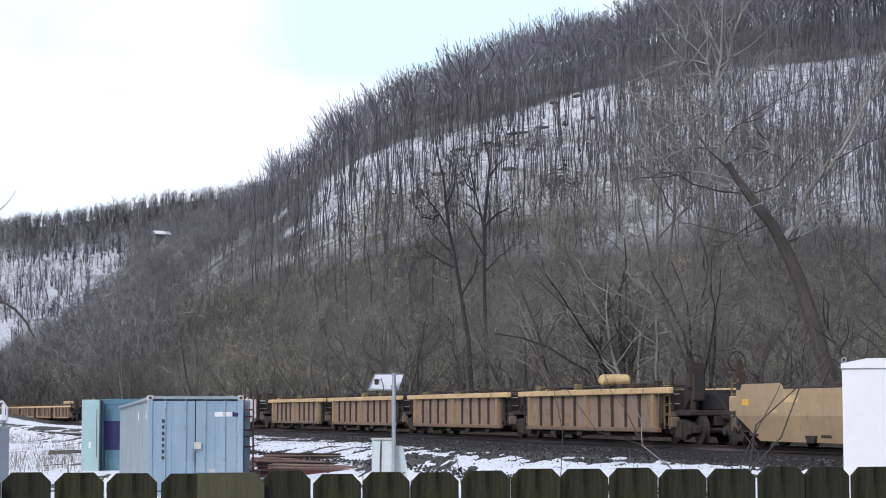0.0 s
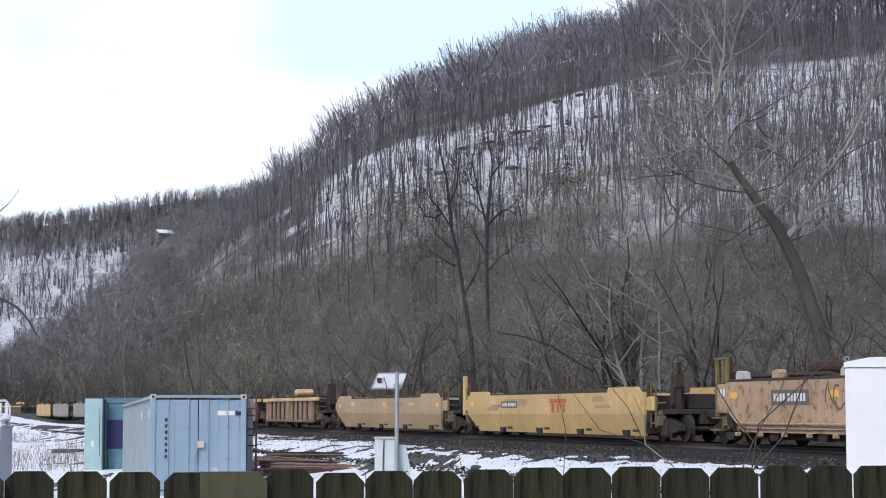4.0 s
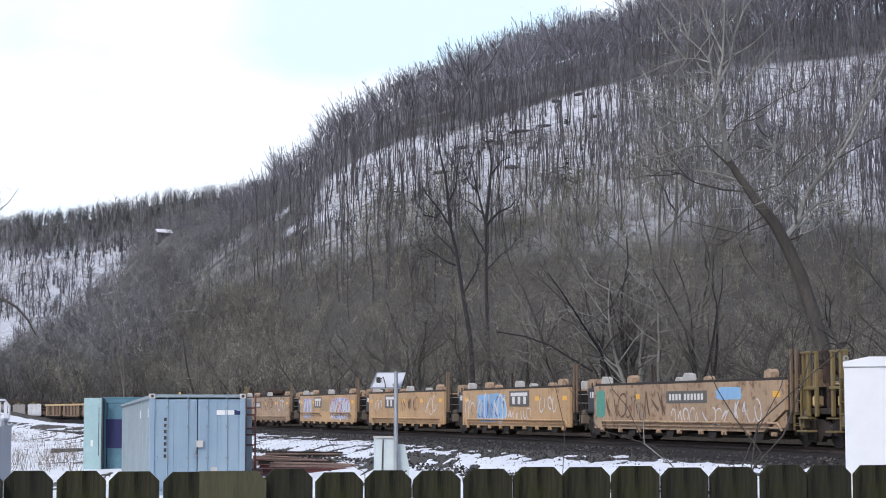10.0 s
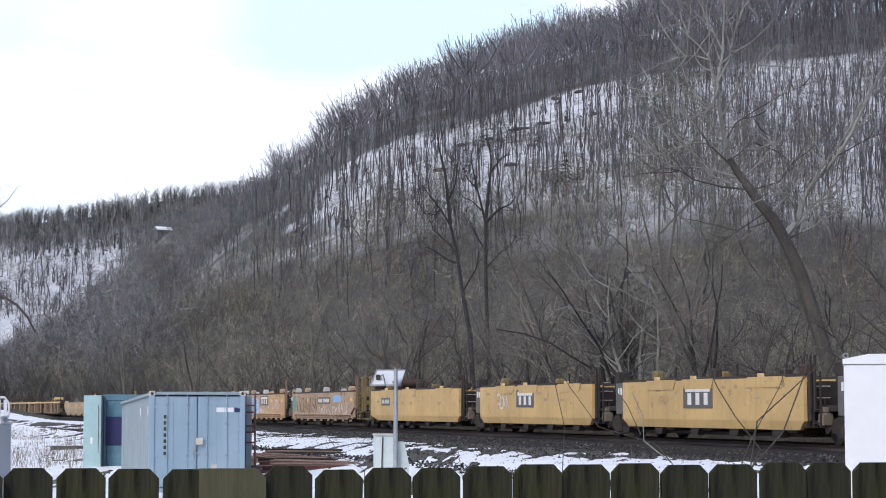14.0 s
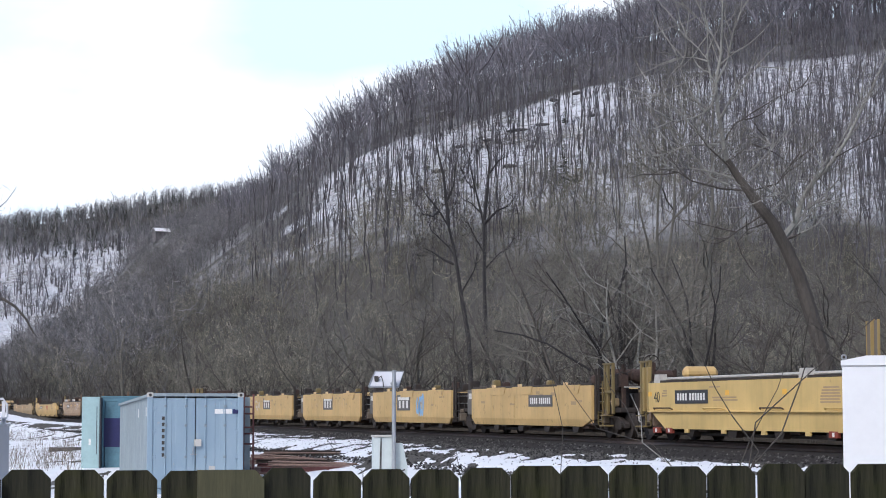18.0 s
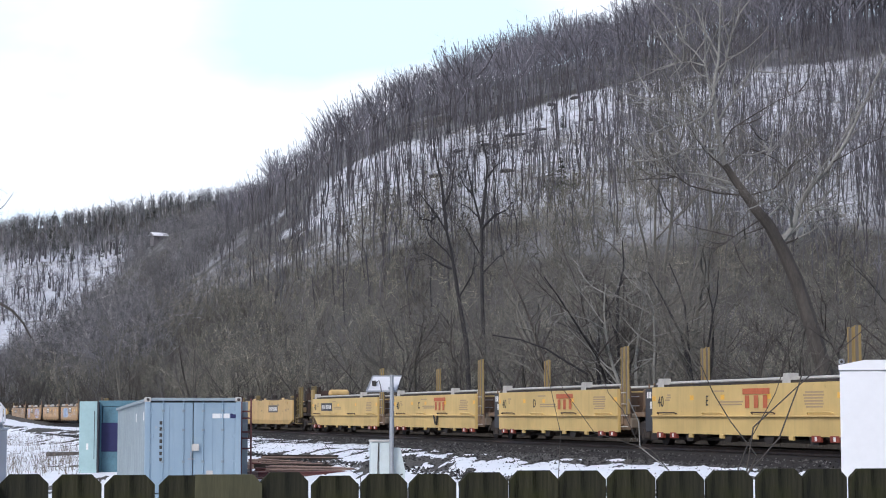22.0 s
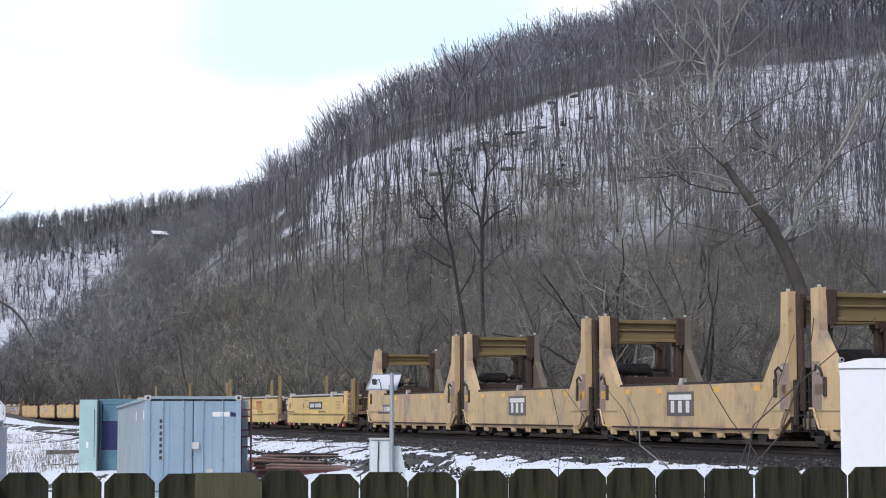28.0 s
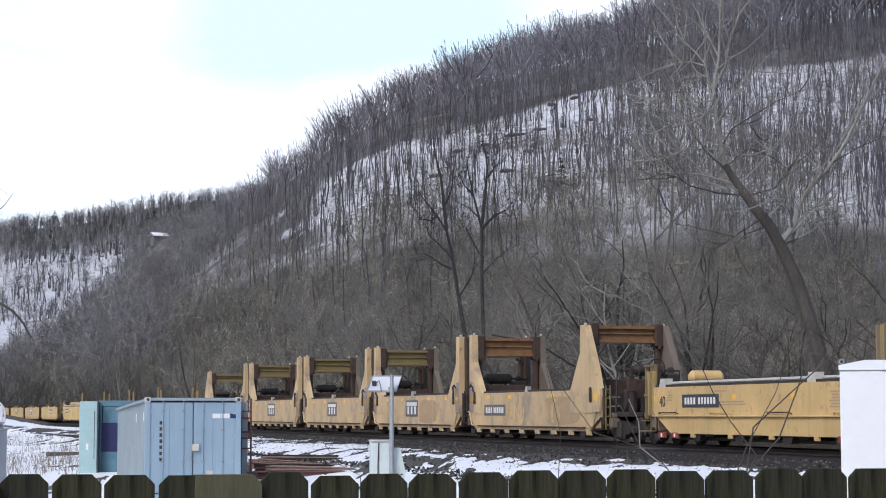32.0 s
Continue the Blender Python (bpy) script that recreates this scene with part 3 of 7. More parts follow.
def vase_tree(rng, h, stems, r0, branches, twigs, sub, fine, tubes=False, lean_most=0.5, bend=0.16):
    """Arrays of a bushy tree: several stems that spread from one foot into a rounded crown of twigs; last, which of it is twig."""
    V, F, K = [], [], []

    def tube(p, q, ra, rb):
        d = (q - p) / (np.linalg.norm(q - p) + 1e-9)
        a = np.cross(d, (0.31, 0.95, 0.1))
        a = a / np.linalg.norm(a)
        b = np.cross(d, a)
        n = len(V)
        for c, r in ((p, ra), (q, rb)):
            for k in range(3):
                V.append(c + (a * math.cos(2.094 * k) + b * math.sin(2.094 * k)) * r)
                K.append(0.0)
        for k in range(3):
            k2 = (k + 1) % 3
            F.append((n + k, n + k2, n + 3 + k2))
            F.append((n + k, n + 3 + k2, n + 3 + k))

    def sliver(p, q, r, kind=1.0):
        a = np.cross(q - p, rng.normal(size=3))
        a = a / (np.linalg.norm(a) + 1e-9) * r
        n = len(V)
        V.extend((p - a, p + a, q))
        K.extend((kind, kind, kind))
        F.append((n, n + 1, n + 2))

    for k in range(stems):
        az, lean = 2 * math.pi * (k + rng.random()) / stems, rng.uniform(0.08, lean_most)
        d = np.array([math.cos(az) * lean, math.sin(az) * lean, 1.0])
        L = h * rng.uniform(0.65, 0.95)
        pts = [np.array([math.cos(az), math.sin(az), 0]) * 0.1]
        for i in range(3):
            d = d / np.linalg.norm(d)
            pts.append(pts[-1] + d * L / 3)
            d = d + rng.normal(0, bend, 3) + (0, 0, 0.1)
        for i in range(3):
            tube(pts[i], pts[i + 1], r0 * (1 - 0.3 * i), r0 * (0.7 - 0.3 * i) + 0.004)
        for j in range(branches):
            f = rng.uniform(0.18, 1.0) * 2.99
            i = int(f)
            p = pts[i] + (pts[i + 1] - pts[i]) * (f - i)
            bd = np.array([math.cos(az), math.sin(az), 0]) * 0.3 + rng.normal(0, 0.55, 3) + (0, 0, 0.55)
            bd = bd / np.linalg.norm(bd)
            bl = h * rng.uniform(0.16, 0.34) * (1.15 - 0.2 * f)
            e = p + bd * bl
            rb = r0 * (0.5 - 0.1 * f)
            if tubes:
                elbow = p + bd * bl * 0.5 + rng.normal(0, 0.09, 3) * bl
                tube(p, elbow, rb, rb * 0.6)
                tube(elbow, e, rb * 0.6, rb * 0.2)
            else:
                sliver(p, e, rb, 0.3)
            for m in range(twigs):
                b = p + (e - p) * rng.uniform(0.15, 1.0)
                td = bd * 0.5 + rng.normal(0, 0.6, 3) + (0, 0, 0.2)
                td = td / np.linalg.norm(td) * bl * rng.uniform(0.3, 0.75)
                sliver(b, b + td, fine)
                for q in range(sub):
                    b2 = b + td * rng.uniform(0.2, 0.9)
                    sliver(b2, b2 + td * 0.4 + rng.normal(0, 0.36, 3) * np.linalg.norm(td), fine * 0.7)
    return np.array(V), np.array(F), np.array(K)


def crowned_tree(rng, h, bole, r0, stems, branches, twigs, fine, sub=1, lean_most=0.5):
    """A forest tree: a clear bole that opens into a rounded crown."""
    V, F, K = vase_tree(rng, h * (1 - bole), stems, r0 * 0.62, branches, twigs, sub, fine, False, lean_most)
    lean = rng.normal(0, 0.03, 2) * h
    top = np.array([lean[0], lean[1], h * bole])
    ring = np.array([(math.cos(2.094 * k), math.sin(2.094 * k), 0) for k in range(3)])
    mid = top * 0.5 + np.array([*rng.normal(0, 0.016, 2) * h, 0])
    B = np.concatenate([ring * r0, ring * r0 * 0.85 + mid, ring * r0 * 0.75 + top])
    T = [t for i in (0, 3) for k in range(3) for t in ((i + k, i + (k + 1) % 3, i + 3 + (k + 1) % 3), (i + k, i + 3 + (k + 1) % 3, i + 3 + k))]
    return np.concatenate([B, V + top]), np.concatenate([np.array(T), F + len(B)]), np.concatenate([np.zeros(len(B)), K])


def pine(rng, h):
    V, F = [], []

    def sliver(p, q, w):
        d = np.array(q) - p
        a = np.cross(d, (0, 0, 1.0)) + rng.normal(0, 0.1, 3)
        a = a / (np.linalg.norm(a) + 1e-9) * w
        n = len(V)
        V.extend((p - a, p + a, np.array(q)))
        F.append((n, n + 1, n + 2))
    V.extend([np.array((0.12, 0, 0)), np.array((-0.06, 0.1, 0)), np.array((-0.06, -0.1, 0)), np.array((0, 0, h))])
    F.extend([(0, 1, 3), (1, 2, 3), (2, 0, 3)])
    for i in range(150):
        f = rng.uniform(0.22, 1)
        L = h * 0.26 * (1.08 - f) * rng.uniform(0.5, 1.2)
        az = rng.uniform(0, 6.283)
        p = np.array((0, 0, h * f))
        q = p + np.array((math.cos(az) * L, math.sin(az) * L, -0.15 * L + rng.normal(0, 0.1) * L))
        sliver(p + (q - p) * 0.15, q, L * 0.16)
        sliver(p + (q - p) * 0.4, q + rng.normal(0, 0.2, 3) * L, L * 0.14)
    return np.array(V), np.array(F)


def plant(name, templates, X, Y, Z, scale, mat, rng, sink=0.3, stem_tone=0.45):
    """One mesh that holds a copy of some template at every place."""
    turn = rng.uniform(0, 2 * math.pi, len(X))
    which = rng.integers(0, len(templates), len(X))
    VV, FF, tones, base = [], [], [], 0
    for k, (V, F, *wood) in enumerate(templates):
        i = np.nonzero(which == k)[0]
        if not len(i):
            continue
        c, s, sc = np.cos(turn[i])[:, None], np.sin(turn[i])[:, None], scale[i][:, None]
        P = np.stack([(V[None, :, 0] * c - V[None, :, 1] * s) * sc + X[i][:, None], (V[None, :, 0] * s + V[None, :, 1] * c) * sc + Y[i][:, None],
                      V[None, :, 2] * sc + Z[i][:, None] - sink], -1)
        VV.append(P.reshape(-1, 3))
        FF.append((F[None] + base + len(V) * np.arange(len(i))[:, None, None]).reshape(-1, 3))
        base += len(V) * len(i)
        shade = stem_tone + (1 - stem_tone) * wood[0] if wood else np.ones(len(V))
        tones.append((rng.random(len(i))[:, None] * shade[None]).ravel())
    me = raw_mesh(name, np.concatenate(VV), np.concatenate(FF))
    me.attributes.new("tone", "FLOAT", "POINT").data.foreach_set("value", np.concatenate(tones).astype(np.float32))
    return link_mesh(name, me, mat)


def scatter(rng, n, u0, u1, y0, y1):
    """Places spread evenly over a fan of ground."""
    Y = np.sqrt(rng.uniform(y0 ** 2, y1 ** 2, n))
    u = rng.uniform(u0, u1, n)
    return (u - 784) / FOCAL * Y, Y, u


def slope_place(u, v):
    """The spot on the hillside that lies on a given line of sight."""
    Y = np.linspace(305, 840, 1100)
    X = (u - 784) / FOCAL * Y
    y = 727.5 - (land(X, Y) - EYE_Z) / Y * FOCAL
    i = int(np.argmin(np.abs(y - v)))
    return X[i], Y[i]


def skyline(u):
    """How high the woods on the crest stand against the sky, as a line of sight."""
    return np.interp(u, [380, 459, 489, 509, 559, 579, 609, 659, 672, 699, 759, 809, 859, 909, 959, 1009, 1059, 1099, 1300, 1660],
                     [326, 308, 281, 256, 231, 203, 181, 155, 141, 116, 105, 73, 60, 41, 28, 11, 8, -5, -60, -150])


def build_woods():
    rng = np.random.default_rng(11)
    slope = [crowned_tree(rng, 16, rng.uniform(0.45, 0.70), rng.uniform(0.13, 0.23), 3, 4, 4, 0.022, 1, 0.4) for _ in range(14)]
    dense = [crowned_tree(rng, 16, rng.uniform(0.40, 0.62), rng.uniform(0.10, 0.18), 4, 4, 4, 0.026, 1, 0.4) for _ in range(10)]
    crest = [crowned_tree(rng, 1.0, rng.uniform(0.38, 0.56), rng.uniform(0.0075, 0.0115), 5, 5, 4, 0.0009, 1, 1.15) for _ in range(14)]
    distant = [bare_tree(rng, 16, 0.50, 9, 4, 0.15, 0.36, 0, segs=3, fine=0.5) for _ in range(6)]
    brow_brush = [vase_tree(rng, 5.0, 3, 0.05, 3, 4, 1, 0.032, False, 1.0) for _ in range(6)]
    thick = [vase_tree(rng, 10.0, 5, 0.055, 6, 6, 2, 0.015, False, 1.0, 0.25) for _ in range(12)]
    bushy = [vase_tree(rng, 10.0, 4, 0.05, 5, 5, 1, 0.024, False, 1.0, 0.25) for _ in range(12)]
    near = [vase_tree(rng, 9.0, 4, 0.07, 7, 7, 2, 0.009, True, 0.9, 0.28) for _ in range(10)]
    mixed = [bare_tree(rng, 11, 0.10, 12, 4, 0.25, 0.34, 1, segs=6, thin=False, fine=0.3) for _ in range(8)]

    def clumped(X, Y, lo, hi):
        return (lo + (hi - lo) * np.clip(fbm(X * 0.035, Y * 0.035, 61, 3) * 1.8 - 0.4, 0, 1)) * rng.uniform(0.75, 1.2, len(X))
    def foot_line(X, Y, u):
        return np.interp(u, [100, 300, 400, 450, 600, 700, 850, 1000, 1150, 1250, 1400], [475, 470, 462, 450, 440, 436, 440, 470, 466, 430, 405]) + 90 * (fbm(X * 0.03, Y * 0.03, 41, 3) - 0.5)
    X, Y, u = scatter(rng, 2600, 150, 1660, 345, 612)
    ok = (Y > foot_line(X, Y, u) - 25 - 60 * rng.random(len(X)) ** 3) & (rng.random(len(X)) < np.interp(u, [500, 600, 980, 1080], [1.0, 0.72, 0.78, 1.0]))
    X, Y, u = X[ok], Y[ok], u[ok]
    size = clumped(X, Y, 0.65, 1.1)
    fringe = u + 220 * (rng.random(len(u)) - 0.5)
    west, east = fringe < 500, fringe > 1060
    mid = ~west & ~east
    Z = land(X, Y)
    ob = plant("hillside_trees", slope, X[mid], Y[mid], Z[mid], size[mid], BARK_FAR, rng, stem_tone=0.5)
    tagged(ob, "leafless grey-brown trees on a snowy hillside", "woods", kind="stuff")
    ob = plant("hillside_trees", dense, X[east], Y[east], Z[east], size[east], BARK_HAZY_EAST, rng)
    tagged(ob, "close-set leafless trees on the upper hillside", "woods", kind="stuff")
    ob = plant("flank_trees", dense, X[west], Y[west], Z[west], size[west] * 0.7, BARK_HAZY_SHOULDER, rng)
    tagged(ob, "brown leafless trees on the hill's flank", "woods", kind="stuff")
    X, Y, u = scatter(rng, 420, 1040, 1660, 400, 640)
    ob = plant("hillside_trees", slope, X, Y, land(X, Y), rng.uniform(0.6, 1.05, len(X)), BARK_HAZY_EAST, rng)
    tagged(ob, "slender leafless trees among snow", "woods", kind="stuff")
    # the flank, closed by bushy crowns
    X, Y, u = scatter(rng, 1250, 30, 520, 500, 905)
    open_ground = (np.abs(u - 289) < 9) & (Y > 735) & (Y < 834)      # a clearing before the house
    keep = ~open_ground & (Y > np.interp(u, [30, 280, 330, 400, 520], [500, 520, 570, 600, 606]) - 110 * rng.random(len(u)) ** 2)
    X, Y = X[keep], Y[keep]
    ob = plant("flank_trees", bushy, X, Y, land(X, Y), clumped(X, Y, 0.75, 1.35), BARK_HAZY_SHOULDER, rng, stem_tone=0.7)
    tagged(ob, "brown leafless trees on the hill's shoulder", "woods", kind="stuff")
    X, Y, u = scatter(rng, 340, -80, 280, 330, 500)
    Z = land(X, Y)
    tall = EYE_Z + (727.5 - np.interp(u, [-80, 60, 100, 150, 200, 270], [592, 572, 538, 508, 482, 455])) / FOCAL * Y - Z
    ob = plant("flank_trees", bushy, X, Y, Z, np.clip(tall * rng.uniform(0.7, 1.02, len(X)), 3, 24) / 10, BARK_HAZY_SHOULDER, rng, stem_tone=0.7)
    tagged(ob, "bushy grey-brown trees below the far snow", "woods", kind="stuff")
    X, Y, u = scatter(rng, 150, 640, 1420, 385, 470)
    ob = plant("olive_trees", bushy, X, Y, land(X, Y), rng.uniform(0.7, 1.4, len(X)), BARK_OLIVE, rng, stem_tone=0.7)
    tagged(ob, "olive-grey bushy trees reaching up into the snow", "woods", kind="stuff")
    # low brush and twigs that break the snow of the flank
    X, Y, u = scatter(rng, 900, 230, 720, 430, 606)
    thin_out = rng.random(len(X)) < np.interp(u, [230, 480, 720], [1.0, 0.8, 0.25])
    X, Y = X[thin_out], Y[thin_out]
    ob = plant("flank_brush", brow_brush, X, Y, land(X, Y), rng.uniform(0.35, 0.95, len(X)), BARK_HAZY_SHOULDER, rng, stem_tone=0.6)
    tagged(ob, "low bare brush among rocks and snow", "brush", kind="stuff")
    # tall trees along the crest
    X, Y, u = scatter(rng, 1400, 400, 1660, 602, 870)
    kept = rng.random(len(X)) < np.interp(u, [400, 700, 1000], [0.62, 0.72, 1.0])
    X, Y, u = X[kept], Y[kept], u[kept]
    Z = land(X, Y)
    tall = (EYE_Z + (727.5 - skyline(u)) / FOCAL * Y - Z) * rng.uniform(0.76, 1.12, len(X)) * (0.87 + 0.3 * fbm(u * 0.02, Y * 0.0 + 3, 15, 2))
    ok = tall > 6
    ob = plant("ridge_trees", crest, X[ok], Y[ok], Z[ok], np.clip(tall[ok], 8, 34), BARK_HAZY_RIDGE, rng)
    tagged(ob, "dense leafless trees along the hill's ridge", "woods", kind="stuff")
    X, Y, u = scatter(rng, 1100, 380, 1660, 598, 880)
    ob = plant("ridge_brush", brow_brush, X, Y, land(X, Y), rng.uniform(0.6, 1.7, len(X)) * np.interp(Y, [640, 860], [1.0, 1.5]), BARK_HAZY_RIDGE, rng, stem_tone=0.7)
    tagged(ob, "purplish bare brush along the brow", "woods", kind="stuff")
    X, Y, u = scatter(rng, 1050, -80, 480, 1450, 1800)
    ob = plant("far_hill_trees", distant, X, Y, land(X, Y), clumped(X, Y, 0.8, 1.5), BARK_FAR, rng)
    tagged(ob, "thin leafless trees on a distant snowy slope", "woods", kind="stuff")
    X, Y, u = scatter(rng, 1700, -80, 480, 1780, 2090)
    ob = plant("far_hill_trees", distant, X, Y, land(X, Y), clumped(X, Y, 0.8, 1.4), BARK_HAZY_SHOULDER, rng)
    tagged(ob, "hazy leafless woods on a distant hill", "woods", kind="stuff")
    X, Y, u = scatter(rng, 200, -60, 330, 1740, 2075)
    ob = plant("far_pines", [pine(rng, 20) for _ in range(4)], X, Y, land(X, Y), rng.uniform(0.5, 1.0, len(X)), NEEDLES, rng)
    tagged(ob, "dark green pines scattered on a distant hill", "pines", kind="stuff")
    X, Y, u = scatter(rng, 16, 690, 1060, 470, 585)
    size = rng.uniform(0.3, 0.7, len(X))
    tall = [slope_place(*p) for p in ((985, 345), (1005, 350), (1028, 340), (872, 372), (890, 362))]
    X, Y = np.concatenate([X, [p[0] for p in tall]]), np.concatenate([Y, [p[1] for p in tall]])
    size = np.concatenate([size, [0.9, 1.15, 0.85, 0.5, 0.4]])
    ob = plant("slope_pines", [pine(rng, 12) for _ in range(3)], X, Y, land(X, Y), size, NEEDLES, rng)
    tagged(ob, "small dull green pines among bare trees", "pines", kind="stuff")
    # a clump of olive-brown trees that climbs the snow
    spots = [slope_place(980 + rng.normal(0, 1) * 12 + k * 7, 385 + rng.uniform(-30, 60)) for k in range(14)] + [slope_place(a, b) for a, b in ((715, 400), (735, 420), (690, 430), (655, 445))]
    X, Y = np.array([p[0] for p in spots]), np.array([p[1] for p in spots])
    ob = plant("olive_trees", thick, X, Y, land(X, Y), rng.uniform(1.0, 1.75, len(X)), BARK_OLIVE, rng)
    tagged(ob, "olive-brown bushy trees climbing the snowy slope", "woods", kind="stuff")
    # rock ledges that show dark through the snow
    for u, v, w in ((925, 232, 7.5), (968, 222, 5.0), (990, 178, 4.0), (1030, 165, 3.5), (910, 297, 4.0), (782, 306, 4.5), (870, 250, 3.0), (1060, 205, 4.0), (820, 262, 3.0), (945, 262, 3.0)):
        x, y = slope_place(u, v)
        bm = bmesh.new()
        bmesh.ops.create_icosphere(bm, subdivisions=3, radius=1.0)
        for p in bm.verts:
            k = 0.7 + 0.6 * float(fbm(np.array(p.co.x * 1.7 + u), np.array(p.co.z * 2.1 + p.co.y + v), 3, 3))
            p.co = Vector((p.co.x * w * 0.5 * k, p.co.y * 1.2 * k, p.co.z * 0.65 * k))
        ob = part("rock_ledge", bm, ROCK)
        ob.matrix_world = pose(x, y, float(land(x, y)) + 0.25, 0, rng.uniform(-6, 6), 0)
        tagged(ob, "dark rock ledge on the snowy slope", "rock", "rock ledges on the hill")
    # the thicket between the line and the hill
    n = 380
    st = rng.uniform(-50, 430, n)
    o = 6.0 + 60 * rng.random(n) ** 1.3
    x, y, a = track_point(st)
    X, Y = x + o * np.cos(a), y + o * np.sin(a)
    ob = plant("thicket", near, X, Y, land(X, Y), rng.uniform(0.45, 1.1, n) * np.interp(st, [-50, 0, 100, 400], [0.85, 1.05, 1.15, 1.3]), BARK_NEAR, rng, stem_tone=0.3)
    tagged(ob, "tangled grey-brown leafless thicket beyond the track", "thicket", kind="stuff")
    X, Y, u = scatter(rng, 200, -40, 1660, 90, 420)
    ok = track_offset(X, Y) > 10
    X, Y = X[ok], Y[ok]
    ob = plant("brush_trees", mixed, X, Y, land(X, Y), rng.uniform(0.5, 1.05, len(X)), BARK_FAR, rng)
    tagged(ob, "dark slender trees in the thicket", "woods", kind="stuff")
    X, Y, u = scatter(rng, 1750, -40, 1660, 150, 510)
    edge = foot_line(X, Y, u) + 75 * rng.random(len(X)) ** 2.5
    ok = (track_offset(X, Y) > 12) & (Y < edge)
    X, Y = X[ok], Y[ok]
    size, back = rng.uniform(0.6, 1.35, len(X)), Y > 310
    ob = plant("lower_slope_woods", bushy, X[back], Y[back], land(X[back], Y[back]), size[back], BARK_BRUSH, rng, stem_tone=0.65)
    tagged(ob, "bushy leafless woods at the edge of the snow", "woods", kind="stuff")
    X, Y, size = X[~back], Y[~back], size[~back]
    ob = plant("lower_slope_woods", thick, X, Y, land(X, Y), size, BARK_BRUSH, rng, stem_tone=0.55)
    tagged(ob, "young leafless woods at the foot of the hill", "woods", kind="stuff")


build_woods()

# ---- the train: empty well cars for containers ----
TRAVEL = (-0.1095, 12.1545, -0.00533, -0.000239)


def travelled(t):
    return TRAVEL[0] + TRAVEL[1] * t + TRAVEL[2] * t ** 2 + TRAVEL[3] * t ** 3


HALF, TOP, LOW = 1.52, 1.77, 0.38
OLIVE = paint("dirty_olive_yellow_paint", (0.20, 0.15, 0.06), 0.2)
CACHE = {}


def shared(key, make):
    """The mesh kept under that key, made the first time."""
    if key not in CACHE:
        bm = make()
        me = bpy.data.meshes.new("shared_part")
        bm.normal_update()
        bm.to_mesh(me)
        bm.free()
        CACHE[key] = me
    return CACHE[key]


def piece(name, key, make, mat, parent, at=(0, 0, 0), label="", turn=0):
    """A part on a mesh that alike parts share."""
    me = shared((key, mat.name), make)
    if not me.materials:
        me.materials.append(mat)
    ob = new(name, me)
    ob.parent = parent
    ob.matrix_basis = pose(*at, 0, 0, turn)
    if label:
        ob["label"] = label
    return ob


def wheel_mesh():
    bm = bmesh.new()
    rod(bm, (0, -0.065, 0), (0, 0.065, 0), 0.42, n=20)
    rod(bm, (0, -0.095, 0), (0, -0.05, 0), 0.45, n=20)
    rod(bm, (0, -0.10, 0), (0, 0.13, 0), 0.13, n=10)
    return bm


def side_frame_mesh():
    bm = prism([(-1.15, 0.50), (-1.15, 0.36), (-0.55, 0.30), (-0.40, 0.14), (0.40, 0.14), (0.55, 0.30), (1.15, 0.36), (1.15, 0.50), (0.62, 0.68), (0.35, 0.74), (-0.35, 0.74), (-0.62, 0.68)], -0.08, 0.08)
    for x in (-0.89, 0.89):
        rod(bm, (x, -0.14, 0.42), (x, 0.15, 0.42), 0.13, n=10)
    for x in (-0.16, 0, 0.16):
        rod(bm, (x, 0.11, 0.20), (x, 0.11, 0.50), 0.07, n=8)
    return bm


def truck(unit, x):
    t = piece("truck", "bolster", lambda: boxes(((-0.2, -1.15, 0.42), (0.2, 1.15, 0.72)), ((-0.5, -0.3, 0.5), (0.5, 0.3, 0.66)), bev=0.03), STEEL, unit, (x, 0, 0), "grimy black steel truck")
    for sy in (-1, 1):
        piece("side_frame", "side_frame", side_frame_mesh, STEEL, t, (0, sy * 1.0, 0), turn=0 if sy > 0 else 180)
        for wx in (-0.89, 0.89):
            piece("wheel", "wheel", wheel_mesh, STEEL, t, (wx, sy * 0.78, 0.42), turn=0 if sy > 0 else 180)
    for wx in (-0.89, 0.89):
        piece("axle", "axle", lambda: rod(bmesh.new(), (0, -0.7, 0), (0, 0.7, 0), 0.08), STEEL, t, (wx, 0, 0.42))


def ladder_mesh():
    bm = bmesh.new()
    for x in (-0.2, 0.2):
        box(bm, (x - 0.02, -0.02, 0.0), (x + 0.02, 0.02, 1.45))
    for k in range(5):
        rod(bm, (-0.2, 0, 0.12 + 0.3 * k), (0.2, 0, 0.12 + 0.3 * k), 0.016, n=6)
    return bm


def brake_wheel_mesh():
    bm = bmesh.new()
    ring = [(0.02, 0.27 * math.cos(a), 0.27 * math.sin(a)) for a in (2 * math.pi * k / 20 for k in range(21))]
    pipe(bm, ring, 0.02, 5)
    for k in range(5):
        a = 2 * math.pi * k / 5
        rod(bm, (0, 0, 0), (0.02, 0.26 * math.cos(a), 0.26 * math.sin(a)), 0.014, n=5)
    return bm


def tank_mesh():
    bm = bmesh.new()
    rod(bm, (0, -0.45, 0), (0, 0.45, 0), 0.2, n=14)
    rod(bm, (0, 0.45, 0), (0, 0.55, 0), 0.2, 0.1, 14)
    rod(bm, (0, -0.55, 0), (0, -0.45, 0), 0.1, 0.2, 14)
    for y in (-0.3, 0.3):
        box(bm, (-0.05, y - 0.03, -0.3), (0.05, y + 0.03, 0))
    return bm


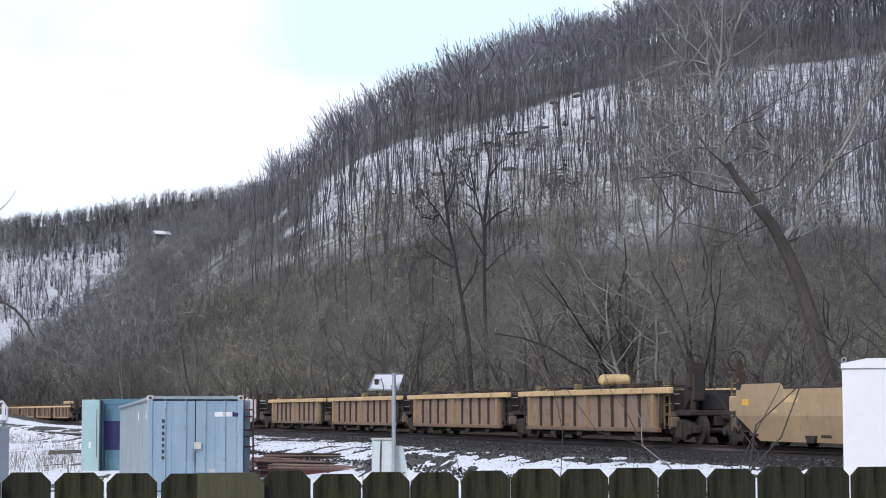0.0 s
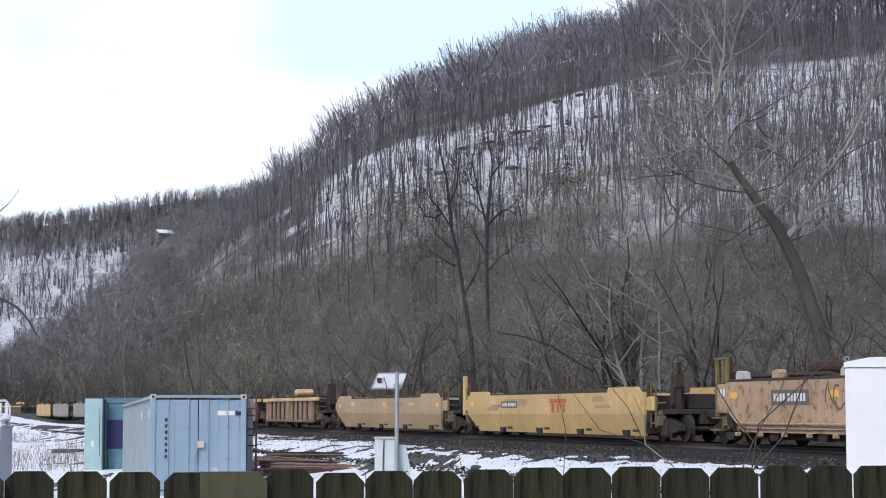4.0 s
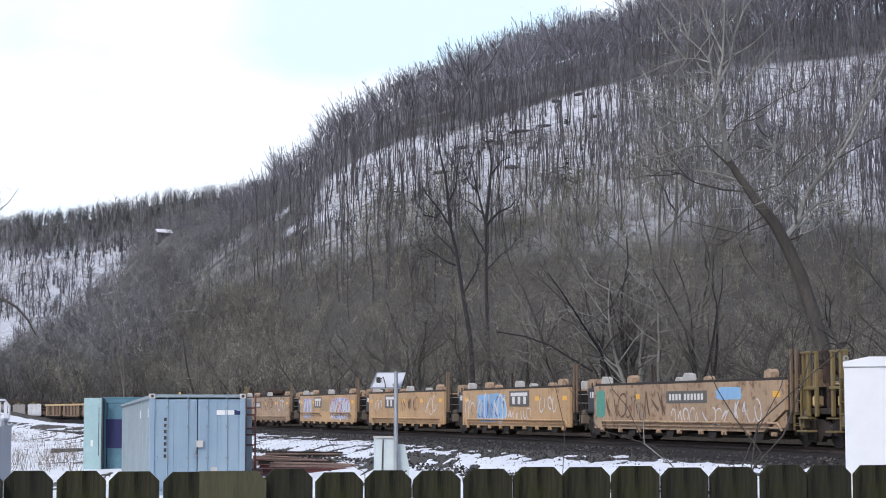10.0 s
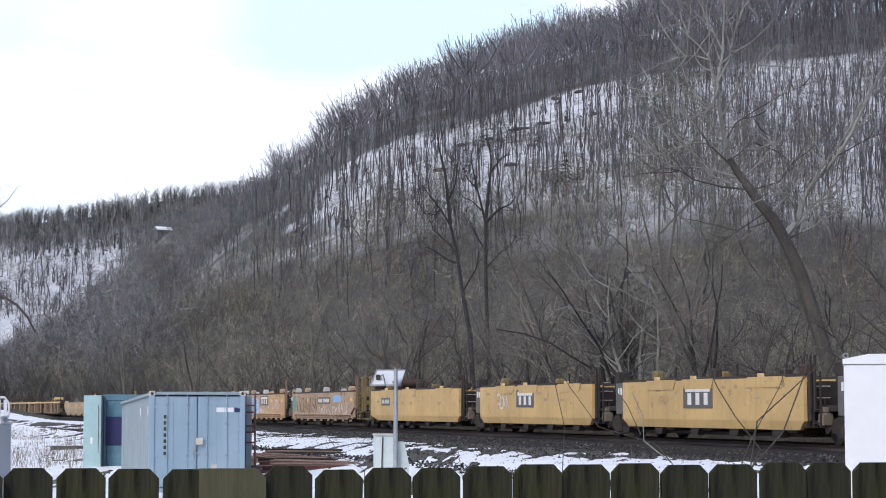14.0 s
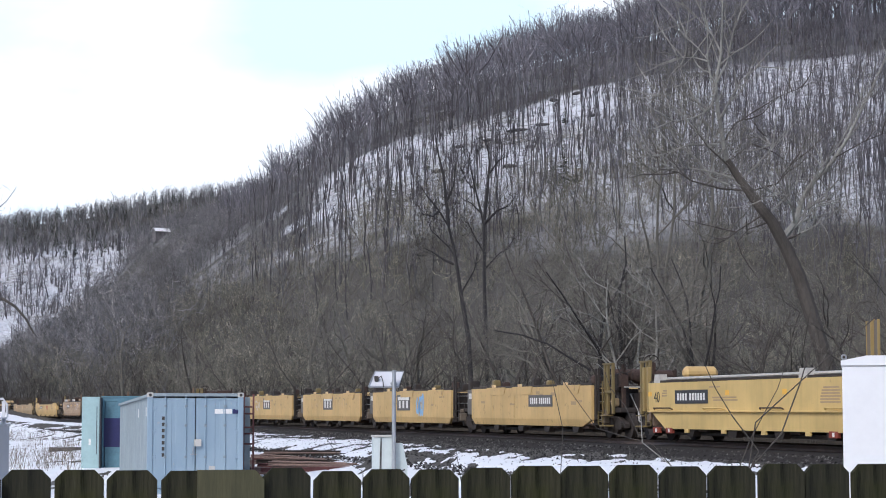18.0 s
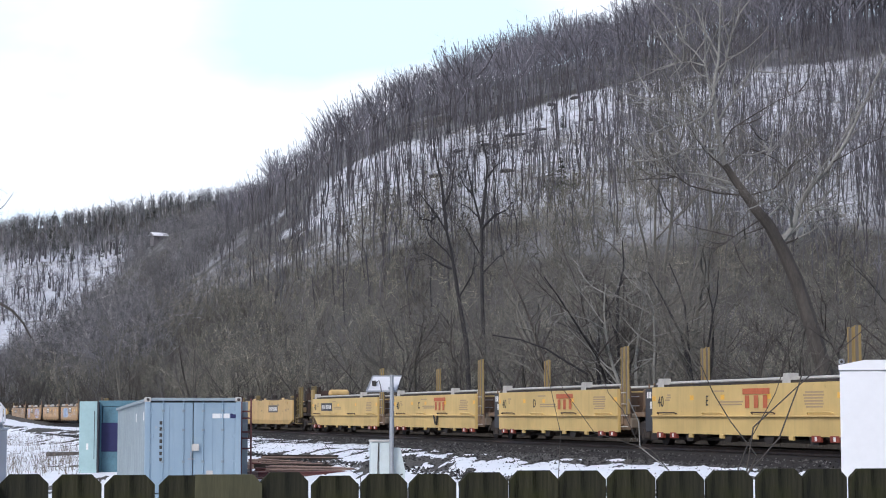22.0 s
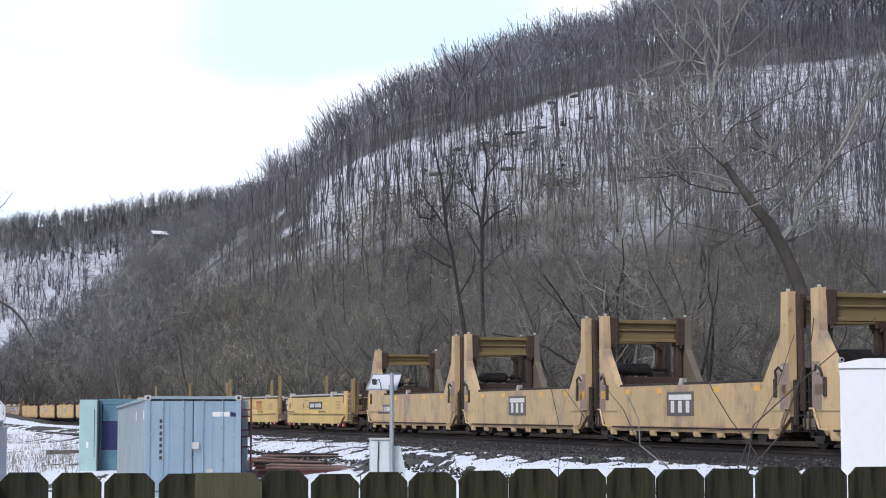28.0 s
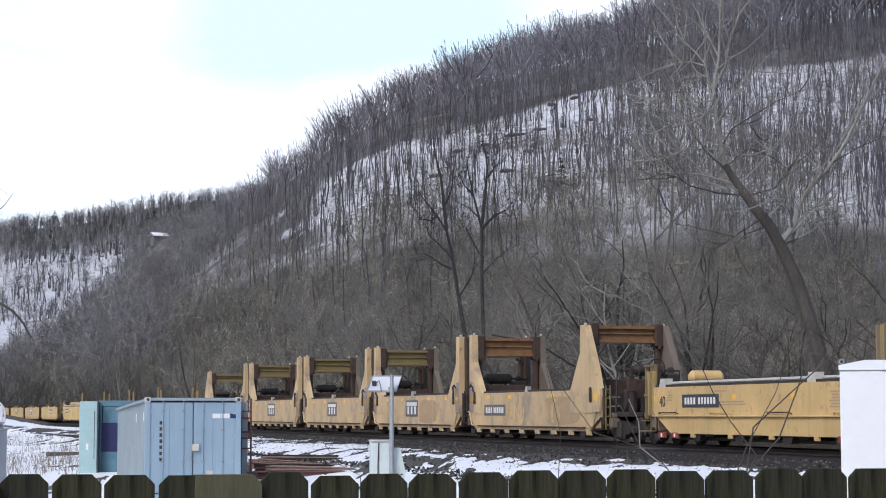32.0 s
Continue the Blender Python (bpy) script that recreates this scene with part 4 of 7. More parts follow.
def glyphs(name, text, size, mat, parent, at):
    """Letters that lie on the near side of a car, to be read from there."""
    cu = bpy.data.curves.new(name, "FONT")
    cu.body, cu.size, cu.extrude = text, size, 0.003
    tmp = new("letters_source", cu)
    me = bpy.data.meshes.new_from_object(tmp)
    bpy.data.objects.remove(tmp)
    ob = link_mesh(name, me, mat, parent)
    ob.matrix_basis = pose(*at, 90, 0, 180)
    return ob


def number_board(unit, x, z, w, hh, y, back=GREYBOARD):
    b = part("number_board", boxes(((x - w / 2, y, z), (x + w / 2, y + 0.006, z + hh)), bev=0.001), back, unit, "dark board with a white number")
    xs = [i * 0.082 + (0.05 if i > 3 else 0) for i in range(10)]
    for q in xs:
        cx = x + w / 2 - w * (0.10 + q)
        part("number_bar", boxes(((cx - w * 0.026, y + 0.007, z + hh * 0.24), (cx + w * 0.026, y + 0.010, z + hh * 0.76))), WHITE_MARK, b)


def company_mark(unit, x, z, w, hh, y, mat=WHITE_MARK, back=GREYBOARD):
    """A plain emblem: a bar over three uprights."""
    if back is not None:
        part("emblem_board", boxes(((x - w / 2, y, z), (x + w / 2, y + 0.006, z + hh)), bev=0.001), back, unit, "dark emblem board")
    part("emblem", boxes(((x - w * 0.42, y + 0.007, z + hh * 0.66), (x + w * 0.42, y + 0.011, z + hh * 0.88))), mat, unit, "white block emblem" if mat is WHITE_MARK else "faded red block emblem")
    for c in (0.28, 0.0, -0.28):
        part("emblem", boxes(((x + w * (c - 0.065), y + 0.007, z + hh * 0.14), (x + w * (c + 0.065), y + 0.011, z + hh * 0.62))), mat, unit)


def ribbon(bm, pts, w, y):
    """A painted stroke: a flat band through points (x, z) on the side at y."""
    pts = [Vector(p) for p in pts]
    L, R = [], []
    for i, p in enumerate(pts):
        d = (pts[min(i + 1, len(pts) - 1)] - pts[max(i - 1, 0)])
        d = d.normalized() if d.length > 1e-6 else Vector((1, 0))
        n = Vector((-d.y, d.x)) * w / 2
        L.append(bm.verts.new((p.x + n.x, y, p.y + n.y)))
        R.append(bm.verts.new((p.x - n.x, y, p.y - n.y)))
    for i in range(len(pts) - 1):
        bm.faces.new((L[i], L[i + 1], R[i + 1], R[i]))


def spray(unit, seed, x0, x1, z0, z1, y, mat, loops=7, w=0.05):
    """Sprayed jagged and looping strokes that cannot be read."""
    rng = random.Random(seed)
    for k in range(loops):
        cx = x0 + (x1 - x0) * (k + 0.5) / loops
        rw, rh = (x1 - x0) / loops * rng.uniform(0.35, 0.75), (z1 - z0) / 2 * rng.uniform(0.6, 1.0)
        cz = (z0 + z1) / 2 + rng.uniform(-0.08, 0.08)
        pts = []
        if rng.random() < 0.5:
            ph, turns, sk = rng.uniform(0, 6.28), rng.uniform(0.45, 0.95), rng.uniform(-0.3, 0.3)
            for i in range(13):
                a = ph + turns * 6.283 * i / 12
                pts.append((cx + rw * math.cos(a) + sk * rh * math.sin(a), min(max(cz + rh * math.sin(a), z0), z1)))
        else:
            n = rng.choice((3, 4, 5))
            for i in range(n):
                pts.append((cx + rw * rng.uniform(-1, 1), cz + rh * (1 if i % 2 else -1) * rng.uniform(0.5, 1.0)))
            fine = []
            for p, q in zip(pts, pts[1:]):
                fine += [(p[0] + (q[0] - p[0]) * f + 0.05 * math.sin(f * 3.1), p[1] + (q[1] - p[1]) * f) for f in (0, 0.25, 0.5, 0.75)]
            pts = fine + [pts[-1]]
        bm = bmesh.new()
        ribbon(bm, pts, w * rng.uniform(0.7, 1.5), y + 0.001 * (k % 3))
        part("graffiti_stroke", bm, mat, unit)


def patch(unit, seed, x0, x1, z0, z1, y, mat, name="graffiti_fill"):
    """A sprayed patch with an uneven outline."""
    rng = random.Random(seed)
    n = 26
    pts = []
    for i in range(n):
        a = 2 * math.pi * i / n
        c, s = math.cos(a), math.sin(a)
        k = 1 / max(abs(c), abs(s)) ** 0.8 * rng.uniform(0.86, 1.0)
        pts.append(((x0 + x1) / 2 + (x1 - x0) / 2 * min(1, max(-1, c * k)), (z0 + z1) / 2 + (z1 - z0) / 2 * min(1, max(-1, s * k))))
    part(name, prism(pts, y, y + 0.004), mat, unit, "patch of sprayed paint")


LILAC = paint("lilac_spray", (0.52, 0.52, 0.72), 0.05)
SKYBLUE = paint("light_blue_spray", (0.30, 0.52, 0.78), 0.05)
PALE_SPRAY = paint("white_spray", (0.70, 0.70, 0.72), 0.05)
BLUE_LINE = plain("blue_spray_line", (0.10, 0.14, 0.42), 0.7, 0, 0.2, 8)
DARK_LINE = plain("dark_spray_line", (0.16, 0.10, 0.07), 0.8, 0, 0.25, 8)
GREEN_SPRAY = plain("green_spray", (0.12, 0.36, 0.28), 0.7, 0, 0.2, 8)
FADED = paint("faded_tan_paint", (0.455, 0.325, 0.205), 0.55)
BROWN_GREY = paint("grimy_brown_grey_paint", (0.17, 0.14, 0.105), 0.4)
OLIVE_POST = paint("dull_yellow_paint", (0.36, 0.26, 0.10), 0.2)
RUSTY_BEAM = paint("rust_streaked_paint", (0.22, 0.12, 0.05), 0.6)
GREY_WELL = paint("dirty_grey_paint", (0.33, 0.31, 0.29), 0.25)
PATCHY = plain("primer_patch", (0.42, 0.30, 0.17), 0.7, 0, 0.15, 5)


def ends_and_floor(unit, h, first, last, dark=STEEL, posts=True):
    """What all the cars share: the floor, the end walls, the platforms and couplings, the trucks."""
    for k in range(5):
        x = -h + 0.9 + k * (2 * h - 1.8) / 4
        piece("cross_member", "cross_member", lambda: boxes(((-0.3, -1.42, 0.30), (0.3, 1.42, 0.42)), bev=0.02), RUST, unit, (x, 0, 0))
        piece("hanger", "hanger", lambda: prism([(-0.32, 0.36), (0.32, 0.36), (0.2, 0.17), (-0.2, 0.17)], 1.24, 1.46), STEEL, unit, (x + 0.8, 0, 0))
    part("floor", boxes(((-h + 0.15, -1.40, 0.425), (h - 0.15, 1.40, 0.45))), RUST, unit)
    part("underframe", boxes(((-h + 0.7, -1.22, 0.19), (h - 0.7, 1.22, 0.295)), bev=0.02), STEEL, unit)
    for sx in (-1, 1):
        part("end_wall", prism([(sx * (h - 0.12), 0.46), (sx * (h - 0.02), 0.46), (sx * (h - 0.02), TOP - 0.12), (sx * (h - 0.12), TOP - 0.12)], -1.40, 1.40), dark, unit, "dark grimy end wall")
        end = (first and sx > 0) or (last and sx < 0)
        reach = 1.7 if end else 1.35
        lo, hi = sorted((sx * h, sx * (h + reach)))
        part("platform", boxes(((lo, -1.15, 0.86), (hi, 1.15, 1.02)), ((lo, -0.35, 0.55), (hi, 0.35, 0.86)), bev=0.02), dark, unit)
        for sy in (-1, 1):
            part("end_post", boxes(((sx * (h + 0.12) - 0.08, sy * 1.36 - 0.07, 0.62), (sx * (h + 0.12) + 0.08, sy * 1.36 + 0.07, TOP + 0.04)), bev=0.015), dark, unit)
        piece("ladder", "ladder", ladder_mesh, OLIVE if end else dark, unit, (sx * (h + 0.42), 1.36, 0.45))
        if end and posts:
            for ex in (0.55, 0.80, 1.25):
                part("end_frame", boxes(((sx * (h + ex) - 0.05, 1.18, 0.8), (sx * (h + ex) + 0.05, 1.28, TOP + 0.72)), bev=0.012), OLIVE, unit)
            part("end_rail", boxes(((min(sx * (h + 0.7), sx * (h + 1.3)), 1.285, 1.5), (max(sx * (h + 0.7), sx * (h + 1.3)), 1.325, 1.58)), bev=0.008), OLIVE, unit)
            x0, x1 = sorted((sx * (h + 0.5), sx * (h + 1.3)))
            part("end_rail", boxes(((x0, 1.285, TOP + 0.66), (x1, 1.315, TOP + 0.72)), bev=0.008), OLIVE, unit)
            part("step_tread", boxes(((x0 + 0.1, 1.2, 0.40), (x1 - 0.1, 1.5, 0.45)), bev=0.008), OLIVE, unit)
            part("step_tread", boxes(((x0 + 0.1, 1.2, 0.74), (x1 - 0.1, 1.46, 0.78)), bev=0.008), OLIVE, unit)
            for k in range(3):
                part("cross_rung", rod(bmesh.new(), (sx * (h + 1.62), -1.1 + 0.75 * k, 1.25 + 0.22 * k), (sx * (h + 1.62), -0.5 + 0.75 * k, 1.25 + 0.22 * k), 0.018, n=6), GREYBOX, unit)
            part("valve", boxes(((sx * (h + 1.0) - 0.13, 0.95, 1.06), (sx * (h + 1.0) + 0.13, 1.18, 1.34)), bev=0.04), CHORD, unit, "tan valve casting")
            part("air_hose", pipe(bmesh.new(), [(sx * (h + 1.65), 0.5, 0.95), (sx * (h + 1.8), 0.55, 0.6), (sx * (h + 2.0), 0.5, 0.42), (sx * (h + 2.25), 0.4, 0.55)], 0.03), GREYBOX, unit, "pale rubber air hose")
            if sx < 0:
                part("reservoir", rod(rod(bmesh.new(), (sx * (h + 0.95), -0.95, TOP + 0.28), (sx * (h + 0.95), 0.35, TOP + 0.28), 0.22, n=14), (sx * (h + 0.95), 0.35, TOP + 0.28), (sx * (h + 0.95), 0.44, TOP + 0.28), 0.22, 0.12, 14), RUST, unit, "rusty brown reservoir tank")
                for y in (-0.75, 0.05):
                    part("reservoir_stand", boxes(((sx * (h + 0.95) - 0.08, y, 1.0), (sx * (h + 0.95) + 0.08, y + 0.15, TOP + 0.1)), bev=0.01), RUST, unit)
        piece("junction_box", "junction_box", lambda: boxes(((-0.2, -0.5, 1.02), (0.2, 0.4, 1.5)), ((-0.12, 0.5, 1.02), (0.12, 0.9, 1.75)), bev=0.03), dark, unit, (sx * (h + 0.75), 0, 0))
        for k in range(4):
            piece("grab_iron", "grab_iron", lambda: pipe(bmesh.new(), [(0.0, -0.24, 0.0), (0.07, -0.22, 0.0), (0.07, 0.22, 0.0), (0.0, 0.24, 0.0)], 0.015, 5), GREYBOX, unit, (sx * (h + 0.0), 1.02, 0.62 + 0.3 * k), turn=0 if sx > 0 else 180)
        piece("pin_casting", "pin_casting", lambda: boxes(((-0.14, -0.16, 0.5), (0.14, 0.16, 0.82)), ((-0.09, -0.1, 0.82), (0.09, 0.1, 0.98)), bev=0.03), BROWN_GREY, unit, (sx * (h + 0.55), 1.18, 0.0), "grimy cast bracket")
        piece("hose", "hose", lambda: pipe(bmesh.new(), [(-0.5, 0.9, 1.3), (-0.2, 1.0, 0.9), (0.1, 1.05, 0.75), (0.4, 0.95, 1.0), (0.7, 0.85, 1.4)], 0.03, 6), dark, unit, (sx * (h + 0.5), 0, 0))
        if end:
            piece("coupler", "coupler", lambda: boxes(((-0.45, -0.14, 0.75), (0.35, 0.14, 0.98)), ((0.2, -0.2, 0.72), (0.5, 0.2, 1.02)), bev=0.03), STEEL, unit, (sx * (h + 2.0), 0, 0), turn=0 if sx > 0 else 180)
    truck(unit, -h - (0.75 if last else 1.45))
    if first:
        truck(unit, h + 0.75)
    for sx, on in ((1, first), (-1, last)):
        if on:
            b = piece("brake_wheel", "brake_wheel", brake_wheel_mesh, STEEL, unit, (sx * (h + 1.35), 0.85, 2.42))
            piece("brake_stand", "brake_stand", lambda: boxes(((-0.06, -0.06, 1.02), (0.06, 0.06, 2.45)), ((-0.1, -0.14, 1.7), (0.1, 0.14, 2.1)), bev=0.01), RUST, unit, (sx * (h + 1.22), 0.85, 0))


def side_plates(unit, h, mat, cut0, cut1, crease=None, lean=0.0, cut_z=0.98, thick=0.1):
    """Both long sides; cut0 and cut1: how far the lower corners are cut back at the rear and the front."""
    for sy in (1, -1):
        y0, y1 = sy * (HALF - thick), sy * HALF
        if crease:
            part("side_plate", prism([(-h, crease), (h, crease), (h, TOP), (-h, TOP)], y0, y1), mat, unit)
            bm = prism([(-h + cut0, LOW), (h - cut1, LOW), (h, crease), (-h, crease)], y0 * 0.999, y1 * 0.999)
            for v in bm.verts:
                if v.co.z < crease - 0.01:
                    v.co.y -= sy * lean
            part("lower_side_plate", bm, mat, unit)
        else:
            pts = [(-h + cut0, LOW), (h - cut1, LOW)]
            pts += [(h, cut_z), (h, TOP)] if cut1 else [(h, TOP)]
            pts += [(-h, TOP), (-h, cut_z)] if cut0 else [(-h, TOP)]
            part("side_plate", prism(pts, y0, y1), mat, unit)


def seams(unit, h, n, mat, lo=LOW + 0.05):
    for k in range(1, n):
        x = -h + 2 * h * k / n
        piece("seam", ("seam", lo), lambda: boxes(((-0.012, -0.002, lo), (0.012, 0.006, TOP - 0.02))), mat, unit, (x, HALF, 0))


def top_rim(unit, h, mat=STEEL, z=0.075):
    # The rim is black and raised to draw the top chord's shadow line.
    for sy in (1, -1):
        part("top_rim", boxes(((-h + 0.05, sy * HALF - 0.10 - 0.10 * (sy < 0) + 0.1 * (sy < 0), TOP), (h - 0.05, sy * HALF - 0.04 + 0.08 * (sy < 0), TOP + z)), bev=0.01), mat, unit)


def tabs(unit, h, n, mat, z=LOW, w=0.26, y=HALF):
    for k in range(n):
        x = -h + 0.5 + k * (2 * h - 1.0) / (n - 1)
        piece("foot_tab", ("foot_tab", w), lambda: boxes(((-w / 2, -0.06, -0.11), (w / 2, 0.012, 0.0)), bev=0.01), mat, unit, (x, y, z))


DARK_RIB = plain("dark_rust_stain", (0.060, 0.040, 0.030), 0.85, 0, 0.4, 5)
PANEL = paint("tan_sheet_paint", (0.29, 0.205, 0.14), 0.55, grime=0.75)


def ribbed_unit(unit, h, first, last, mat=BROWN):
    ends_and_floor(unit, h, first, last, posts=False)
    for sy in (1, -1):
        y0, y1 = sy * 1.34, sy * 1.42
        part("side_plate", prism([(-h + 0.3, LOW), (h - 0.2, LOW), (h - 0.2, 1.53), (-h + 0.3, 1.53)], y0, y1), PANEL, unit, "tan ribbed side sheet")
        part("top_chord", boxes(((-h - 0.9, sy * 1.44 - 0.10, 1.53), (h + 0.9, sy * 1.44 + 0.10, 1.72)), bev=0.02), CHORD, unit, "light tan top chord")
        part("bottom_chord", boxes(((-h, sy * 1.44 - 0.08, LOW - 0.04), (h, sy * 1.44 + 0.08, LOW + 0.10)), bev=0.02), mat, unit)
        for k in range(11):
            x = -h + 0.38 + k * (2 * h - 0.66) / 10
            post = k in (0, 5, 10)
            if post:
                piece("rib", ("rib", sy), lambda: boxes(((-0.08, -0.06, LOW + 0.1), (0.08, 0.07, 1.53)), bev=0.01), RIB, unit, (x, sy * 1.475, 0))
            else:
                # Thin ribs are much darker than the sheet and the wide ribs.
                piece("rib", ("thin_rib", sy), lambda: prism([(-0.025, LOW + 0.1), (0.03, LOW + 0.1), (0.09, 1.53), (-0.03, 1.53)], -0.055, 0.02), DARK_RIB, unit, (x, sy * 1.475, 0))
    rng = random.Random(int(unit.location.x * 10) + int(h * 1000))
    for k in range(9):
        x, w = rng.uniform(-h, h), rng.uniform(0.08, 0.3)
        part("bracket", boxes(((x - w, 1.0, TOP - 0.2), (x + w, 1.22, TOP + rng.uniform(0.0, 0.2))), bev=0.02), (RUST, STEEL, OLIVE)[k % 3], unit)
    for x in (-h + 0.6, -h + 2.2, h - 2.8):
        piece("guide", "low_guide", lambda: boxes(((-0.25, -0.1, TOP - 0.05), (0.25, 0.1, TOP + 0.09)), bev=0.02), RUST, unit, (x, 1.40, 0))
    part("air_pipe", pipe(bmesh.new(), [(-h, 0.4, TOP + 0.02), (-h * 0.3, 0.4, TOP + 0.10), (h * 0.5, 0.4, TOP + 0.06), (h, 0.4, TOP + 0.1)], 0.05), RUST, unit)
    for x, y in ((-h - 0.7, 1.3), (h + 0.75, -1.1)):
        part("upright", boxes(((x - 0.035, y - 0.035, 1.0), (x + 0.035, y + 0.035, TOP + 0.5)), bev=0.008), STEEL, unit)
    if last or first:
        piece("air_tank", "air_tank", tank_mesh, CHORD, unit, (h - 0.3 if first else -0.6, 0.7, TOP + 0.26))
        piece("brake_box", "brake_box", lambda: boxes(((-0.25, -0.2, 1.3), (0.25, 0.2, 2.45)), bev=0.04), STEEL, unit, (-h - 1.1, 0.7, 0))


SMOOTH_DROP = 0.2


def smooth_unit(unit, h, first, last, mat, mark=True):
    """A long single car with leaning lower sides and raised flaps at the ends."""
    ends_and_floor(unit, h, first, last, posts=False)
    side_plates(unit, h, mat, 0.25, 1.25, 1.06, 0.14)
    for sy in (1, -1):
        y = sy * (HALF - 0.05)
        for a, b in ((h - 2.9, h - 0.25), (-h + 0.3, -h + 3.2)):
            part("raised_flap", prism([(a, TOP), (b, TOP), (b - 0.12, TOP + 0.16), (a + 0.3, TOP + 0.16)], y - 0.04, y + 0.04), mat, unit)
        for x in (h + 0.35, -h - 0.3):
            part("corner_casting", boxes(((x - 0.28, sy * 1.36 - 0.1, 1.15), (x + 0.28, sy * 1.36 + 0.1, 1.62)), bev=0.05), mat, unit)
    top_rim(unit, h - 2.8, STEEL, 0.06)
    part("pipe_rack", pipe(bmesh.new(), [(-h + 2, 0.2, TOP + 0.05), (0, 0.2, TOP + 0.12), (h - 3, 0.2, TOP + 0.12)], 0.06), RUST, unit)
    for x in (h - 4.2, h - 4.7, -h + 4):
        part("stake", boxes(((x - 0.03, -1.2, TOP - 0.3), (x + 0.03, -1.12, TOP + 0.75)), bev=0.005), RUST, unit)
    for x in (h - 3.4, h - 9.5):
        part("notice_plate", boxes(((x - 0.4, HALF, 1.42), (x + 0.4, HALF + 0.006, 1.6)), bev=0.001), CHORD, unit, "pale stencilled plate")
    part("dirt_plate", boxes(((h - 7.4, HALF, 1.36), (h - 4.9, HALF + 0.004, 1.62)), bev=0.001), PATCHY, unit)
    rng = random.Random(int(h * 100) + len(mat.name))
    for k in range(9):
        x, w, z = rng.uniform(-h + 1.2, h - 1.6), rng.uniform(0.15, 0.7), rng.uniform(1.14, 1.5)
        part("dirt_plate", boxes(((x - w, HALF, z), (x + w, HALF + 0.003, z + rng.uniform(0.06, 0.2))), bev=0.001), PATCHY if k % 3 else CHORD, unit)
    for x in (h - 0.6, -h + 0.5):
        part("reflector", boxes(((x - 0.2, HALF, 1.35), (x + 0.2, HALF + 0.005, 1.52)), bev=0.001), REFLECTOR, unit)
    low_parts = ("side_plate", "lower_side_plate", "raised_flap", "top_rim", "pipe_rack", "stake", "notice_plate", "dirt_plate", "reflector", "corner_casting", "end_wall")
    for ob in unit.children:
        if ob.name.split(".")[0] in low_parts:
            ob.location.z -= SMOOTH_DROP


def pedestal_mesh():
    return prism([(-0.22, TOP), (0.22, TOP), (0.17, TOP + 0.26), (-0.08, TOP + 0.31), (-0.20, TOP + 0.22)], -0.13, 0.13)


def railed_unit(unit, h, first, last, mat, full_rail=True):
    """A plain-sided unit with a pipe rail low on its side and pedestals on its top."""
    ends_and_floor(unit, h, first, last)
    side_plates(unit, h, mat, 1.3 if last else 0.0, 1.1 if first else 0.0)
    top_rim(unit, h)
    seams(unit, h, 6, mat)
    for sy in (1, -1):
        y = sy * (HALF + 0.07)
        runs = [(-h + 0.2, h - 0.8)] if full_rail else [(0.9, h - 0.5), (-h + 0.5, -1.2)]
        zr = 0.62 if full_rail else 0.86
        for a, b in runs:
            part("side_rail", pipe(bmesh.new(), [(a, sy * HALF, zr - 0.2), (a + 0.1, y, zr), (b - 0.1, y, zr), (b, sy * HALF, zr - 0.2)], 0.035), mat, unit)
            part("ledge", boxes(((a, sy * HALF, zr - 0.14), (b, sy * (HALF + 0.05), zr - 0.10)), bev=0.005), mat, unit)
        for k, x in enumerate((-h + 1.2, -0.4, h - 3.0, h - 0.7)):
            piece("pedestal", "pedestal", pedestal_mesh, GREYBOX if k % 2 else FADED, unit, (x, sy * (HALF - 0.2), 0), turn=180 * (k % 2))
    for x, y in ((-h - 0.25, 1.45), (-h - 0.55, 1.45), (-h - 0.4, -1.4)):
        part("upright", boxes(((x - 0.035, y - 0.035, 0.9), (x + 0.035, y + 0.035, TOP + 0.80)), bev=0.01), BROWN if y > 0 else RUST, unit)
    piece("end_box", "end_box", lambda: prism([(-0.25, TOP - 0.2), (0.25, TOP - 0.2), (0.2, TOP + 0.24), (-0.18, TOP + 0.26)], -0.2, 0.2), FADED, unit, (-h - 0.85, 0.9, 0))
    part("end_board", boxes(((h + 0.05, 1.40, 0.9), (h + 0.75, 1.47, TOP - 0.05)), bev=0.02), BLACKBOARD if not first else mat, unit, "dark board with small white marks")
    part("end_marks", boxes(((h + 0.2, 1.471, 1.38), (h + 0.34, 1.476, 1.58)), ((h + 0.42, 1.471, 1.38), (h + 0.52, 1.476, 1.58))), WHITE_MARK, unit)
    for k in range(5):
        x = -h + 0.5 + k * (2 * h - 1.0) / 4
        part("reflector", boxes(((x - 0.22, HALF, 1.32), (x + 0.22, HALF + 0.005, 1.48)), bev=0.001), REFLECTOR, unit)
    tabs(unit, h - 0.2, 9, mat)
    if first or last:
        piece("air_tank", "air_tank", tank_mesh, RUST, unit, ((h - 3.8) if first else -h - 0.4, 0.3, TOP + 0.34))
        part("tank_rack", pipe(bmesh.new(), [(h - 6 if first else -h - 1.2, 0.9, TOP + 0.02), (h - 5, 0.9, TOP + 0.16), (h - 0.5, 0.9, TOP + 0.16)] if first else [(-h - 1.3, 0.9, TOP - 0.3), (-h - 1.2, 0.9, TOP + 0.7), (-h + 0.3, 0.9, TOP + 0.7), (-h + 0.4, 0.9, TOP - 0.1)], 0.06), RUST, unit)


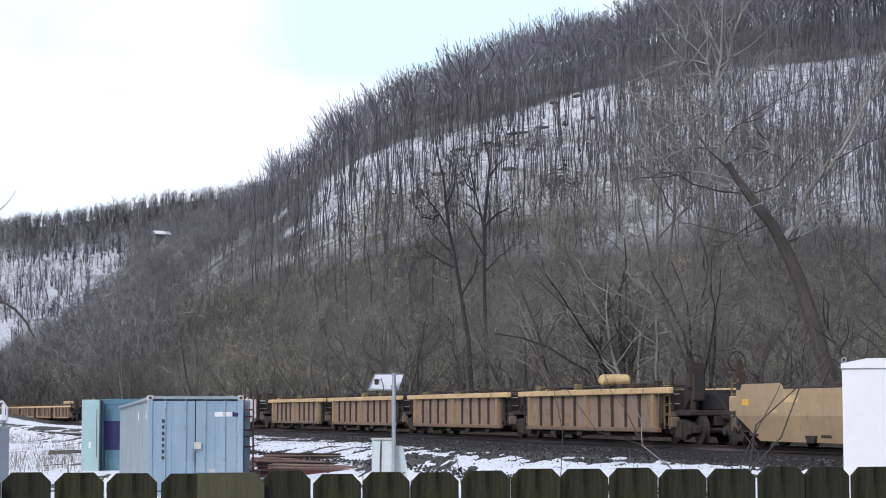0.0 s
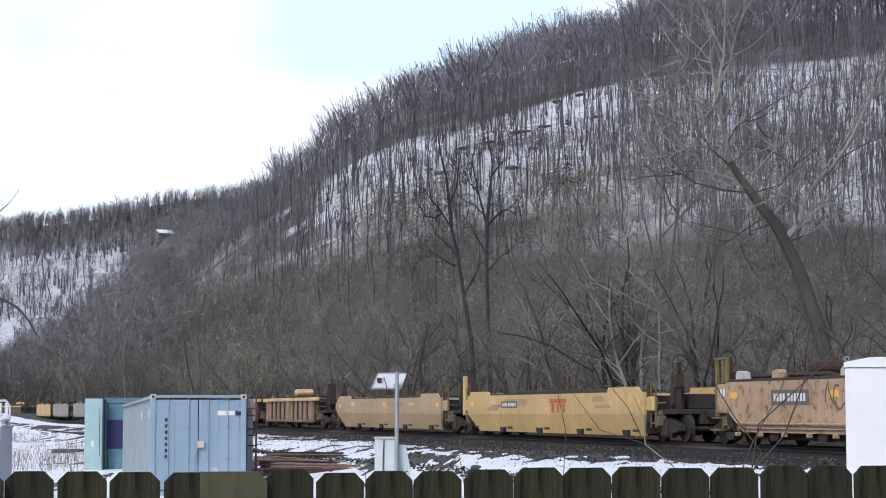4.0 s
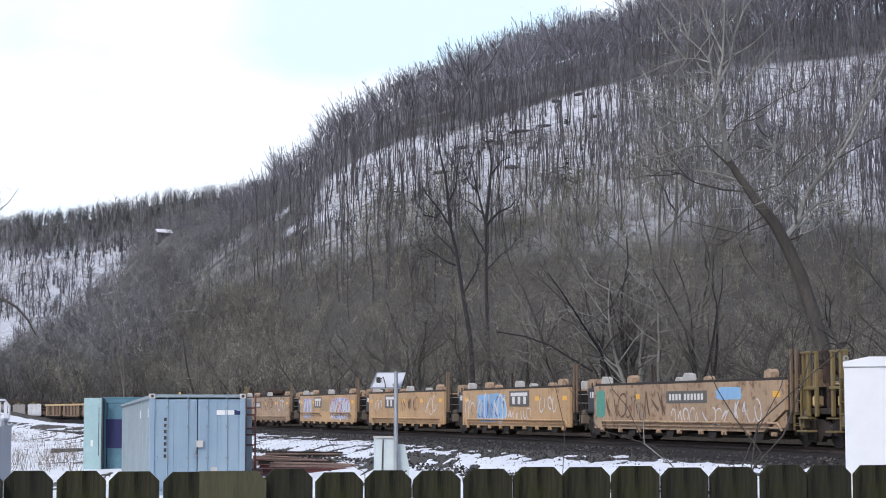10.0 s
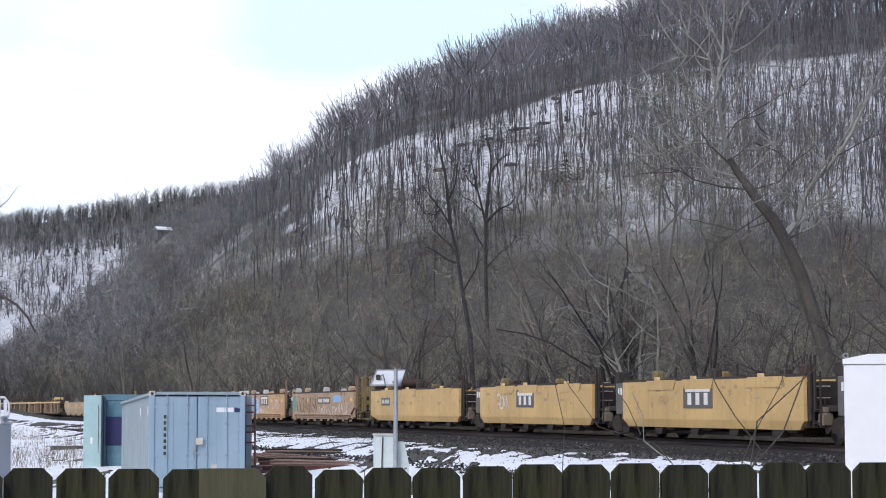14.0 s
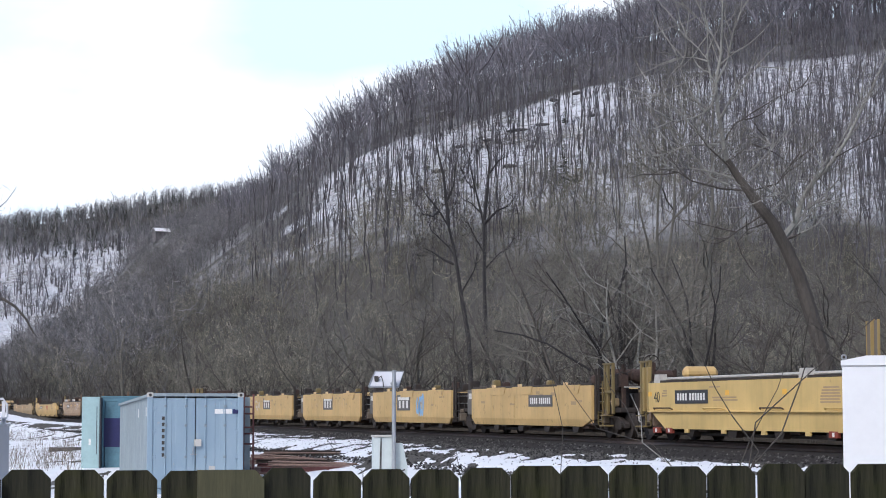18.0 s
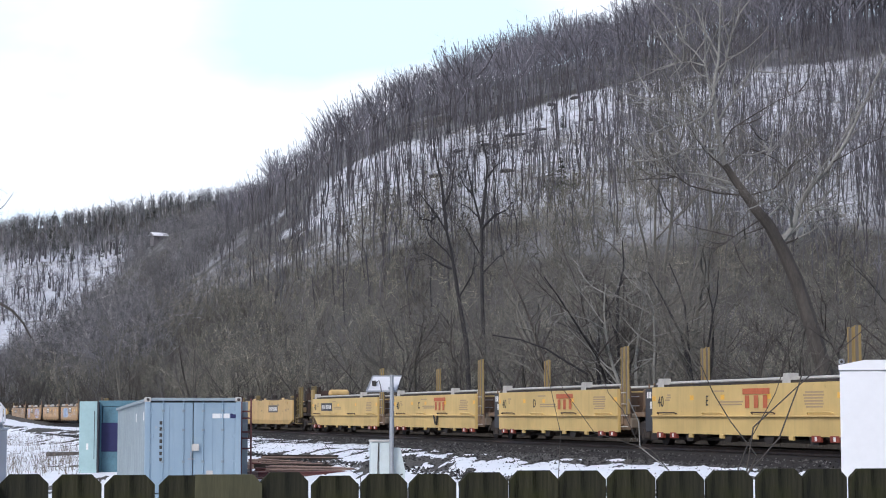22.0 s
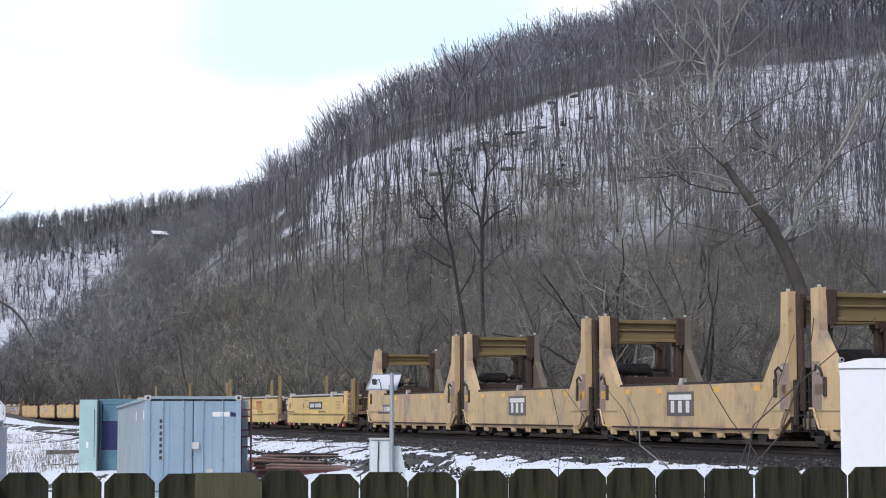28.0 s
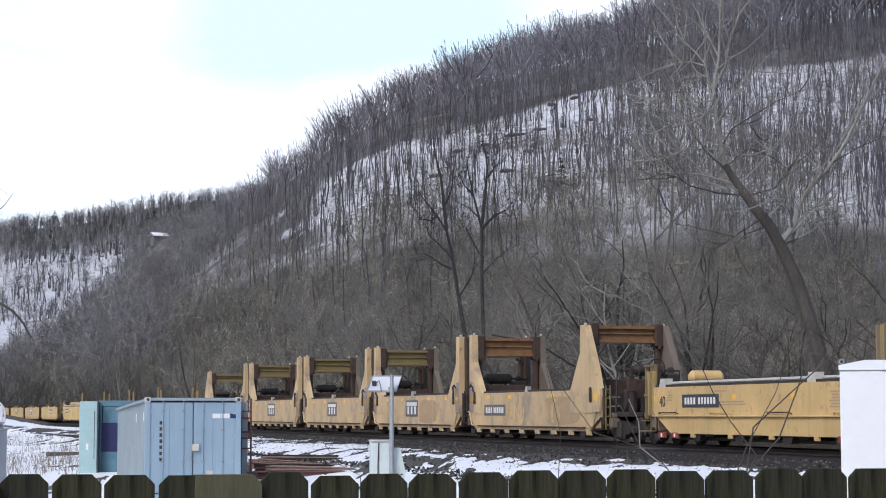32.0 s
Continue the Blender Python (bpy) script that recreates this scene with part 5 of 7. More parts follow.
def bevelled_unit(unit, h, first, last, mat):
    """A clean-sided unit with rounded ends and low flaps along its top."""
    ends_and_floor(unit, h, first, last)
    side_plates(unit, h, mat, 1.0 if last else 0.35, 1.2 if first else 0.35, 0.62, 0.05)
    top_rim(unit, h)
    seams(unit, h, 5, mat, 0.66)
    for sy in (1, -1):
        for x in (-h + 2.2, 0.4, h - 3.2):
            part("hatch_flap", prism([(x - 0.95, TOP - 0.26), (x + 0.95, TOP - 0.26), (x + 1.15, TOP + 0.03), (x - 1.15, TOP + 0.03)], sy * HALF, sy * (HALF + 0.022)), mat, unit)
            piece("flap_lug", "flap_lug", lambda: prism([(-0.16, TOP + 0.02), (0.16, TOP + 0.02), (0.2, TOP + 0.13), (0.0, TOP + 0.13)], -0.05, 0.05), CHORD, unit, (x + 0.3, sy * (HALF - 0.02), 0))
        for k, x in enumerate((-h + 0.6, 0.0, h - 2.0)):
            piece("pedestal", "pedestal_low", lambda: boxes(((-0.18, -0.14, TOP + 0.04), (0.18, 0.14, TOP + 0.34)), bev=0.05), STEEL if k == 1 else RUST if k == 0 else OLIVE, unit, (x, sy * (HALF - 0.4), 0))
    for x, y in ((-h - 0.25, 1.45), (-h - 0.5, 1.45), (-h - 0.3, -1.4), (h - 2.6, -1.3)):
        part("upright", boxes(((x - 0.03, y - 0.03, 0.9), (x + 0.03, y + 0.03, TOP + 0.55)), bev=0.006), STEEL, unit)
    piece("end_box", "end_box_dark", lambda: boxes(((-0.18, -0.2, TOP - 0.2), (0.18, 0.2, TOP + 0.38)), bev=0.04), STEEL, unit, (-h - 0.9, 0.8, 0))
    if not first:
        part("end_board", boxes(((h + 0.05, 1.40, 0.75), (h + 0.75, 1.47, TOP - 0.02)), bev=0.02), GREYBOARD, unit, "dark grey board with white marks")
        part("end_marks", boxes(((h + 0.18, 1.471, 1.38), (h + 0.34, 1.476, 1.60)), ((h + 0.42, 1.471, 1.38), (h + 0.54, 1.476, 1.60))), WHITE_MARK, unit)
    rng = random.Random(int(h * 1000) + first)
    for k in range(9):
        x, z = rng.uniform(-h + 0.6, h - 0.8), rng.choice((1.12, 1.2, 1.45, 1.5))
        part("primer_patch", boxes(((x - rng.uniform(0.08, 0.3), HALF, z), (x + rng.uniform(0.08, 0.3), HALF + 0.004, z + rng.uniform(0.06, 0.12))), bev=0.001), PATCHY, unit)
    if first or last:
        piece("air_tank", "air_tank", tank_mesh, RUST, unit, (h - 2.8 if first else -h - 0.3, 0.3, TOP + 0.34))
        part("tank_rack", boxes(((h - 4.4, -1.2, TOP - 0.1), (h - 1.2, -1.05, TOP + 0.2)), bev=0.02) if first else boxes(((-h - 0.9, -1.2, TOP - 0.1), (-h - 0.2, -1.05, TOP + 0.5)), bev=0.02), RUST, unit)


def ledged_unit(unit, h, first, last, mat, letter):
    """A bright unit with a ledge along its side and tall guide posts at its ends."""
    ends_and_floor(unit, h, first, last, BROWN)
    side_plates(unit, h, mat, 1.2 if last else 0.0, 1.3 if first else 0.0)
    top_rim(unit, h)
    for sy in (1, -1):
        part("ledge", boxes(((-h + 0.05, sy * HALF, 0.88), (h - 0.05, sy * (HALF + 0.07), 0.925)), bev=0.006), mat, unit)
        for k in range(4):
            x = -h + 1.2 + k * (2 * h - 2.4) / 3
            part("grab_rail", pipe(bmesh.new(), [(x - 0.7, sy * (HALF + 0.01), 0.96), (x - 0.65, sy * (HALF + 0.07), 1.0), (x + 0.65, sy * (HALF + 0.07), 1.0), (x + 0.7, sy * (HALF + 0.01), 0.96)], 0.02), RUST if k % 2 else mat, unit)
        part("top_pipe", pipe(bmesh.new(), [(-h, sy * 1.25, TOP + 0.12), (h, sy * 1.25, TOP + 0.12)], 0.05), GREYBOX, unit)
        for x in (-h + 3.2, h - 0.6):
            piece("pedestal", "pedestal_white", lambda: prism([(-0.24, TOP), (0.24, TOP), (0.16, TOP + 0.26), (-0.24, TOP + 0.26)], -0.12, 0.12), GREYBOX, unit, (x, sy * (HALF - 0.15), 0))
        for x, hh in ((-h - 0.19, 1.30), (-h - 0.53, 1.33)) if not last else ((-h - 0.85, 0.85), (-h - 1.22, 0.88)):
            post = part("guide_post", boxes(((x - 0.095, sy * 1.40 - 0.015, 0.95), (x + 0.095, sy * 1.40 + 0.015, TOP + hh)), bev=0.005), BROWN_GREY, unit, "tall olive channel guide post")
            for fx in (-0.11, 0.11):
                part("flange", boxes(((x + fx - 0.011, sy * 1.40 - 0.035, 0.95), (x + fx + 0.011, sy * 1.40 + 0.035, TOP + hh + 0.02)), bev=0.004), OLIVE_POST, post)
        part("post_foot", boxes(((-h - 0.62, sy * 1.33 - 0.03, 0.45), (-h - 0.04, sy * 1.33 + 0.03, TOP + 0.06)), bev=0.01), BROWN, unit)
        for k in range(4):
            part("rung", pipe(bmesh.new(), [(-h - 0.5, sy * 1.37, 0.55 + 0.36 * k), (-h - 0.48, sy * 1.45, 0.56 + 0.36 * k), (-h - 0.16, sy * 1.45, 0.56 + 0.36 * k), (-h - 0.14, sy * 1.37, 0.55 + 0.36 * k)], 0.016), GREYBOX, unit)
    if last:
        part("end_cap", boxes(((-h - 0.02, HALF - 0.14, 0.75), (-h + 0.34, HALF + 0.03, TOP + 0.26)), bev=0.03), mat, unit)
        part("equipment_box", boxes(((-h - 0.44, 0.95, TOP - 0.42), (-h - 0.06, 1.30, TOP + 0.30)), ((-h - 0.40, 1.30, TOP - 0.2), (-h - 0.2, 1.36, TOP + 0.1)), bev=0.03), SIGNAL_RED, unit, "orange-red equipment box")
        part("warning_tag", boxes(((-h + 0.40, HALF, 1.42), (-h + 0.56, HALF + 0.006, 1.84))), BLACK_MARK, unit)
    if letter == "C":
        part("strap", pipe(bmesh.new(), [(-0.55, HALF + 0.08, 0.9), (-0.72, HALF + 0.06, 0.55), (-0.92, HALF + 0.06, 0.52), (-1.1, HALF + 0.08, 0.88)], 0.04), BLACK_MARK, unit, "hanging black strap")
    if not first:
        part("end_board", boxes(((h + 0.04, 1.42, 0.42), (h + 0.62, 1.50, TOP - 0.04)), bev=0.02), BLACKBOARD, unit, "black board with white marks")
        part("end_marks", boxes(((h + 0.12, 1.502, 1.44), (h + 0.28, 1.506, 1.64)), ((h + 0.34, 1.502, 1.44), (h + 0.46, 1.506, 1.64)), ((h + 0.08, 1.502, 1.12), (h + 0.22, 1.506, 1.34))), WHITE_MARK, unit)
    else:
        for x in (h + 0.25, h + 0.6):
            part("guide_post", boxes(((x - 0.06, 1.34, 0.9), (x + 0.06, 1.46, TOP + 0.5)), bev=0.012), OLIVE_POST, unit, "tall dull yellow guide post")
        piece("air_tank", "air_tank", tank_mesh, YELLOW_PALE, unit, (h - 1.4, 0.4, TOP + 0.3))
    for x in (-h + 0.5, -h + 1.5, h - 1.6, h - 0.6):
        piece("foot_tab", "red_foot", lambda: boxes(((-0.24, -0.08, -0.17), (0.24, 0.012, 0.0)), bev=0.01), RED_FOOT, unit, (x, HALF, LOW + 0.03))
        piece("foot_mark", "foot_mark", lambda: boxes(((-0.07, 0.013, -0.14), (0.05, 0.018, -0.03))), WHITE_MARK, unit, (x, HALF, LOW + 0.03))
    tabs(unit, h - 2.4, 4, mat)
    glyphs("length_mark", "40", 0.46, BLACK_MARK, unit, (h - 0.45, HALF + 0.006, 1.18))
    glyphs("unit_letter", letter, 0.42, BLACK_MARK, unit, (h - 4.0, HALF + 0.006, 1.2))
    bm = bmesh.new()
    rng = random.Random(ord(letter))
    for x0, x1, z0, n in ((h - 1.5, h - 1.0, 1.35, 3), (h - 6.6, h - 4.7, 1.2, 2), (-h + 1.0, -h + 2.2, 1.12, 6), (h - 5.4, h - 4.4, 1.58, 1)):
        for k in range(n):
            box(bm, (x0 + rng.uniform(0, 0.2), HALF, z0 + 0.075 * k), (x1 - rng.uniform(0, 0.2), HALF + 0.004, z0 + 0.045 + 0.075 * k))
    tagged(part("stencilling", bm, PATCHY, unit), "small unreadable stencilling", kind="stuff")
    for x in (h - 0.12, -h + 0.2, 1.0, h - 3.0, -h + 4.2):
        part("reflector", boxes(((x - 0.14, HALF, 1.36), (x + 0.12, HALF + 0.005, 1.5)), bev=0.001), REFLECTOR, unit)


KICKED = paint("scuffed_brown_grey_paint", (0.30, 0.225, 0.185), 0.4, grime=0.6)


def bulkhead_unit(unit, h, first, last, mat, beam):
    """An older unit with tall bulkheads across both ends."""
    ends_and_floor(unit, h - 0.1, first, last, posts=False)
    side_plates(unit, h, mat, 1.0 if last else 0.7, 1.1 if first else 0.7, thick=0.12, cut_z=0.85)
    top_rim(unit, h - 1.6)
    seams(unit, h, 7, mat)
    for sx in (1, -1):
        back = 1.35 if (last and sx < 0) or (first and sx > 0) else 0.0
        cap, lo, hi = (4.12, 3.27, 4.0) if not back else (3.90, 3.20, 3.72) if first else (3.96, 3.36, 3.95)
        for sy in (1, -1):
            e = sx * h
            pts = [(e, 1.0), (e, 4.12), (e - sx * 0.40, 4.12), (e - sx * 0.46, 3.02), (e - sx * 1.55, TOP + 0.002), (e - sx * 1.55, 1.0)]
            if back:
                pts = [(e, 1.0), (e, 1.5), (e - sx * 0.5, 2.6), (e - sx * back, cap), (e - sx * (back + 0.4), cap), (e - sx * (back + 0.44), 3.02), (e - sx * (back + 1.4), TOP + 0.002), (e - sx * (back + 1.4), 1.0)]
            # Far-side posts get a darker brown-grey than the near ones.
            post = part("bulkhead_post", prism(pts, sy * (HALF - 0.2), sy * (HALF + 0.03)), mat if sy > 0 else BROWN_GREY, unit)
            part("post_cap", boxes(((e - sx * (0.22 + back) - 0.045, sy * 1.42 - 0.045, cap), (e - sx * (0.22 + back) + 0.045, sy * 1.42 + 0.045, cap + 0.08)), bev=0.015), GREYBOX, post)
            if not back:
                part("end_strut", prism([(e + sx * 0.02, 1.0), (e + sx * 0.34, 1.0), (e + sx * 0.20, 4.05), (e + sx * 0.02, 4.05)], sy * (HALF - 0.30), sy * (HALF - 0.22)), RUST, unit)
            if not back:
                part("foot_plate", prism([(e - sx * 0.01, 1.02), (e - sx * 0.01, 2.25), (e - sx * 0.42, 2.25), (e - sx * 0.60, 1.9), (e - sx * 0.52, 1.02)], sy * (HALF + 0.031), sy * (HALF + 0.036)), KICKED, unit, "scuffed grimy lower post plate")
                part("lever", pipe(bmesh.new(), [(e - sx * 0.28, sy * (HALF + 0.09), 2.02), (e - sx * 0.42, sy * (HALF + 0.12), 2.14), (e - sx * 0.62, sy * (HALF + 0.12), 2.05), (e - sx * 0.66, sy * (HALF + 0.08), 1.85)], 0.035), STEEL, unit)
                part("lever_plate", boxes(((e - sx * 0.40 - 0.1, sy * (HALF + 0.037), 1.94), (e - sx * 0.40 + 0.1, sy * (HALF + 0.075), 2.16)), bev=0.02), GREYBOX, unit)
            # A raised black bar stands in for the dark slot in the brace.
            part("hook", boxes(((e - sx * 0.75 - 0.08, sy * (HALF + 0.03), 1.35), (e - sx * 0.75 + 0.08, sy * (HALF + 0.09), 1.85)), bev=0.02), STEEL, unit)
            part("lock_pin", boxes(((e - sx * 0.34 - 0.2, sy * (HALF + 0.03), 1.40), (e - sx * 0.34 + 0.2, sy * (HALF + 0.036), 1.66)), bev=0.001), REFLECTOR if sy > 0 else mat, unit)
            part("step_rail", pipe(bmesh.new(), [(e + sx * 0.1, sy * (HALF + 0.06), 1.05), (e - sx * 0.15, sy * (HALF + 0.08), 1.05), (e - sx * 0.45, sy * (HALF + 0.08), 0.55), (e - sx * 0.95, sy * (HALF + 0.08), 0.5)], 0.03), mat, unit)
        x0, x1 = sorted((sx * (h - 0.36 - back), sx * (h - 0.04 - back)))
        bm = boxes(((x0, -1.31, hi - 0.12), (x1, 1.31, hi)), ((x0, -1.31, lo), (x1, 1.31, lo + 0.1)), ((x0 + 0.13, -1.31, lo + 0.08), (x1 - 0.13, 1.31, hi - 0.1)), ((x0 + 0.06, -1.31, (lo + hi) / 2), (x1 - 0.06, 1.31, (lo + hi) / 2 + 0.05)), bev=0.012)
        part("bulkhead_beam", bm, beam, unit, "deep dirty cross beam")
        for y in (-1.18, 1.18):
            part("beam_bracket", boxes(((x0 - 0.08, y - 0.15, lo - 0.12), (x1 + 0.08, y + 0.15, hi + 0.08)), ((x0 - 0.12, y - 0.05, lo - 0.22), (x1 + 0.12, y + 0.05, lo - 0.1)), bev=0.03), RUST, unit)
            part("inner_post", boxes(((x0 + 0.05, y - 0.09, 1.0), (x1 - 0.05, y + 0.09, lo)), bev=0.02), RUST, unit)
        part("bulkhead_sheet", boxes(((x0 + 0.1, -1.2, 0.9), (x1 - 0.1, 1.2, TOP + 0.36)), bev=0.02), RUST, unit)
        part("safety_rail", pipe(bmesh.new(), [(sx * (h + 0.5), -1.15, 1.0), (sx * (h + 0.5), -1.1, TOP + 0.62), (sx * (h + 0.5), 1.1, TOP + 0.62), (sx * (h + 0.5), 1.15, 1.0)], 0.035), STEEL, unit)
        piece("air_tank", "air_tank", tank_mesh, STEEL, unit, (sx * (h + 0.8), 0.1, TOP + 0.62))
        piece("brake_gear", "brake_gear", lambda: boxes(((-0.1, -0.1, 1.0), (0.1, 0.1, 2.5)), ((-0.25, -0.2, 2.0), (0.25, 0.25, 2.3)), bev=0.05), STEEL, unit, (sx * (h + 0.6), -0.75, 0))
    part("bottom_rail", pipe(bmesh.new(), [(-h + 1.2, HALF + 0.06, 0.50), (h - 1.2, HALF + 0.06, 0.50)], 0.028), RUST, unit)
    for k in range(8):
        x = -h + 1.1 + k * (2 * h - 2.2) / 7
        piece("foot_tab", "bulk_foot", lambda: prism([(-0.2, 0), (0.2, 0), (0.12, -0.13), (-0.26, -0.13)], -0.05, 0.02), mat, unit, (x, HALF, LOW))
    for x in (h - 2.4, h - 5.0, -h + 4.6, -h + 2.0):
        part("reflector", boxes(((x - 0.17, HALF, 1.54), (x + 0.17, HALF + 0.005, 1.68)), bev=0.001), REFLECTOR, unit)
    piece("pedestal", "bulk_lug", lambda: prism([(-0.12, TOP), (0.1, TOP), (0.0, TOP + 0.2), (-0.2, TOP + 0.2)], -0.08, 0.08), GREYBOX, unit, (0.3, HALF - 0.06, 0))


UNITS = []


def add_unit(front, rear, label, group, build, *args):
    unit = thing("well_car", label, "rail car", group)
    h = (front - rear) / 2
    build(unit, h, *args)
    UNITS.append((unit, (front + rear) / 2))
    return unit, h


S = HALF + 0.006


def build_train():
    # far ahead: ribbed tan units, then pale and grey smooth ones
    for k in range(7):
        f = 135.0 + 15.5 * k
        add_unit(f + 12.4, f, "tan ribbed empty well car unit in a train", "ribbed well cars", ribbed_unit, k == 6, k == 0, BUFF)
    for f, m, lab in ((117.0, CHORD, "pale tan"), (101.5, GREY_WELL, "dirty grey"), (84.3, GREY_WELL, "dirty grey"), (68.6, GREY_WELL, "dirty grey"), (52.6, PALE_SPRAY, "whitish sprayed")):
        add_unit(f, f - 12.6, lab + " smooth-sided empty well car unit", "smooth well car units", bevelled_unit, f == 117.0, False, m)
    for n, (f, r) in enumerate(((35.04, 22.75), (19.9, 7.55), (4.42, -7.9), (-11.1, -23.5))):
        add_unit(f, r, "brown ribbed empty well car unit with light top chord", "ribbed well cars", ribbed_unit, False, n == 3)
    u, h = add_unit(-29.2, -48.0, "buff smooth-sided long empty well car", "long well cars", smooth_unit, True, True, BUFF)
    u, h = add_unit(-51.9, -70.7, "faded yellow long empty well car with red emblem", "long well cars", smooth_unit, True, True, YELLOW_PALE)
    number_board(u, h - 5.4, 1.28 - SMOOTH_DROP, 1.9, 0.26, S, GREYBOARD)
    company_mark(u, -1.5, 1.02 - SMOOTH_DROP, 2.0, 0.65, S, RED_MARK, None)
    part("yellow_post", boxes(((h + 1.0, 1.2, 0.8), (h + 1.2, 1.36, 2.4)), bev=0.02), YELLOW, u)
    # orange-tan set with graffiti
    u, h = add_unit(-76.9, -89.9, "faded tan empty well car unit with black graffiti", "orange well car units", railed_unit, True, False, FADED)
    number_board(u, h - 4.0, 1.12, 2.2, 0.40, S)
    spray(u, 3, -2.6, 0.6, 0.95, 1.7, S, DARK_LINE, 6)
    spray(u, 4, -5.4, -3.6, 0.9, 1.7, S, PALE_SPRAY, 3)
    u, h = add_unit(-92.9, -105.4, "orange well car unit sprayed with lilac graffiti", "orange well car units", railed_unit, False, False, ORANGE, False)
    patch(u, 5, h - 3.0, h - 0.8, 0.5, 1.66, HALF + 0.002, LILAC)
    patch(u, 6, -h + 0.9, -h + 5.3, 0.5, 1.66, HALF + 0.002, LILAC)
    patch(u, 16, -0.8, 1.6, 0.9, 1.6, HALF + 0.002, PATCHY)
    spray(u, 7, h - 2.9, h - 0.9, 0.55, 1.6, S + 0.004, BLUE_LINE, 5)
    spray(u, 8, -h + 1.0, -h + 5.2, 0.55, 1.6, S + 0.004, BLUE_LINE, 8)
    spray(u, 91, h - 2.9, h - 0.8, 0.5, 1.66, S + 0.006, PALE_SPRAY, 7, 0.09)
    spray(u, 92, -h + 0.9, -h + 5.3, 0.5, 1.66, S + 0.006, PALE_SPRAY, 11, 0.12)
    spray(u, 93, -h + 0.9, -h + 5.3, 0.5, 1.66, S + 0.010, RED_MARK, 4, 0.05)
    spray(u, 9, -h + 1.2, -h + 5.0, 0.7, 1.5, S + 0.008, PALE_SPRAY, 5)
    company_mark(u, h - 4.4, 1.12, 1.7, 0.56, S)
    u, h = add_unit(-108.2, -120.9, "orange well car unit with a white block emblem", "orange well car units", railed_unit, False, False, ORANGE)
    company_mark(u, h - 4.2, 1.08, 2.3, 0.60, S)
    spray(u, 10, -2.4, 0.6, 0.85, 1.65, S, DARK_LINE, 6)
    spray(u, 11, -5.2, -3.6, 0.8, 1.6, S, PALE_SPRAY, 3)
    spray(u, 12, h - 2.4, h - 1.2, 0.95, 1.45, S, PALE_SPRAY, 4, 0.04)
    u, h = add_unit(-123.6, -136.3, "orange well car unit with a light blue sprayed patch", "orange well car units", railed_unit, False, False, ORANGE)
    patch(u, 13, h - 5.8, h - 1.9, 0.48, 1.68, HALF + 0.002, SKYBLUE)
    spray(u, 14, h - 5.6, h - 2.1, 0.55, 1.6, S + 0.003, BLUE_LINE, 6)
    spray(u, 94, h - 5.7, h - 2.0, 0.5, 1.66, S + 0.006, PALE_SPRAY, 8, 0.10)
    spray(u, 15, h - 1.6, h - 0.5, 0.6, 1.4, S, PALE_SPRAY, 3)
    company_mark(u, -0.9, 1.12, 2.3, 0.58, S)
    spray(u, 17, -2.2, 0.4, 0.55, 1.05, S, PALE_SPRAY, 6)
    spray(u, 18, -5.0, -3.2, 0.9, 1.5, S, PALE_SPRAY, 4)
    u, h = add_unit(-138.7, -152.9, "weathered orange well car unit with scrawled graffiti", "orange well car units", railed_unit, False, True, FADED)
    number_board(u, -0.6, 1.18, 3.0, 0.36, S)
    spray(u, 19, 1.0, h - 1.2, 0.65, 1.62, S, DARK_LINE, 9, 0.06)
    spray(u, 20, -3.6, 0.6, 0.52, 1.08, S, PALE_SPRAY, 9)
    spray(u, 21, -h + 1.4, -h + 3.2, 0.6, 1.3, S, PALE_SPRAY, 4)
    patch(u, 22, h - 1.0, h - 0.2, 0.7, 1.66, HALF + 0.002, GREEN_SPRAY)
    patch(u, 23, -h + 2.6, -h + 4.4, 1.25, 1.64, HALF + 0.002, SKYBLUE)
    # first yellow set
    u, h = add_unit(-156.3, -170.8, "yellow empty well car unit with patched paint", "yellow well car units", bevelled_unit, True, False, YELLOW_PALE)
    number_board(u, h - 2.8, 1.08, 1.5, 0.36, S)
    u, h = add_unit(-173.7, -186.2, "yellow well car unit with white block emblem", "yellow well car units", bevelled_unit, False, False, YELLOW_PALE)
    company_mark(u, 0.7, 0.98, 2.0, 0.66, S)
    spray(u, 24, 2.6, 4.0, 0.95, 1.5, S, PALE_SPRAY, 4)
    u, h = add_unit(-189.0, -201.7, "yellow well car unit with white block emblem", "yellow well car units", bevelled_unit, False, False, YELLOW_PALE)
    company_mark(u, 0.4, 0.95, 2.1, 0.72, S)
    spray(u, 25, 2.0, 4.4, 1.0, 1.4, S, CHORD, 5)
    spray(u, 26, -3.8, -1.2, 1.05, 1.45, S, CHORD, 5)
    u, h = add_unit(-204.2, -217.1, "yellow well car unit with a light blue sprayed tag", "yellow well car units", bevelled_unit, False, False, YELLOW_PALE)
    company_mark(u, 0.9, 0.92, 2.2, 0.70, S)
    spray(u, 27, -2.3, -1.3, 0.6, 1.6, S, SKYBLUE, 5, 0.16)
    u, h = add_unit(-220.0, -233.5, "yellow well car unit at the end of its set", "yellow well car units", bevelled_unit, False, True, YELLOW_PALE)
    number_board(u, -1.6, 1.06, 2.6, 0.42, S)
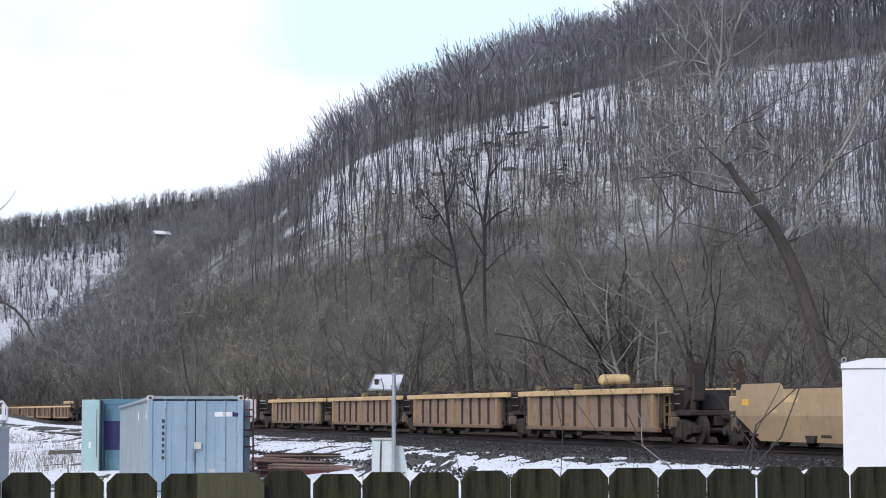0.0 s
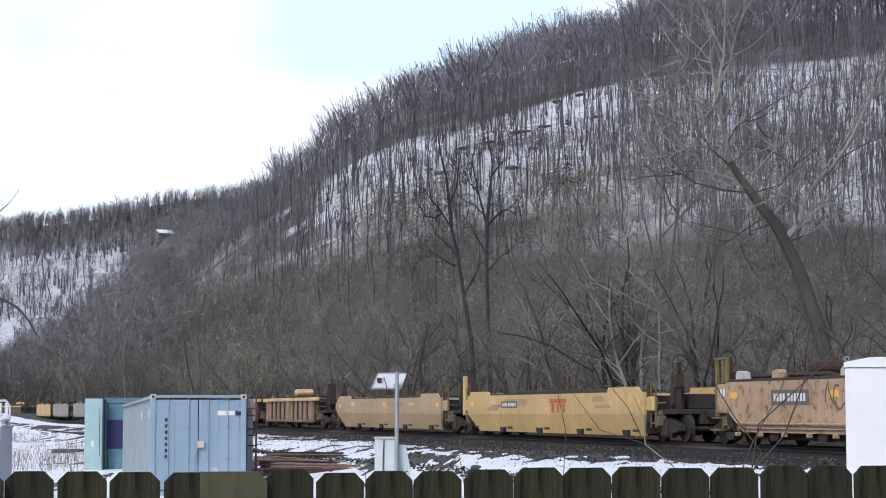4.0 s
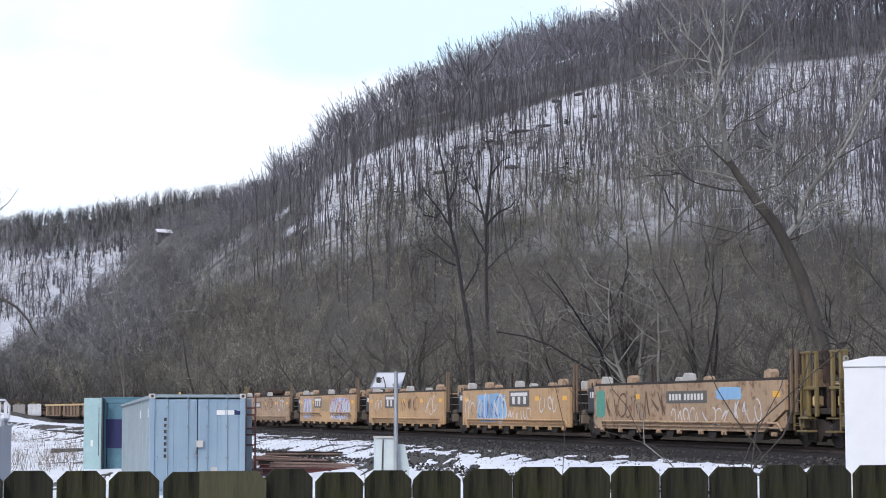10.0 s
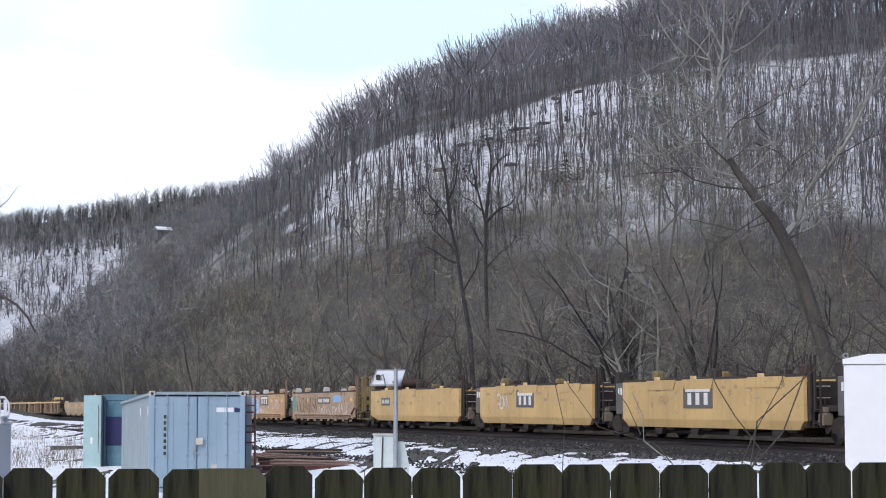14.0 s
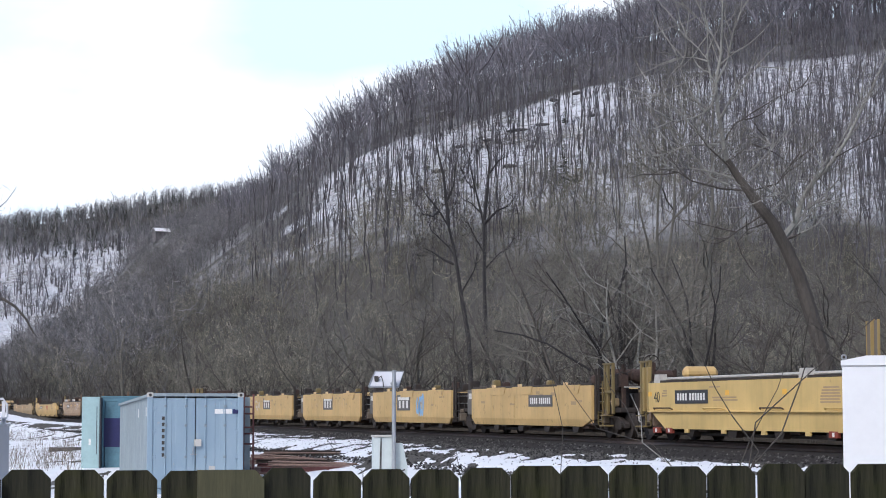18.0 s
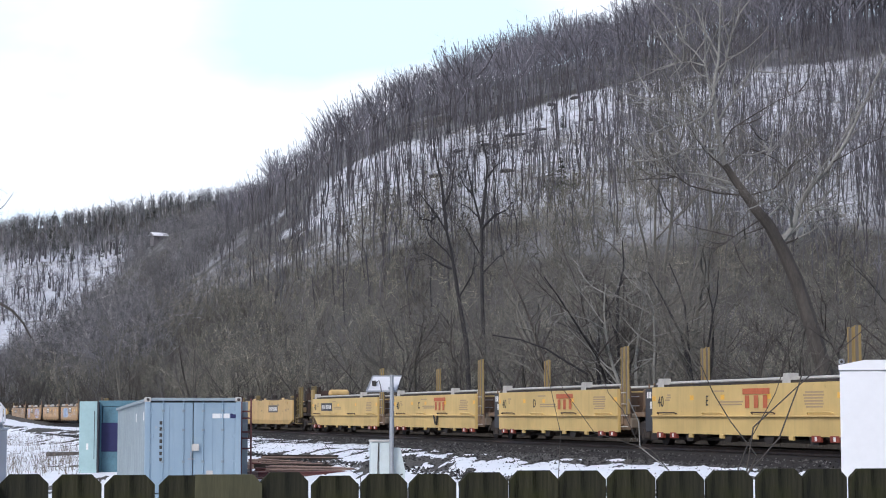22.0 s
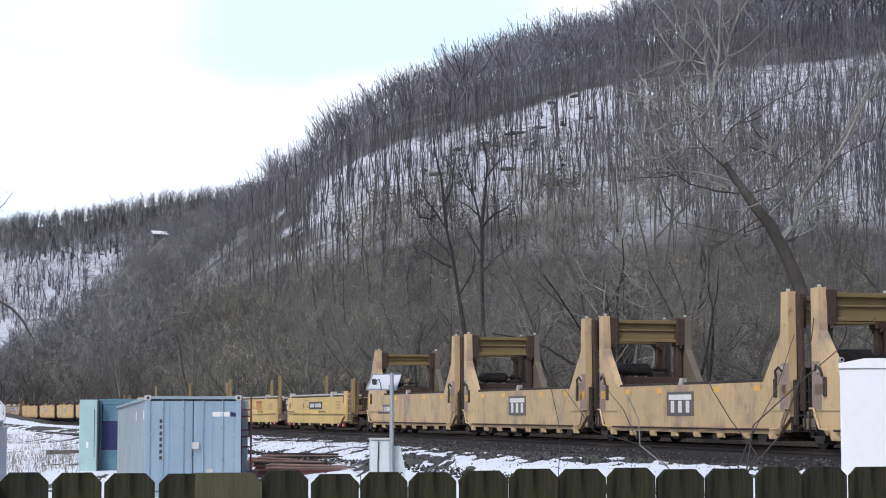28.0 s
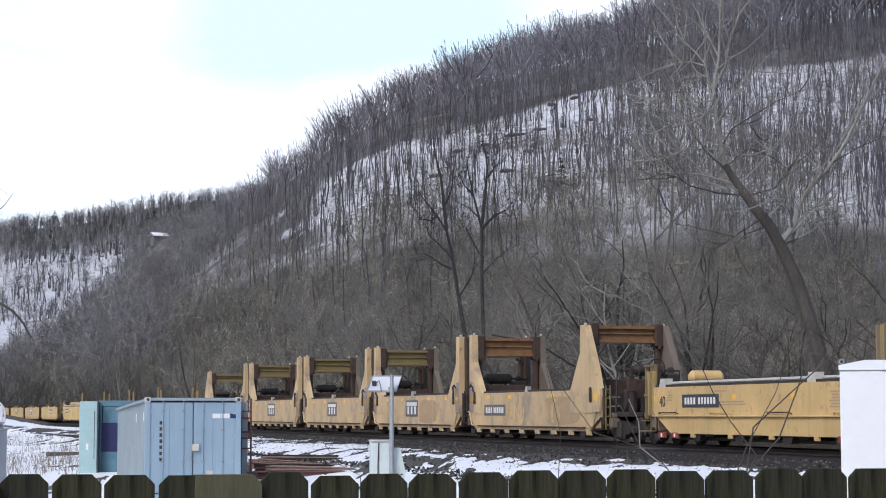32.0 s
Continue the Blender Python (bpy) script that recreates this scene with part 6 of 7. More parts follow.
    # bright yellow set with guide posts
    for n, (f, r, letter) in enumerate(((-238.5, -252.1, "B"), (-255.1, -267.4, "C"), (-270.4, -282.7, "D"), (-285.6, -297.9, "E"), (-300.9, -314.5, "A"))):
        u, h = add_unit(f, r, "bright yellow well car unit with tall guide posts", "bright yellow well car units", ledged_unit, n == 0, n == 4, YELLOW, letter)
        if n in (0, 4):
            number_board(u, h - 3.3 if n == 0 else -0.2, 1.13, 2.4 if n == 0 else 3.0, 0.40, S, BLACKBOARD)
        else:
            company_mark(u, -1.2, 1.02, 2.0, 0.72, S, RED_MARK, None)
    # older set with bulkheads
    for n, (f, r) in enumerate(((-319.0, -333.3), (-334.6, -348.5), (-349.8, -363.6), (-364.9, -378.7), (-380.1, -394.5))):
        u, h = add_unit(f, r, "worn pale yellow well car unit with tall bulkheads", "bulkhead well car units", bulkhead_unit, n == 0, n == 4, YELLOW_WORN, RUSTY_BEAM if n == 4 else OLIVE)
        if n in (1, 2, 3):
            company_mark(u, 0.3, 0.85, 2.0, 0.72, S, PALE_SPRAY if n == 3 else WHITE_MARK)
        else:
            number_board(u, h - 3.2, 0.90, 2.6, 0.42, S)
        if n in (3, 4):
            patch(u, 30 + n, -3.6 if n == 3 else -5.4, -0.8 if n == 3 else -1.8, 0.55, 1.60, HALF + 0.001, PATCHY, "bare_patch")
        if n == 4:
            spray(u, 31, 0.2, 2.6, 0.6, 1.55, S, CHORD, 5, 0.1)
            spray(u, 32, -3.4, -1.0, 0.6, 1.5, S, CHORD, 6, 0.06)
    # the next set follows
    for n, (f, r, letter) in enumerate(((-399.1, -412.7, "A"), (-415.7, -428.0, "B"), (-431.0, -443.3, "C"))):
        u, h = add_unit(f, r, "yellow well car unit with side ledge and guide posts", "bright yellow well car units", ledged_unit, n == 0, False, YELLOW_PALE if n == 0 else YELLOW, letter)
        if n == 0:
            number_board(u, h - 3.5, 1.15, 2.6, 0.38, S, BLACKBOARD)


build_train()

# ---- the yard between the fence and the line ----


def yard(u, y_px, Y):
    """A place Y metres away in the direction that a point of the view has at rest."""
    return ((u - 784) / FOCAL * Y, Y, EYE_Z + (727.5 - y_px) / FOCAL * Y)


def build_fence():
    p0, p1 = Vector((-1.06, 5.28, 0)), Vector((1.06, 5.86, 0))
    d = (p1 - p0).normalized()
    ang = math.degrees(math.atan2(d.y, d.x))
    fence = thing("fence", "weathered mossy dog-eared wooden picket fence", "fence", m=Matrix.Translation(p0) @ pose(0, 0, 0, 0, 0, ang))
    for z in (0.35, 1.0, 1.55):
        part("fence_rail", boxes(((-2.2, 0.025, z - 0.045), (4.4, 0.065, z + 0.045)), bev=0.004), FENCE_WOOD, fence)
    for x in (-1.9, 0.5, 2.9):
        part("fence_post", boxes(((x, 0.068, -0.3), (x + 0.09, 0.158, 1.7)), bev=0.006), FENCE_WOOD, fence)
    rng = random.Random(2)

    def picket_mesh(w, h):
        e = 0.026
        return prism([(0, -0.05), (w, -0.05), (w, h - e), (w - e, h), (e, h), (0, h - e)], -0.008, 0.010)
    # both edges of each board, as lines of sight
    px = [(15, 101), (107, 193), (199, 287), (293, 400), (473, 556), (562, 644), (649, 729), (735, 816), (823, 907), (909, 993), (995, 1078), (1081, 1163), (1169, 1250), (1256, 1337), (1343, 1422), (1426, 1503), (1506, 1590)]

    def along(u):
        """Where the line of sight at u meets the fence."""
        t = (u - 784) / FOCAL
        return (p0.x - t * p0.y) / (t * d.y - d.x)
    spots = [(along(a), along(b) - along(a)) for a, b in px]
    spots += [(spots[0][0] - 0.141 * k, 0.135) for k in range(1, 9)] + [(spots[-1][0] + 0.143 * k, 0.138) for k in range(1, 14)]
    for x, w in spots:
        h = 1.832 + rng.uniform(-0.006, 0.006)
        ob = part("picket", picket_mesh(w, h), FENCE_WOOD, fence)
        ob.matrix_basis = pose(x, rng.uniform(-0.003, 0.003), 0, rng.uniform(-0.3, 0.3), rng.uniform(-0.05, 0.05), 0)
    # a newer board nailed over two old ones
    a, b = along(352), along(469)
    ob = part("picket", prism([(0, -0.05), (b - a, -0.05), (b - a, 1.806), (b - a - 0.026, 1.833), (0.0, 1.833)], -0.016, 0.006), FENCE_PALE, fence, "paler newer board")
    ob.matrix_basis = pose(a, -0.004, 0, 0, 0.2, 0)


build_fence()


def build_container():
    W, H, L = 2.31, 2.59, 12.2
    x, y, z = yard(273, 697, 49.0)
    base = z - H
    c = thing("shipping_container", "pale blue steel shipping container with closed doors", "shipping container", m=pose(x, y, base, -1.0, 0, 13))
    # local: x along the door end, y into the box
    for n, (a, b) in enumerate(((0.06, W / 2 - 0.012), (W / 2 + 0.012, W - 0.06))):
        bm = bmesh.new()
        box(bm, (a, 0.03, 0.16), (b, 0.08, H - 0.14), 0.006)
        door = part("door", bm, CONTAINER, c, "pale blue door leaf")
        for k in range(2):
            w = (b - a) / 2
            part("door_panel", boxes(((a + w * k + 0.05, 0.018, 0.22), (a + w * (k + 1) - 0.05, 0.0295, H - 0.2)), bev=0.005), CONTAINER, door)
        for f in (0.3, 0.78) if n == 0 else (0.22, 0.68):
            xx = a + (b - a) * f
            bm = rod(bmesh.new(), (xx, -0.001, 0.1), (xx, -0.001, H - 0.08), 0.014, n=8)
            part("lock_rod", bm, CONTAINER, door)
            for zz in (0.35, 0.95, 1.75, H - 0.35):
                part("rod_bracket", boxes(((xx - 0.035, -0.018, zz - 0.03), (xx + 0.035, 0.02, zz + 0.03)), bev=0.006), CONTAINER_SIDE, door)
        for zz in (0.4, 0.95, 1.6, 2.2):
            e = a if n == 0 else b
            part("hinge", boxes(((e - 0.09, 0.005, zz - 0.05), (e + 0.09, 0.03, zz + 0.05)), bev=0.006), CONTAINER, door)
    part("lock_box", boxes(((1.12, -0.06, 1.22), (1.30, 0.02, 1.40)), bev=0.01), GREYBOX, c)
    part("handle", boxes(((1.08, -0.03, 1.02), (1.11, 0.0, 1.20)), ((1.02, -0.03, 1.0), (1.2, 0.0, 1.03)), bev=0.004), GALV, c)
    part("notice", boxes(((1.50, 0.012, 0.52), (1.66, 0.016, 0.72)), bev=0.001), GREYBOX, c)
    for k, m in ((0, WHITE_MARK), (1, WHITE_MARK), (2, NAVY)):
        part("emblem", boxes(((1.64 + 0.23 * k, 0.010, 2.05), (1.85 + 0.23 * k, 0.014, 2.17)), bev=0.001), m, c)
        if k < 2:
            part("emblem_edge", boxes(((1.66 + 0.23 * k, 0.0145, 2.08), (1.83 + 0.23 * k, 0.0165, 2.10)), ((1.70 + 0.23 * k, 0.0145, 2.11), (1.80 + 0.23 * k, 0.0165, 2.14))), NAVY, c)
    for k in range(7):
        part("code_bar", boxes(((0.30, 0.010, 1.98 - 0.155 * k - 0.09), (0.37, 0.014, 1.98 - 0.155 * k)), bev=0.001), BLACK_MARK, c)
    for a in (0, W):
        part("corner_pillar", boxes(((a - 0.07, 0.0, 0.0), (a + 0.07, 0.14, H)), bev=0.012), CONTAINER, c)
        for zz in (0.0, H - 0.13):
            part("corner_casting", boxes(((a - 0.08, -0.012, zz), (a + 0.08, 0.17, zz + 0.13)), bev=0.02), GREYBOX, c)
            # A black disc stands in for the casting's shaded opening.
            part("casting_hole", rod(bmesh.new(), (a, -0.016, zz + 0.065), (a, -0.010, zz + 0.065), 0.04, n=10), BLACK_MARK, c)
    part("door_header", boxes(((0.08, 0.0, H - 0.10), (W - 0.08, 0.12, H - 0.02)), bev=0.012), CONTAINER_SIDE, c)
    part("door_sill", boxes(((0.08, 0.0, 0.0), (W - 0.08, 0.12, 0.14)), bev=0.012), CONTAINER, c)
    for a, sgn in ((0, 1), (W, -1)):
        bm = bmesh.new()
        n, pitch = 43, (L - 0.3) / 43
        prof = []
        for k in range(n):
            y0 = 0.15 + pitch * k
            prof += [(a, y0), (a, y0 + pitch * 0.3), (a + sgn * 0.036, y0 + pitch * 0.5), (a + sgn * 0.036, y0 + pitch * 0.8)]
        prof.append((a, L - 0.15))
        lo = [bm.verts.new((px, py, 0.16)) for px, py in prof]
        hi = [bm.verts.new((px, py, H - 0.1)) for px, py in prof]
        for i in range(len(prof) - 1):
            bm.faces.new((lo[i], lo[i + 1], hi[i + 1], hi[i]))
        part("side_wall", bm, CONTAINER_SIDE, c, "corrugated grey-blue side wall")
        part("top_rail", boxes(((a - 0.05, 0.14, H - 0.11), (a + 0.05, L, H - 0.03)), bev=0.01), CONTAINER_SIDE, c)
        part("bottom_rail", boxes(((a - 0.05, 0.14, 0.0), (a + 0.05, L, 0.16)), bev=0.01), CONTAINER, c)
    part("roof", boxes(((0.05, 0.12, H - 0.06), (W - 0.05, L, H - 0.03))), GREYBOX, c)
    part("back_wall", boxes(((0.05, L - 0.08, 0.1), (W - 0.05, L, H - 0.05))), CONTAINER_SIDE, c)
    for q, w in ((0.55, 0.10), (3.2, 0.10)):
        part("side_mark", boxes(((-0.062, q, 2.0), (-0.052, q + w, 2.22)), bev=0.001), WHITE_MARK, c)
    # a second, teal container beside it, one door standing open
    x, y, z = yard(186, 706, 63.0)
    c = thing("shipping_container", "teal shipping container with its mint door open", "shipping container", m=pose(x, y, z - 2.59, 0, 0, 4))
    part("wall", boxes(((0, 0.05, 0), (0.06, 6.0, H)), ((W - 0.06, 0.05, 0), (W, 6.0, H)), ((0.06, 5.94, 0), (W - 0.06, 6.0, H)), bev=0.008), TEAL, c)
    part("roof", boxes(((0, 0.05, H + 0.004), (W, 6.0, H + 0.05)), bev=0.008), TEAL, c)
    part("floor", boxes(((0.06, 0.05, 0.0), (W - 0.06, 5.94, 0.14))), TIE_WOOD, c)
    part("door_frame", boxes(((0.0, 0.0, 0), (0.12, 0.048, H)), ((W - 0.12, 0, 0), (W, 0.048, H)), ((0.12, 0, H - 0.14), (W - 0.12, 0.048, H)), bev=0.008), TEAL, c)
    part("door", boxes(((0.14, 0.012, 0.15), (W - 0.14, 0.045, H - 0.15)), bev=0.008), TEAL, c)
    part("window_panel", boxes(((0.10, -0.004, 0.98), (0.95, 0.008, 1.92)), bev=0.004), NAVY, c, "dark blue square panel")
    leaf = part("open_door", boxes(((-0.57, -0.42, 0.1), (0.0, -0.36, H + 0.02)), bev=0.012), MINT, c, "mint green door standing open")
    part("door_slot", boxes(((-0.095, -0.425, 0.75), (-0.075, -0.42, 2.3))), BLACK_MARK, leaf)
    part("door_edge", boxes(((0.0, -0.42, 0.1), (0.05, -0.02, H)), bev=0.01), BLACKBOARD, c)
    part("sticker", boxes(((-0.34, -0.426, 1.05), (-0.27, -0.42, 1.25)), bev=0.001), WHITE_MARK, leaf)


build_container()


def build_cabinet():
    Y = 45.0
    x, y, z = yard(667, 776, Y)
    g = float(land(x, Y))
    k = Y / FOCAL
    c = thing("signal_cabinet", "grey-green metal trackside cabinet with solar panel mast", "signal cabinet", m=pose(x, y, g, 0, 0, 8))
    top = z - g
    part("housing", boxes(((0, 0, 0), (38 * k, 0.45, top)), bev=0.015), CABINET, c)
    part("lid", boxes(((-0.02, -0.03, top), (39 * k, 0.48, top + 0.05)), bev=0.012), GREYBOX, c)
    part("door_seam", boxes(((13 * k, -0.006, 0.1), (14 * k, 0.0, top - 0.08))), GREYBOARD, c)
    part("cable", pipe(bmesh.new(), [(11 * k, -0.015, 0.0), (11.5 * k, -0.02, top * 0.6), (13 * k, -0.02, top - 0.02)], 0.012, 6), BLACK_MARK, c)
    part("side_cowl", prism([(38.5 * k, 0), (61 * k, 0), (60 * k, top * 0.45), (52 * k, top - 0.14), (38.5 * k, top - 0.14)], 0.05, 0.42), CABINET, c)
    # Black bars stand in for the dark inside of the vents.
    bm = bmesh.new()
    for i in range(7):
        if i == 3:
            continue
        a = (8 + i * 7.2) * k
        prism([(a, 0.40), (a + 4.5 * k, 0.42), (a + 4.5 * k, 0.45), (a, 0.43)], -0.012 if i < 4 else 0.03, 0.0 if i < 4 else 0.05, bm)
    part("vent_slots", bm, BLACK_MARK, c)
    mast_top = (776 - 658) * k
    mast = part("mast", rod(bmesh.new(), (35 * k, -0.08, 0), (35 * k, -0.08, top + mast_top), 0.055, 0.045, 12), GALV, c)
    bm = prism([(-9 * k, top + 89 * k), (44 * k, top + 89 * k), (56 * k, top + 116 * k), (5 * k, top + 116 * k)], 0.0, 0.035)
    for v in bm.verts:
        v.co.y += (v.co.z - top - 89 * k) * 0.9
    panel = part("solar_panel", bm, WHITE_PLASTIC, c, "tilted solar panel seen from its white back")
    part("panel_frame", pipe(bmesh.new(), [(-9 * k, 0, top + 89 * k), (44 * k, 0, top + 89 * k), (56 * k, 0.33, top + 116 * k), (5 * k, 0.33, top + 116 * k), (-9 * k, 0, top + 89 * k)], 0.022, 6), GALV, panel)
    part("junction_box", boxes(((2 * k, 0.08, top + 98 * k), (9 * k, 0.20, top + 108 * k)), bev=0.01), BLACK_MARK, panel)
    part("panel_lead", pipe(bmesh.new(), [(8 * k, 0.06, top + 104 * k), (13 * k, 0.0, top + 108 * k), (16 * k, -0.02, top + 98 * k), (17 * k, -0.02, top + 88 * k)], 0.012, 6), BLACK_MARK, panel)
    part("panel_bracket", boxes(((30 * k, -0.04, top + 92 * k), (40 * k, 0.1, top + 97 * k)), bev=0.01), GALV, mast)


build_cabinet()


def build_rack():
    Y = 51.0
    x, y, z = yard(434, 700, Y)
    k = Y / FOCAL
    g = float(land(x, Y))
    c = thing("metal_rack", "red-brown steel gate rack beside the container", "rack", m=pose(x, y, g, 0, 0, 6))
    for px in (19, 2):
        part("post", boxes(((px * k, 0, 0), (px * k + 0.05, 0.05, z - g)), bev=0.006), RUST_RED, c)
    for py in (24, 36, 60, 71, 89):
        part("rung", boxes(((2 * k + 0.052, 0.01, z - g - py * k), (19 * k - 0.002, 0.045, z - g - py * k + 0.045)), bev=0.004), RUST_RED, c)
    part("back_panel", boxes(((-1.2, 0.12, 0.0), (15 * k, 0.16, z - g - 0.08)), bev=0.006), CONTAINER_SIDE, c, "pale blue-grey sheet panel")


build_rack()


RUST_BEAM = plain("pale_rust", (0.27, 0.19, 0.155), 0.85, 0, 0.35, 4)


def build_beams():
    rng = random.Random(6)
    for i in range(34):
        f = i / 33
        Y = 62.5 - 8.5 * f
        u0 = 438 + rng.uniform(0, 45) + 10 * f
        x0 = (u0 - 784) / FOCAL * Y
        ln = rng.uniform(1.7, 2.9)
        layer = (i % 4 == 0) * 1
        zz = float(land(x0 + ln / 2, Y)) + 0.03 + 0.06 * layer
        b = part("rusty_beam", boxes(((0, -0.02, 0.0), (ln, 0.02, 0.12)), ((0, -0.07, 0.0), (ln, 0.07, 0.02)), ((0, -0.045, 0.10), (ln, 0.045, 0.13)), bev=0.004), (RUST_BEAM if i % 3 else RUST_RED) if i % 5 else TIE_WOOD)
        b.matrix_basis = pose(x0, Y, zz, rng.uniform(-4, 4), rng.uniform(-1, 2.5), rng.uniform(-20, 6))
        tagged(b, "rusty brown scrap steel beam in a pile", "steel beam", "pile of scrap beams")
    x, y, z = yard(95, 800, 84.0)
    b = part("dark_log", rod(bmesh.new(), (0, 0, 0), (1.5, 0.2, 0.05), 0.10, 0.07, 9), BARK_DARK)
    b.matrix_basis = pose(x, y, float(land(x, y)) + 0.16, 0, 0, 0)
    tagged(b, "dark fallen log lying on the snow", "log")


build_beams()


def build_white_cabinet():
    Y = 11.0
    x, y, z = yard(1494, 641, Y)
    w = 2.0
    c = thing("white_cabinet", "plain white metal cabinet with a low peaked lid", "cabinet", m=pose(x, y, 0, 0, 0, -12))
    part("body", boxes(((0, 0, 0.0), (w, 0.6, z - 0.03)), bev=0.006), WHITE_PAINT, c)
    k = Y / FOCAL
    part("lid", prism([(-0.006, z - 0.028), (w + 0.006, z - 0.028), (w + 0.006, z), (w * 0.93, z + 9 * k), (w * 0.07, z + 9 * k), (-0.006, z)], -0.008, 0.61), WHITE_PAINT, c)
    ring = [(0.012 + 4 * k * math.cos(a), -0.004, z + 6 * k + 4 * k * math.sin(a)) for a in (2 * math.pi * i / 14 for i in range(15))]
    part("lifting_ring", pipe(bmesh.new(), ring, 0.005, 6), GALV, c)


build_white_cabinet()


def build_left_things():
    Y = 26.0
    k = Y / FOCAL
    x, y, z = yard(20, 740, Y)
    # a pale crate with a plastic chair on it
    top = yard(0, 752, Y)[2]
    g = float(land(x, Y))
    crate = thing("storage_crate", "pale grey plank storage crate", "crate", m=pose(x - 0.98, Y, g, 0, 0, 0))
    for i in range(6):
        part("plank", boxes(((i * 0.145, 0, 0), (i * 0.145 + 0.135, 0.03, top - g - 0.03)), bev=0.004), WHITE_PLASTIC, crate)
    part("frame", boxes(((0, 0.034, 0), (0.865, 0.7, top - g - 0.034))), WHITE_PLASTIC, crate)
    part("lid", boxes(((-0.02, -0.02, top - g - 0.03), (0.885, 0.72, top - g)), bev=0.006), WHITE_PLASTIC, crate)
    ch = thing("plastic_chair", "white plastic garden chair with a slatted back", "chair", m=pose(x - 0.56, Y + 0.3, top, 0, 0, 0))
    hz = (752 - 708) * k
    part("seat", boxes(((0.0, -0.22, 0.06), (0.46, 0.2, 0.09)), bev=0.01), WHITE_PLASTIC, ch)
    for i in range(5):
        a = 0.03 + i * 0.09
        part("back_slat", prism([(a, 0.09), (a + 0.04, 0.09), (a + 0.045, hz - 0.03), (a - 0.005, hz - 0.03)], 0.16, 0.185), WHITE_PLASTIC, ch)
    part("back_rim", pipe(bmesh.new(), [(0.0, 0.17, 0.09), (0.01, 0.17, hz - 0.06), (0.06, 0.17, hz - 0.01), (0.40, 0.17, hz), (0.46, 0.17, hz - 0.08), (0.46, 0.17, 0.09)], 0.016, 6), WHITE_PLASTIC, ch)
    for lx in (0.02, 0.40):
        for ly in (-0.2, 0.14):
            part("leg", boxes(((lx, ly, 0.0), (lx + 0.04, ly + 0.04, 0.06)), bev=0.004), WHITE_PLASTIC, ch)


build_left_things()


GREY_BOARDS = plain("weathered_grey_boards", (0.17, 0.16, 0.165), 0.9, 0, 0.3, 2, (1, 1, 0.3))


def build_house():
    Y = 830.0
    X = (288 - 784) / FOCAL * Y
    h = thing("house", "small dark house with snowy roof among trees", "house", m=pose(X, Y, float(land(X, Y)) + 1.2, 0, 0, 35))
    part("wall", boxes(((-3.4, -1.8, -3.0), (3.4, 1.8, 1.6)), bev=0.05), GREY_BOARDS, h)
    part("roof", cross_prism([(-2.3, 1.5), (0, 3.0), (2.3, 1.5), (2.3, 1.65), (0, 3.2), (-2.3, 1.65)], -3.8, 3.8), SNOW, h)
    for wx in (-1.4, 0.6):
        part("window", boxes(((wx, -1.84, 0.2), (wx + 0.7, -1.8, 1.1)), bev=0.01), BLACKBOARD, h)


build_house()

# ---- single trees ----


def limb(bm, pts, r0, r1, n=7):
    pipe(bm, pts, r0, n, r1)


def fine_twigs(rng, paths, count, length, r):
    """Arrays of slivers that grow out of limbs."""
    V, F = [], []
    for _ in range(count):
        pts = paths[rng.integers(0, len(paths))]
        i = rng.integers(max(0, len(pts) // 3), len(pts) - 1) if len(pts) > 2 else 0
        p = np.array(pts[i]) + (np.array(pts[i + 1]) - np.array(pts[i])) * rng.random()
        d = np.array(pts[i + 1]) - np.array(pts[i])
        d = d / np.linalg.norm(d)
        for k in range(3):
            t = d * 0.7 + rng.normal(0, 0.7, 3) + (0, 0, 0.3)
            t = t / np.linalg.norm(t) * length * rng.uniform(0.4, 1.2)
            a = np.cross(t, rng.normal(size=3))
            a = a / np.linalg.norm(a) * r
            m = len(V)
            m0 = p + t * 0.5 + rng.normal(0, 0.05, 3) * length
            V.extend((p - a, p + a, m0 + a * 0.6, m0 - a * 0.6, p + t))
            F.extend(((m, m + 1, m + 2), (m, m + 2, m + 3), (m + 3, m + 2, m + 4)))
            p, d = p + t * rng.uniform(0.4, 0.9), t / np.linalg.norm(t)
    return np.array(V), np.array(F)


def grown(rng, start, direction, length, wander=0.12, lift=0.06, n=7):
    p, d = Vector(start), Vector(direction).normalized()
    pts = [tuple(p)]
    for _ in range(n):
        d = (d + Vector(rng.normal(0, wander, 3)) + Vector((0, 0, lift))).normalized()
        p = p + d * length / n
        pts.append(tuple(p))
    return pts


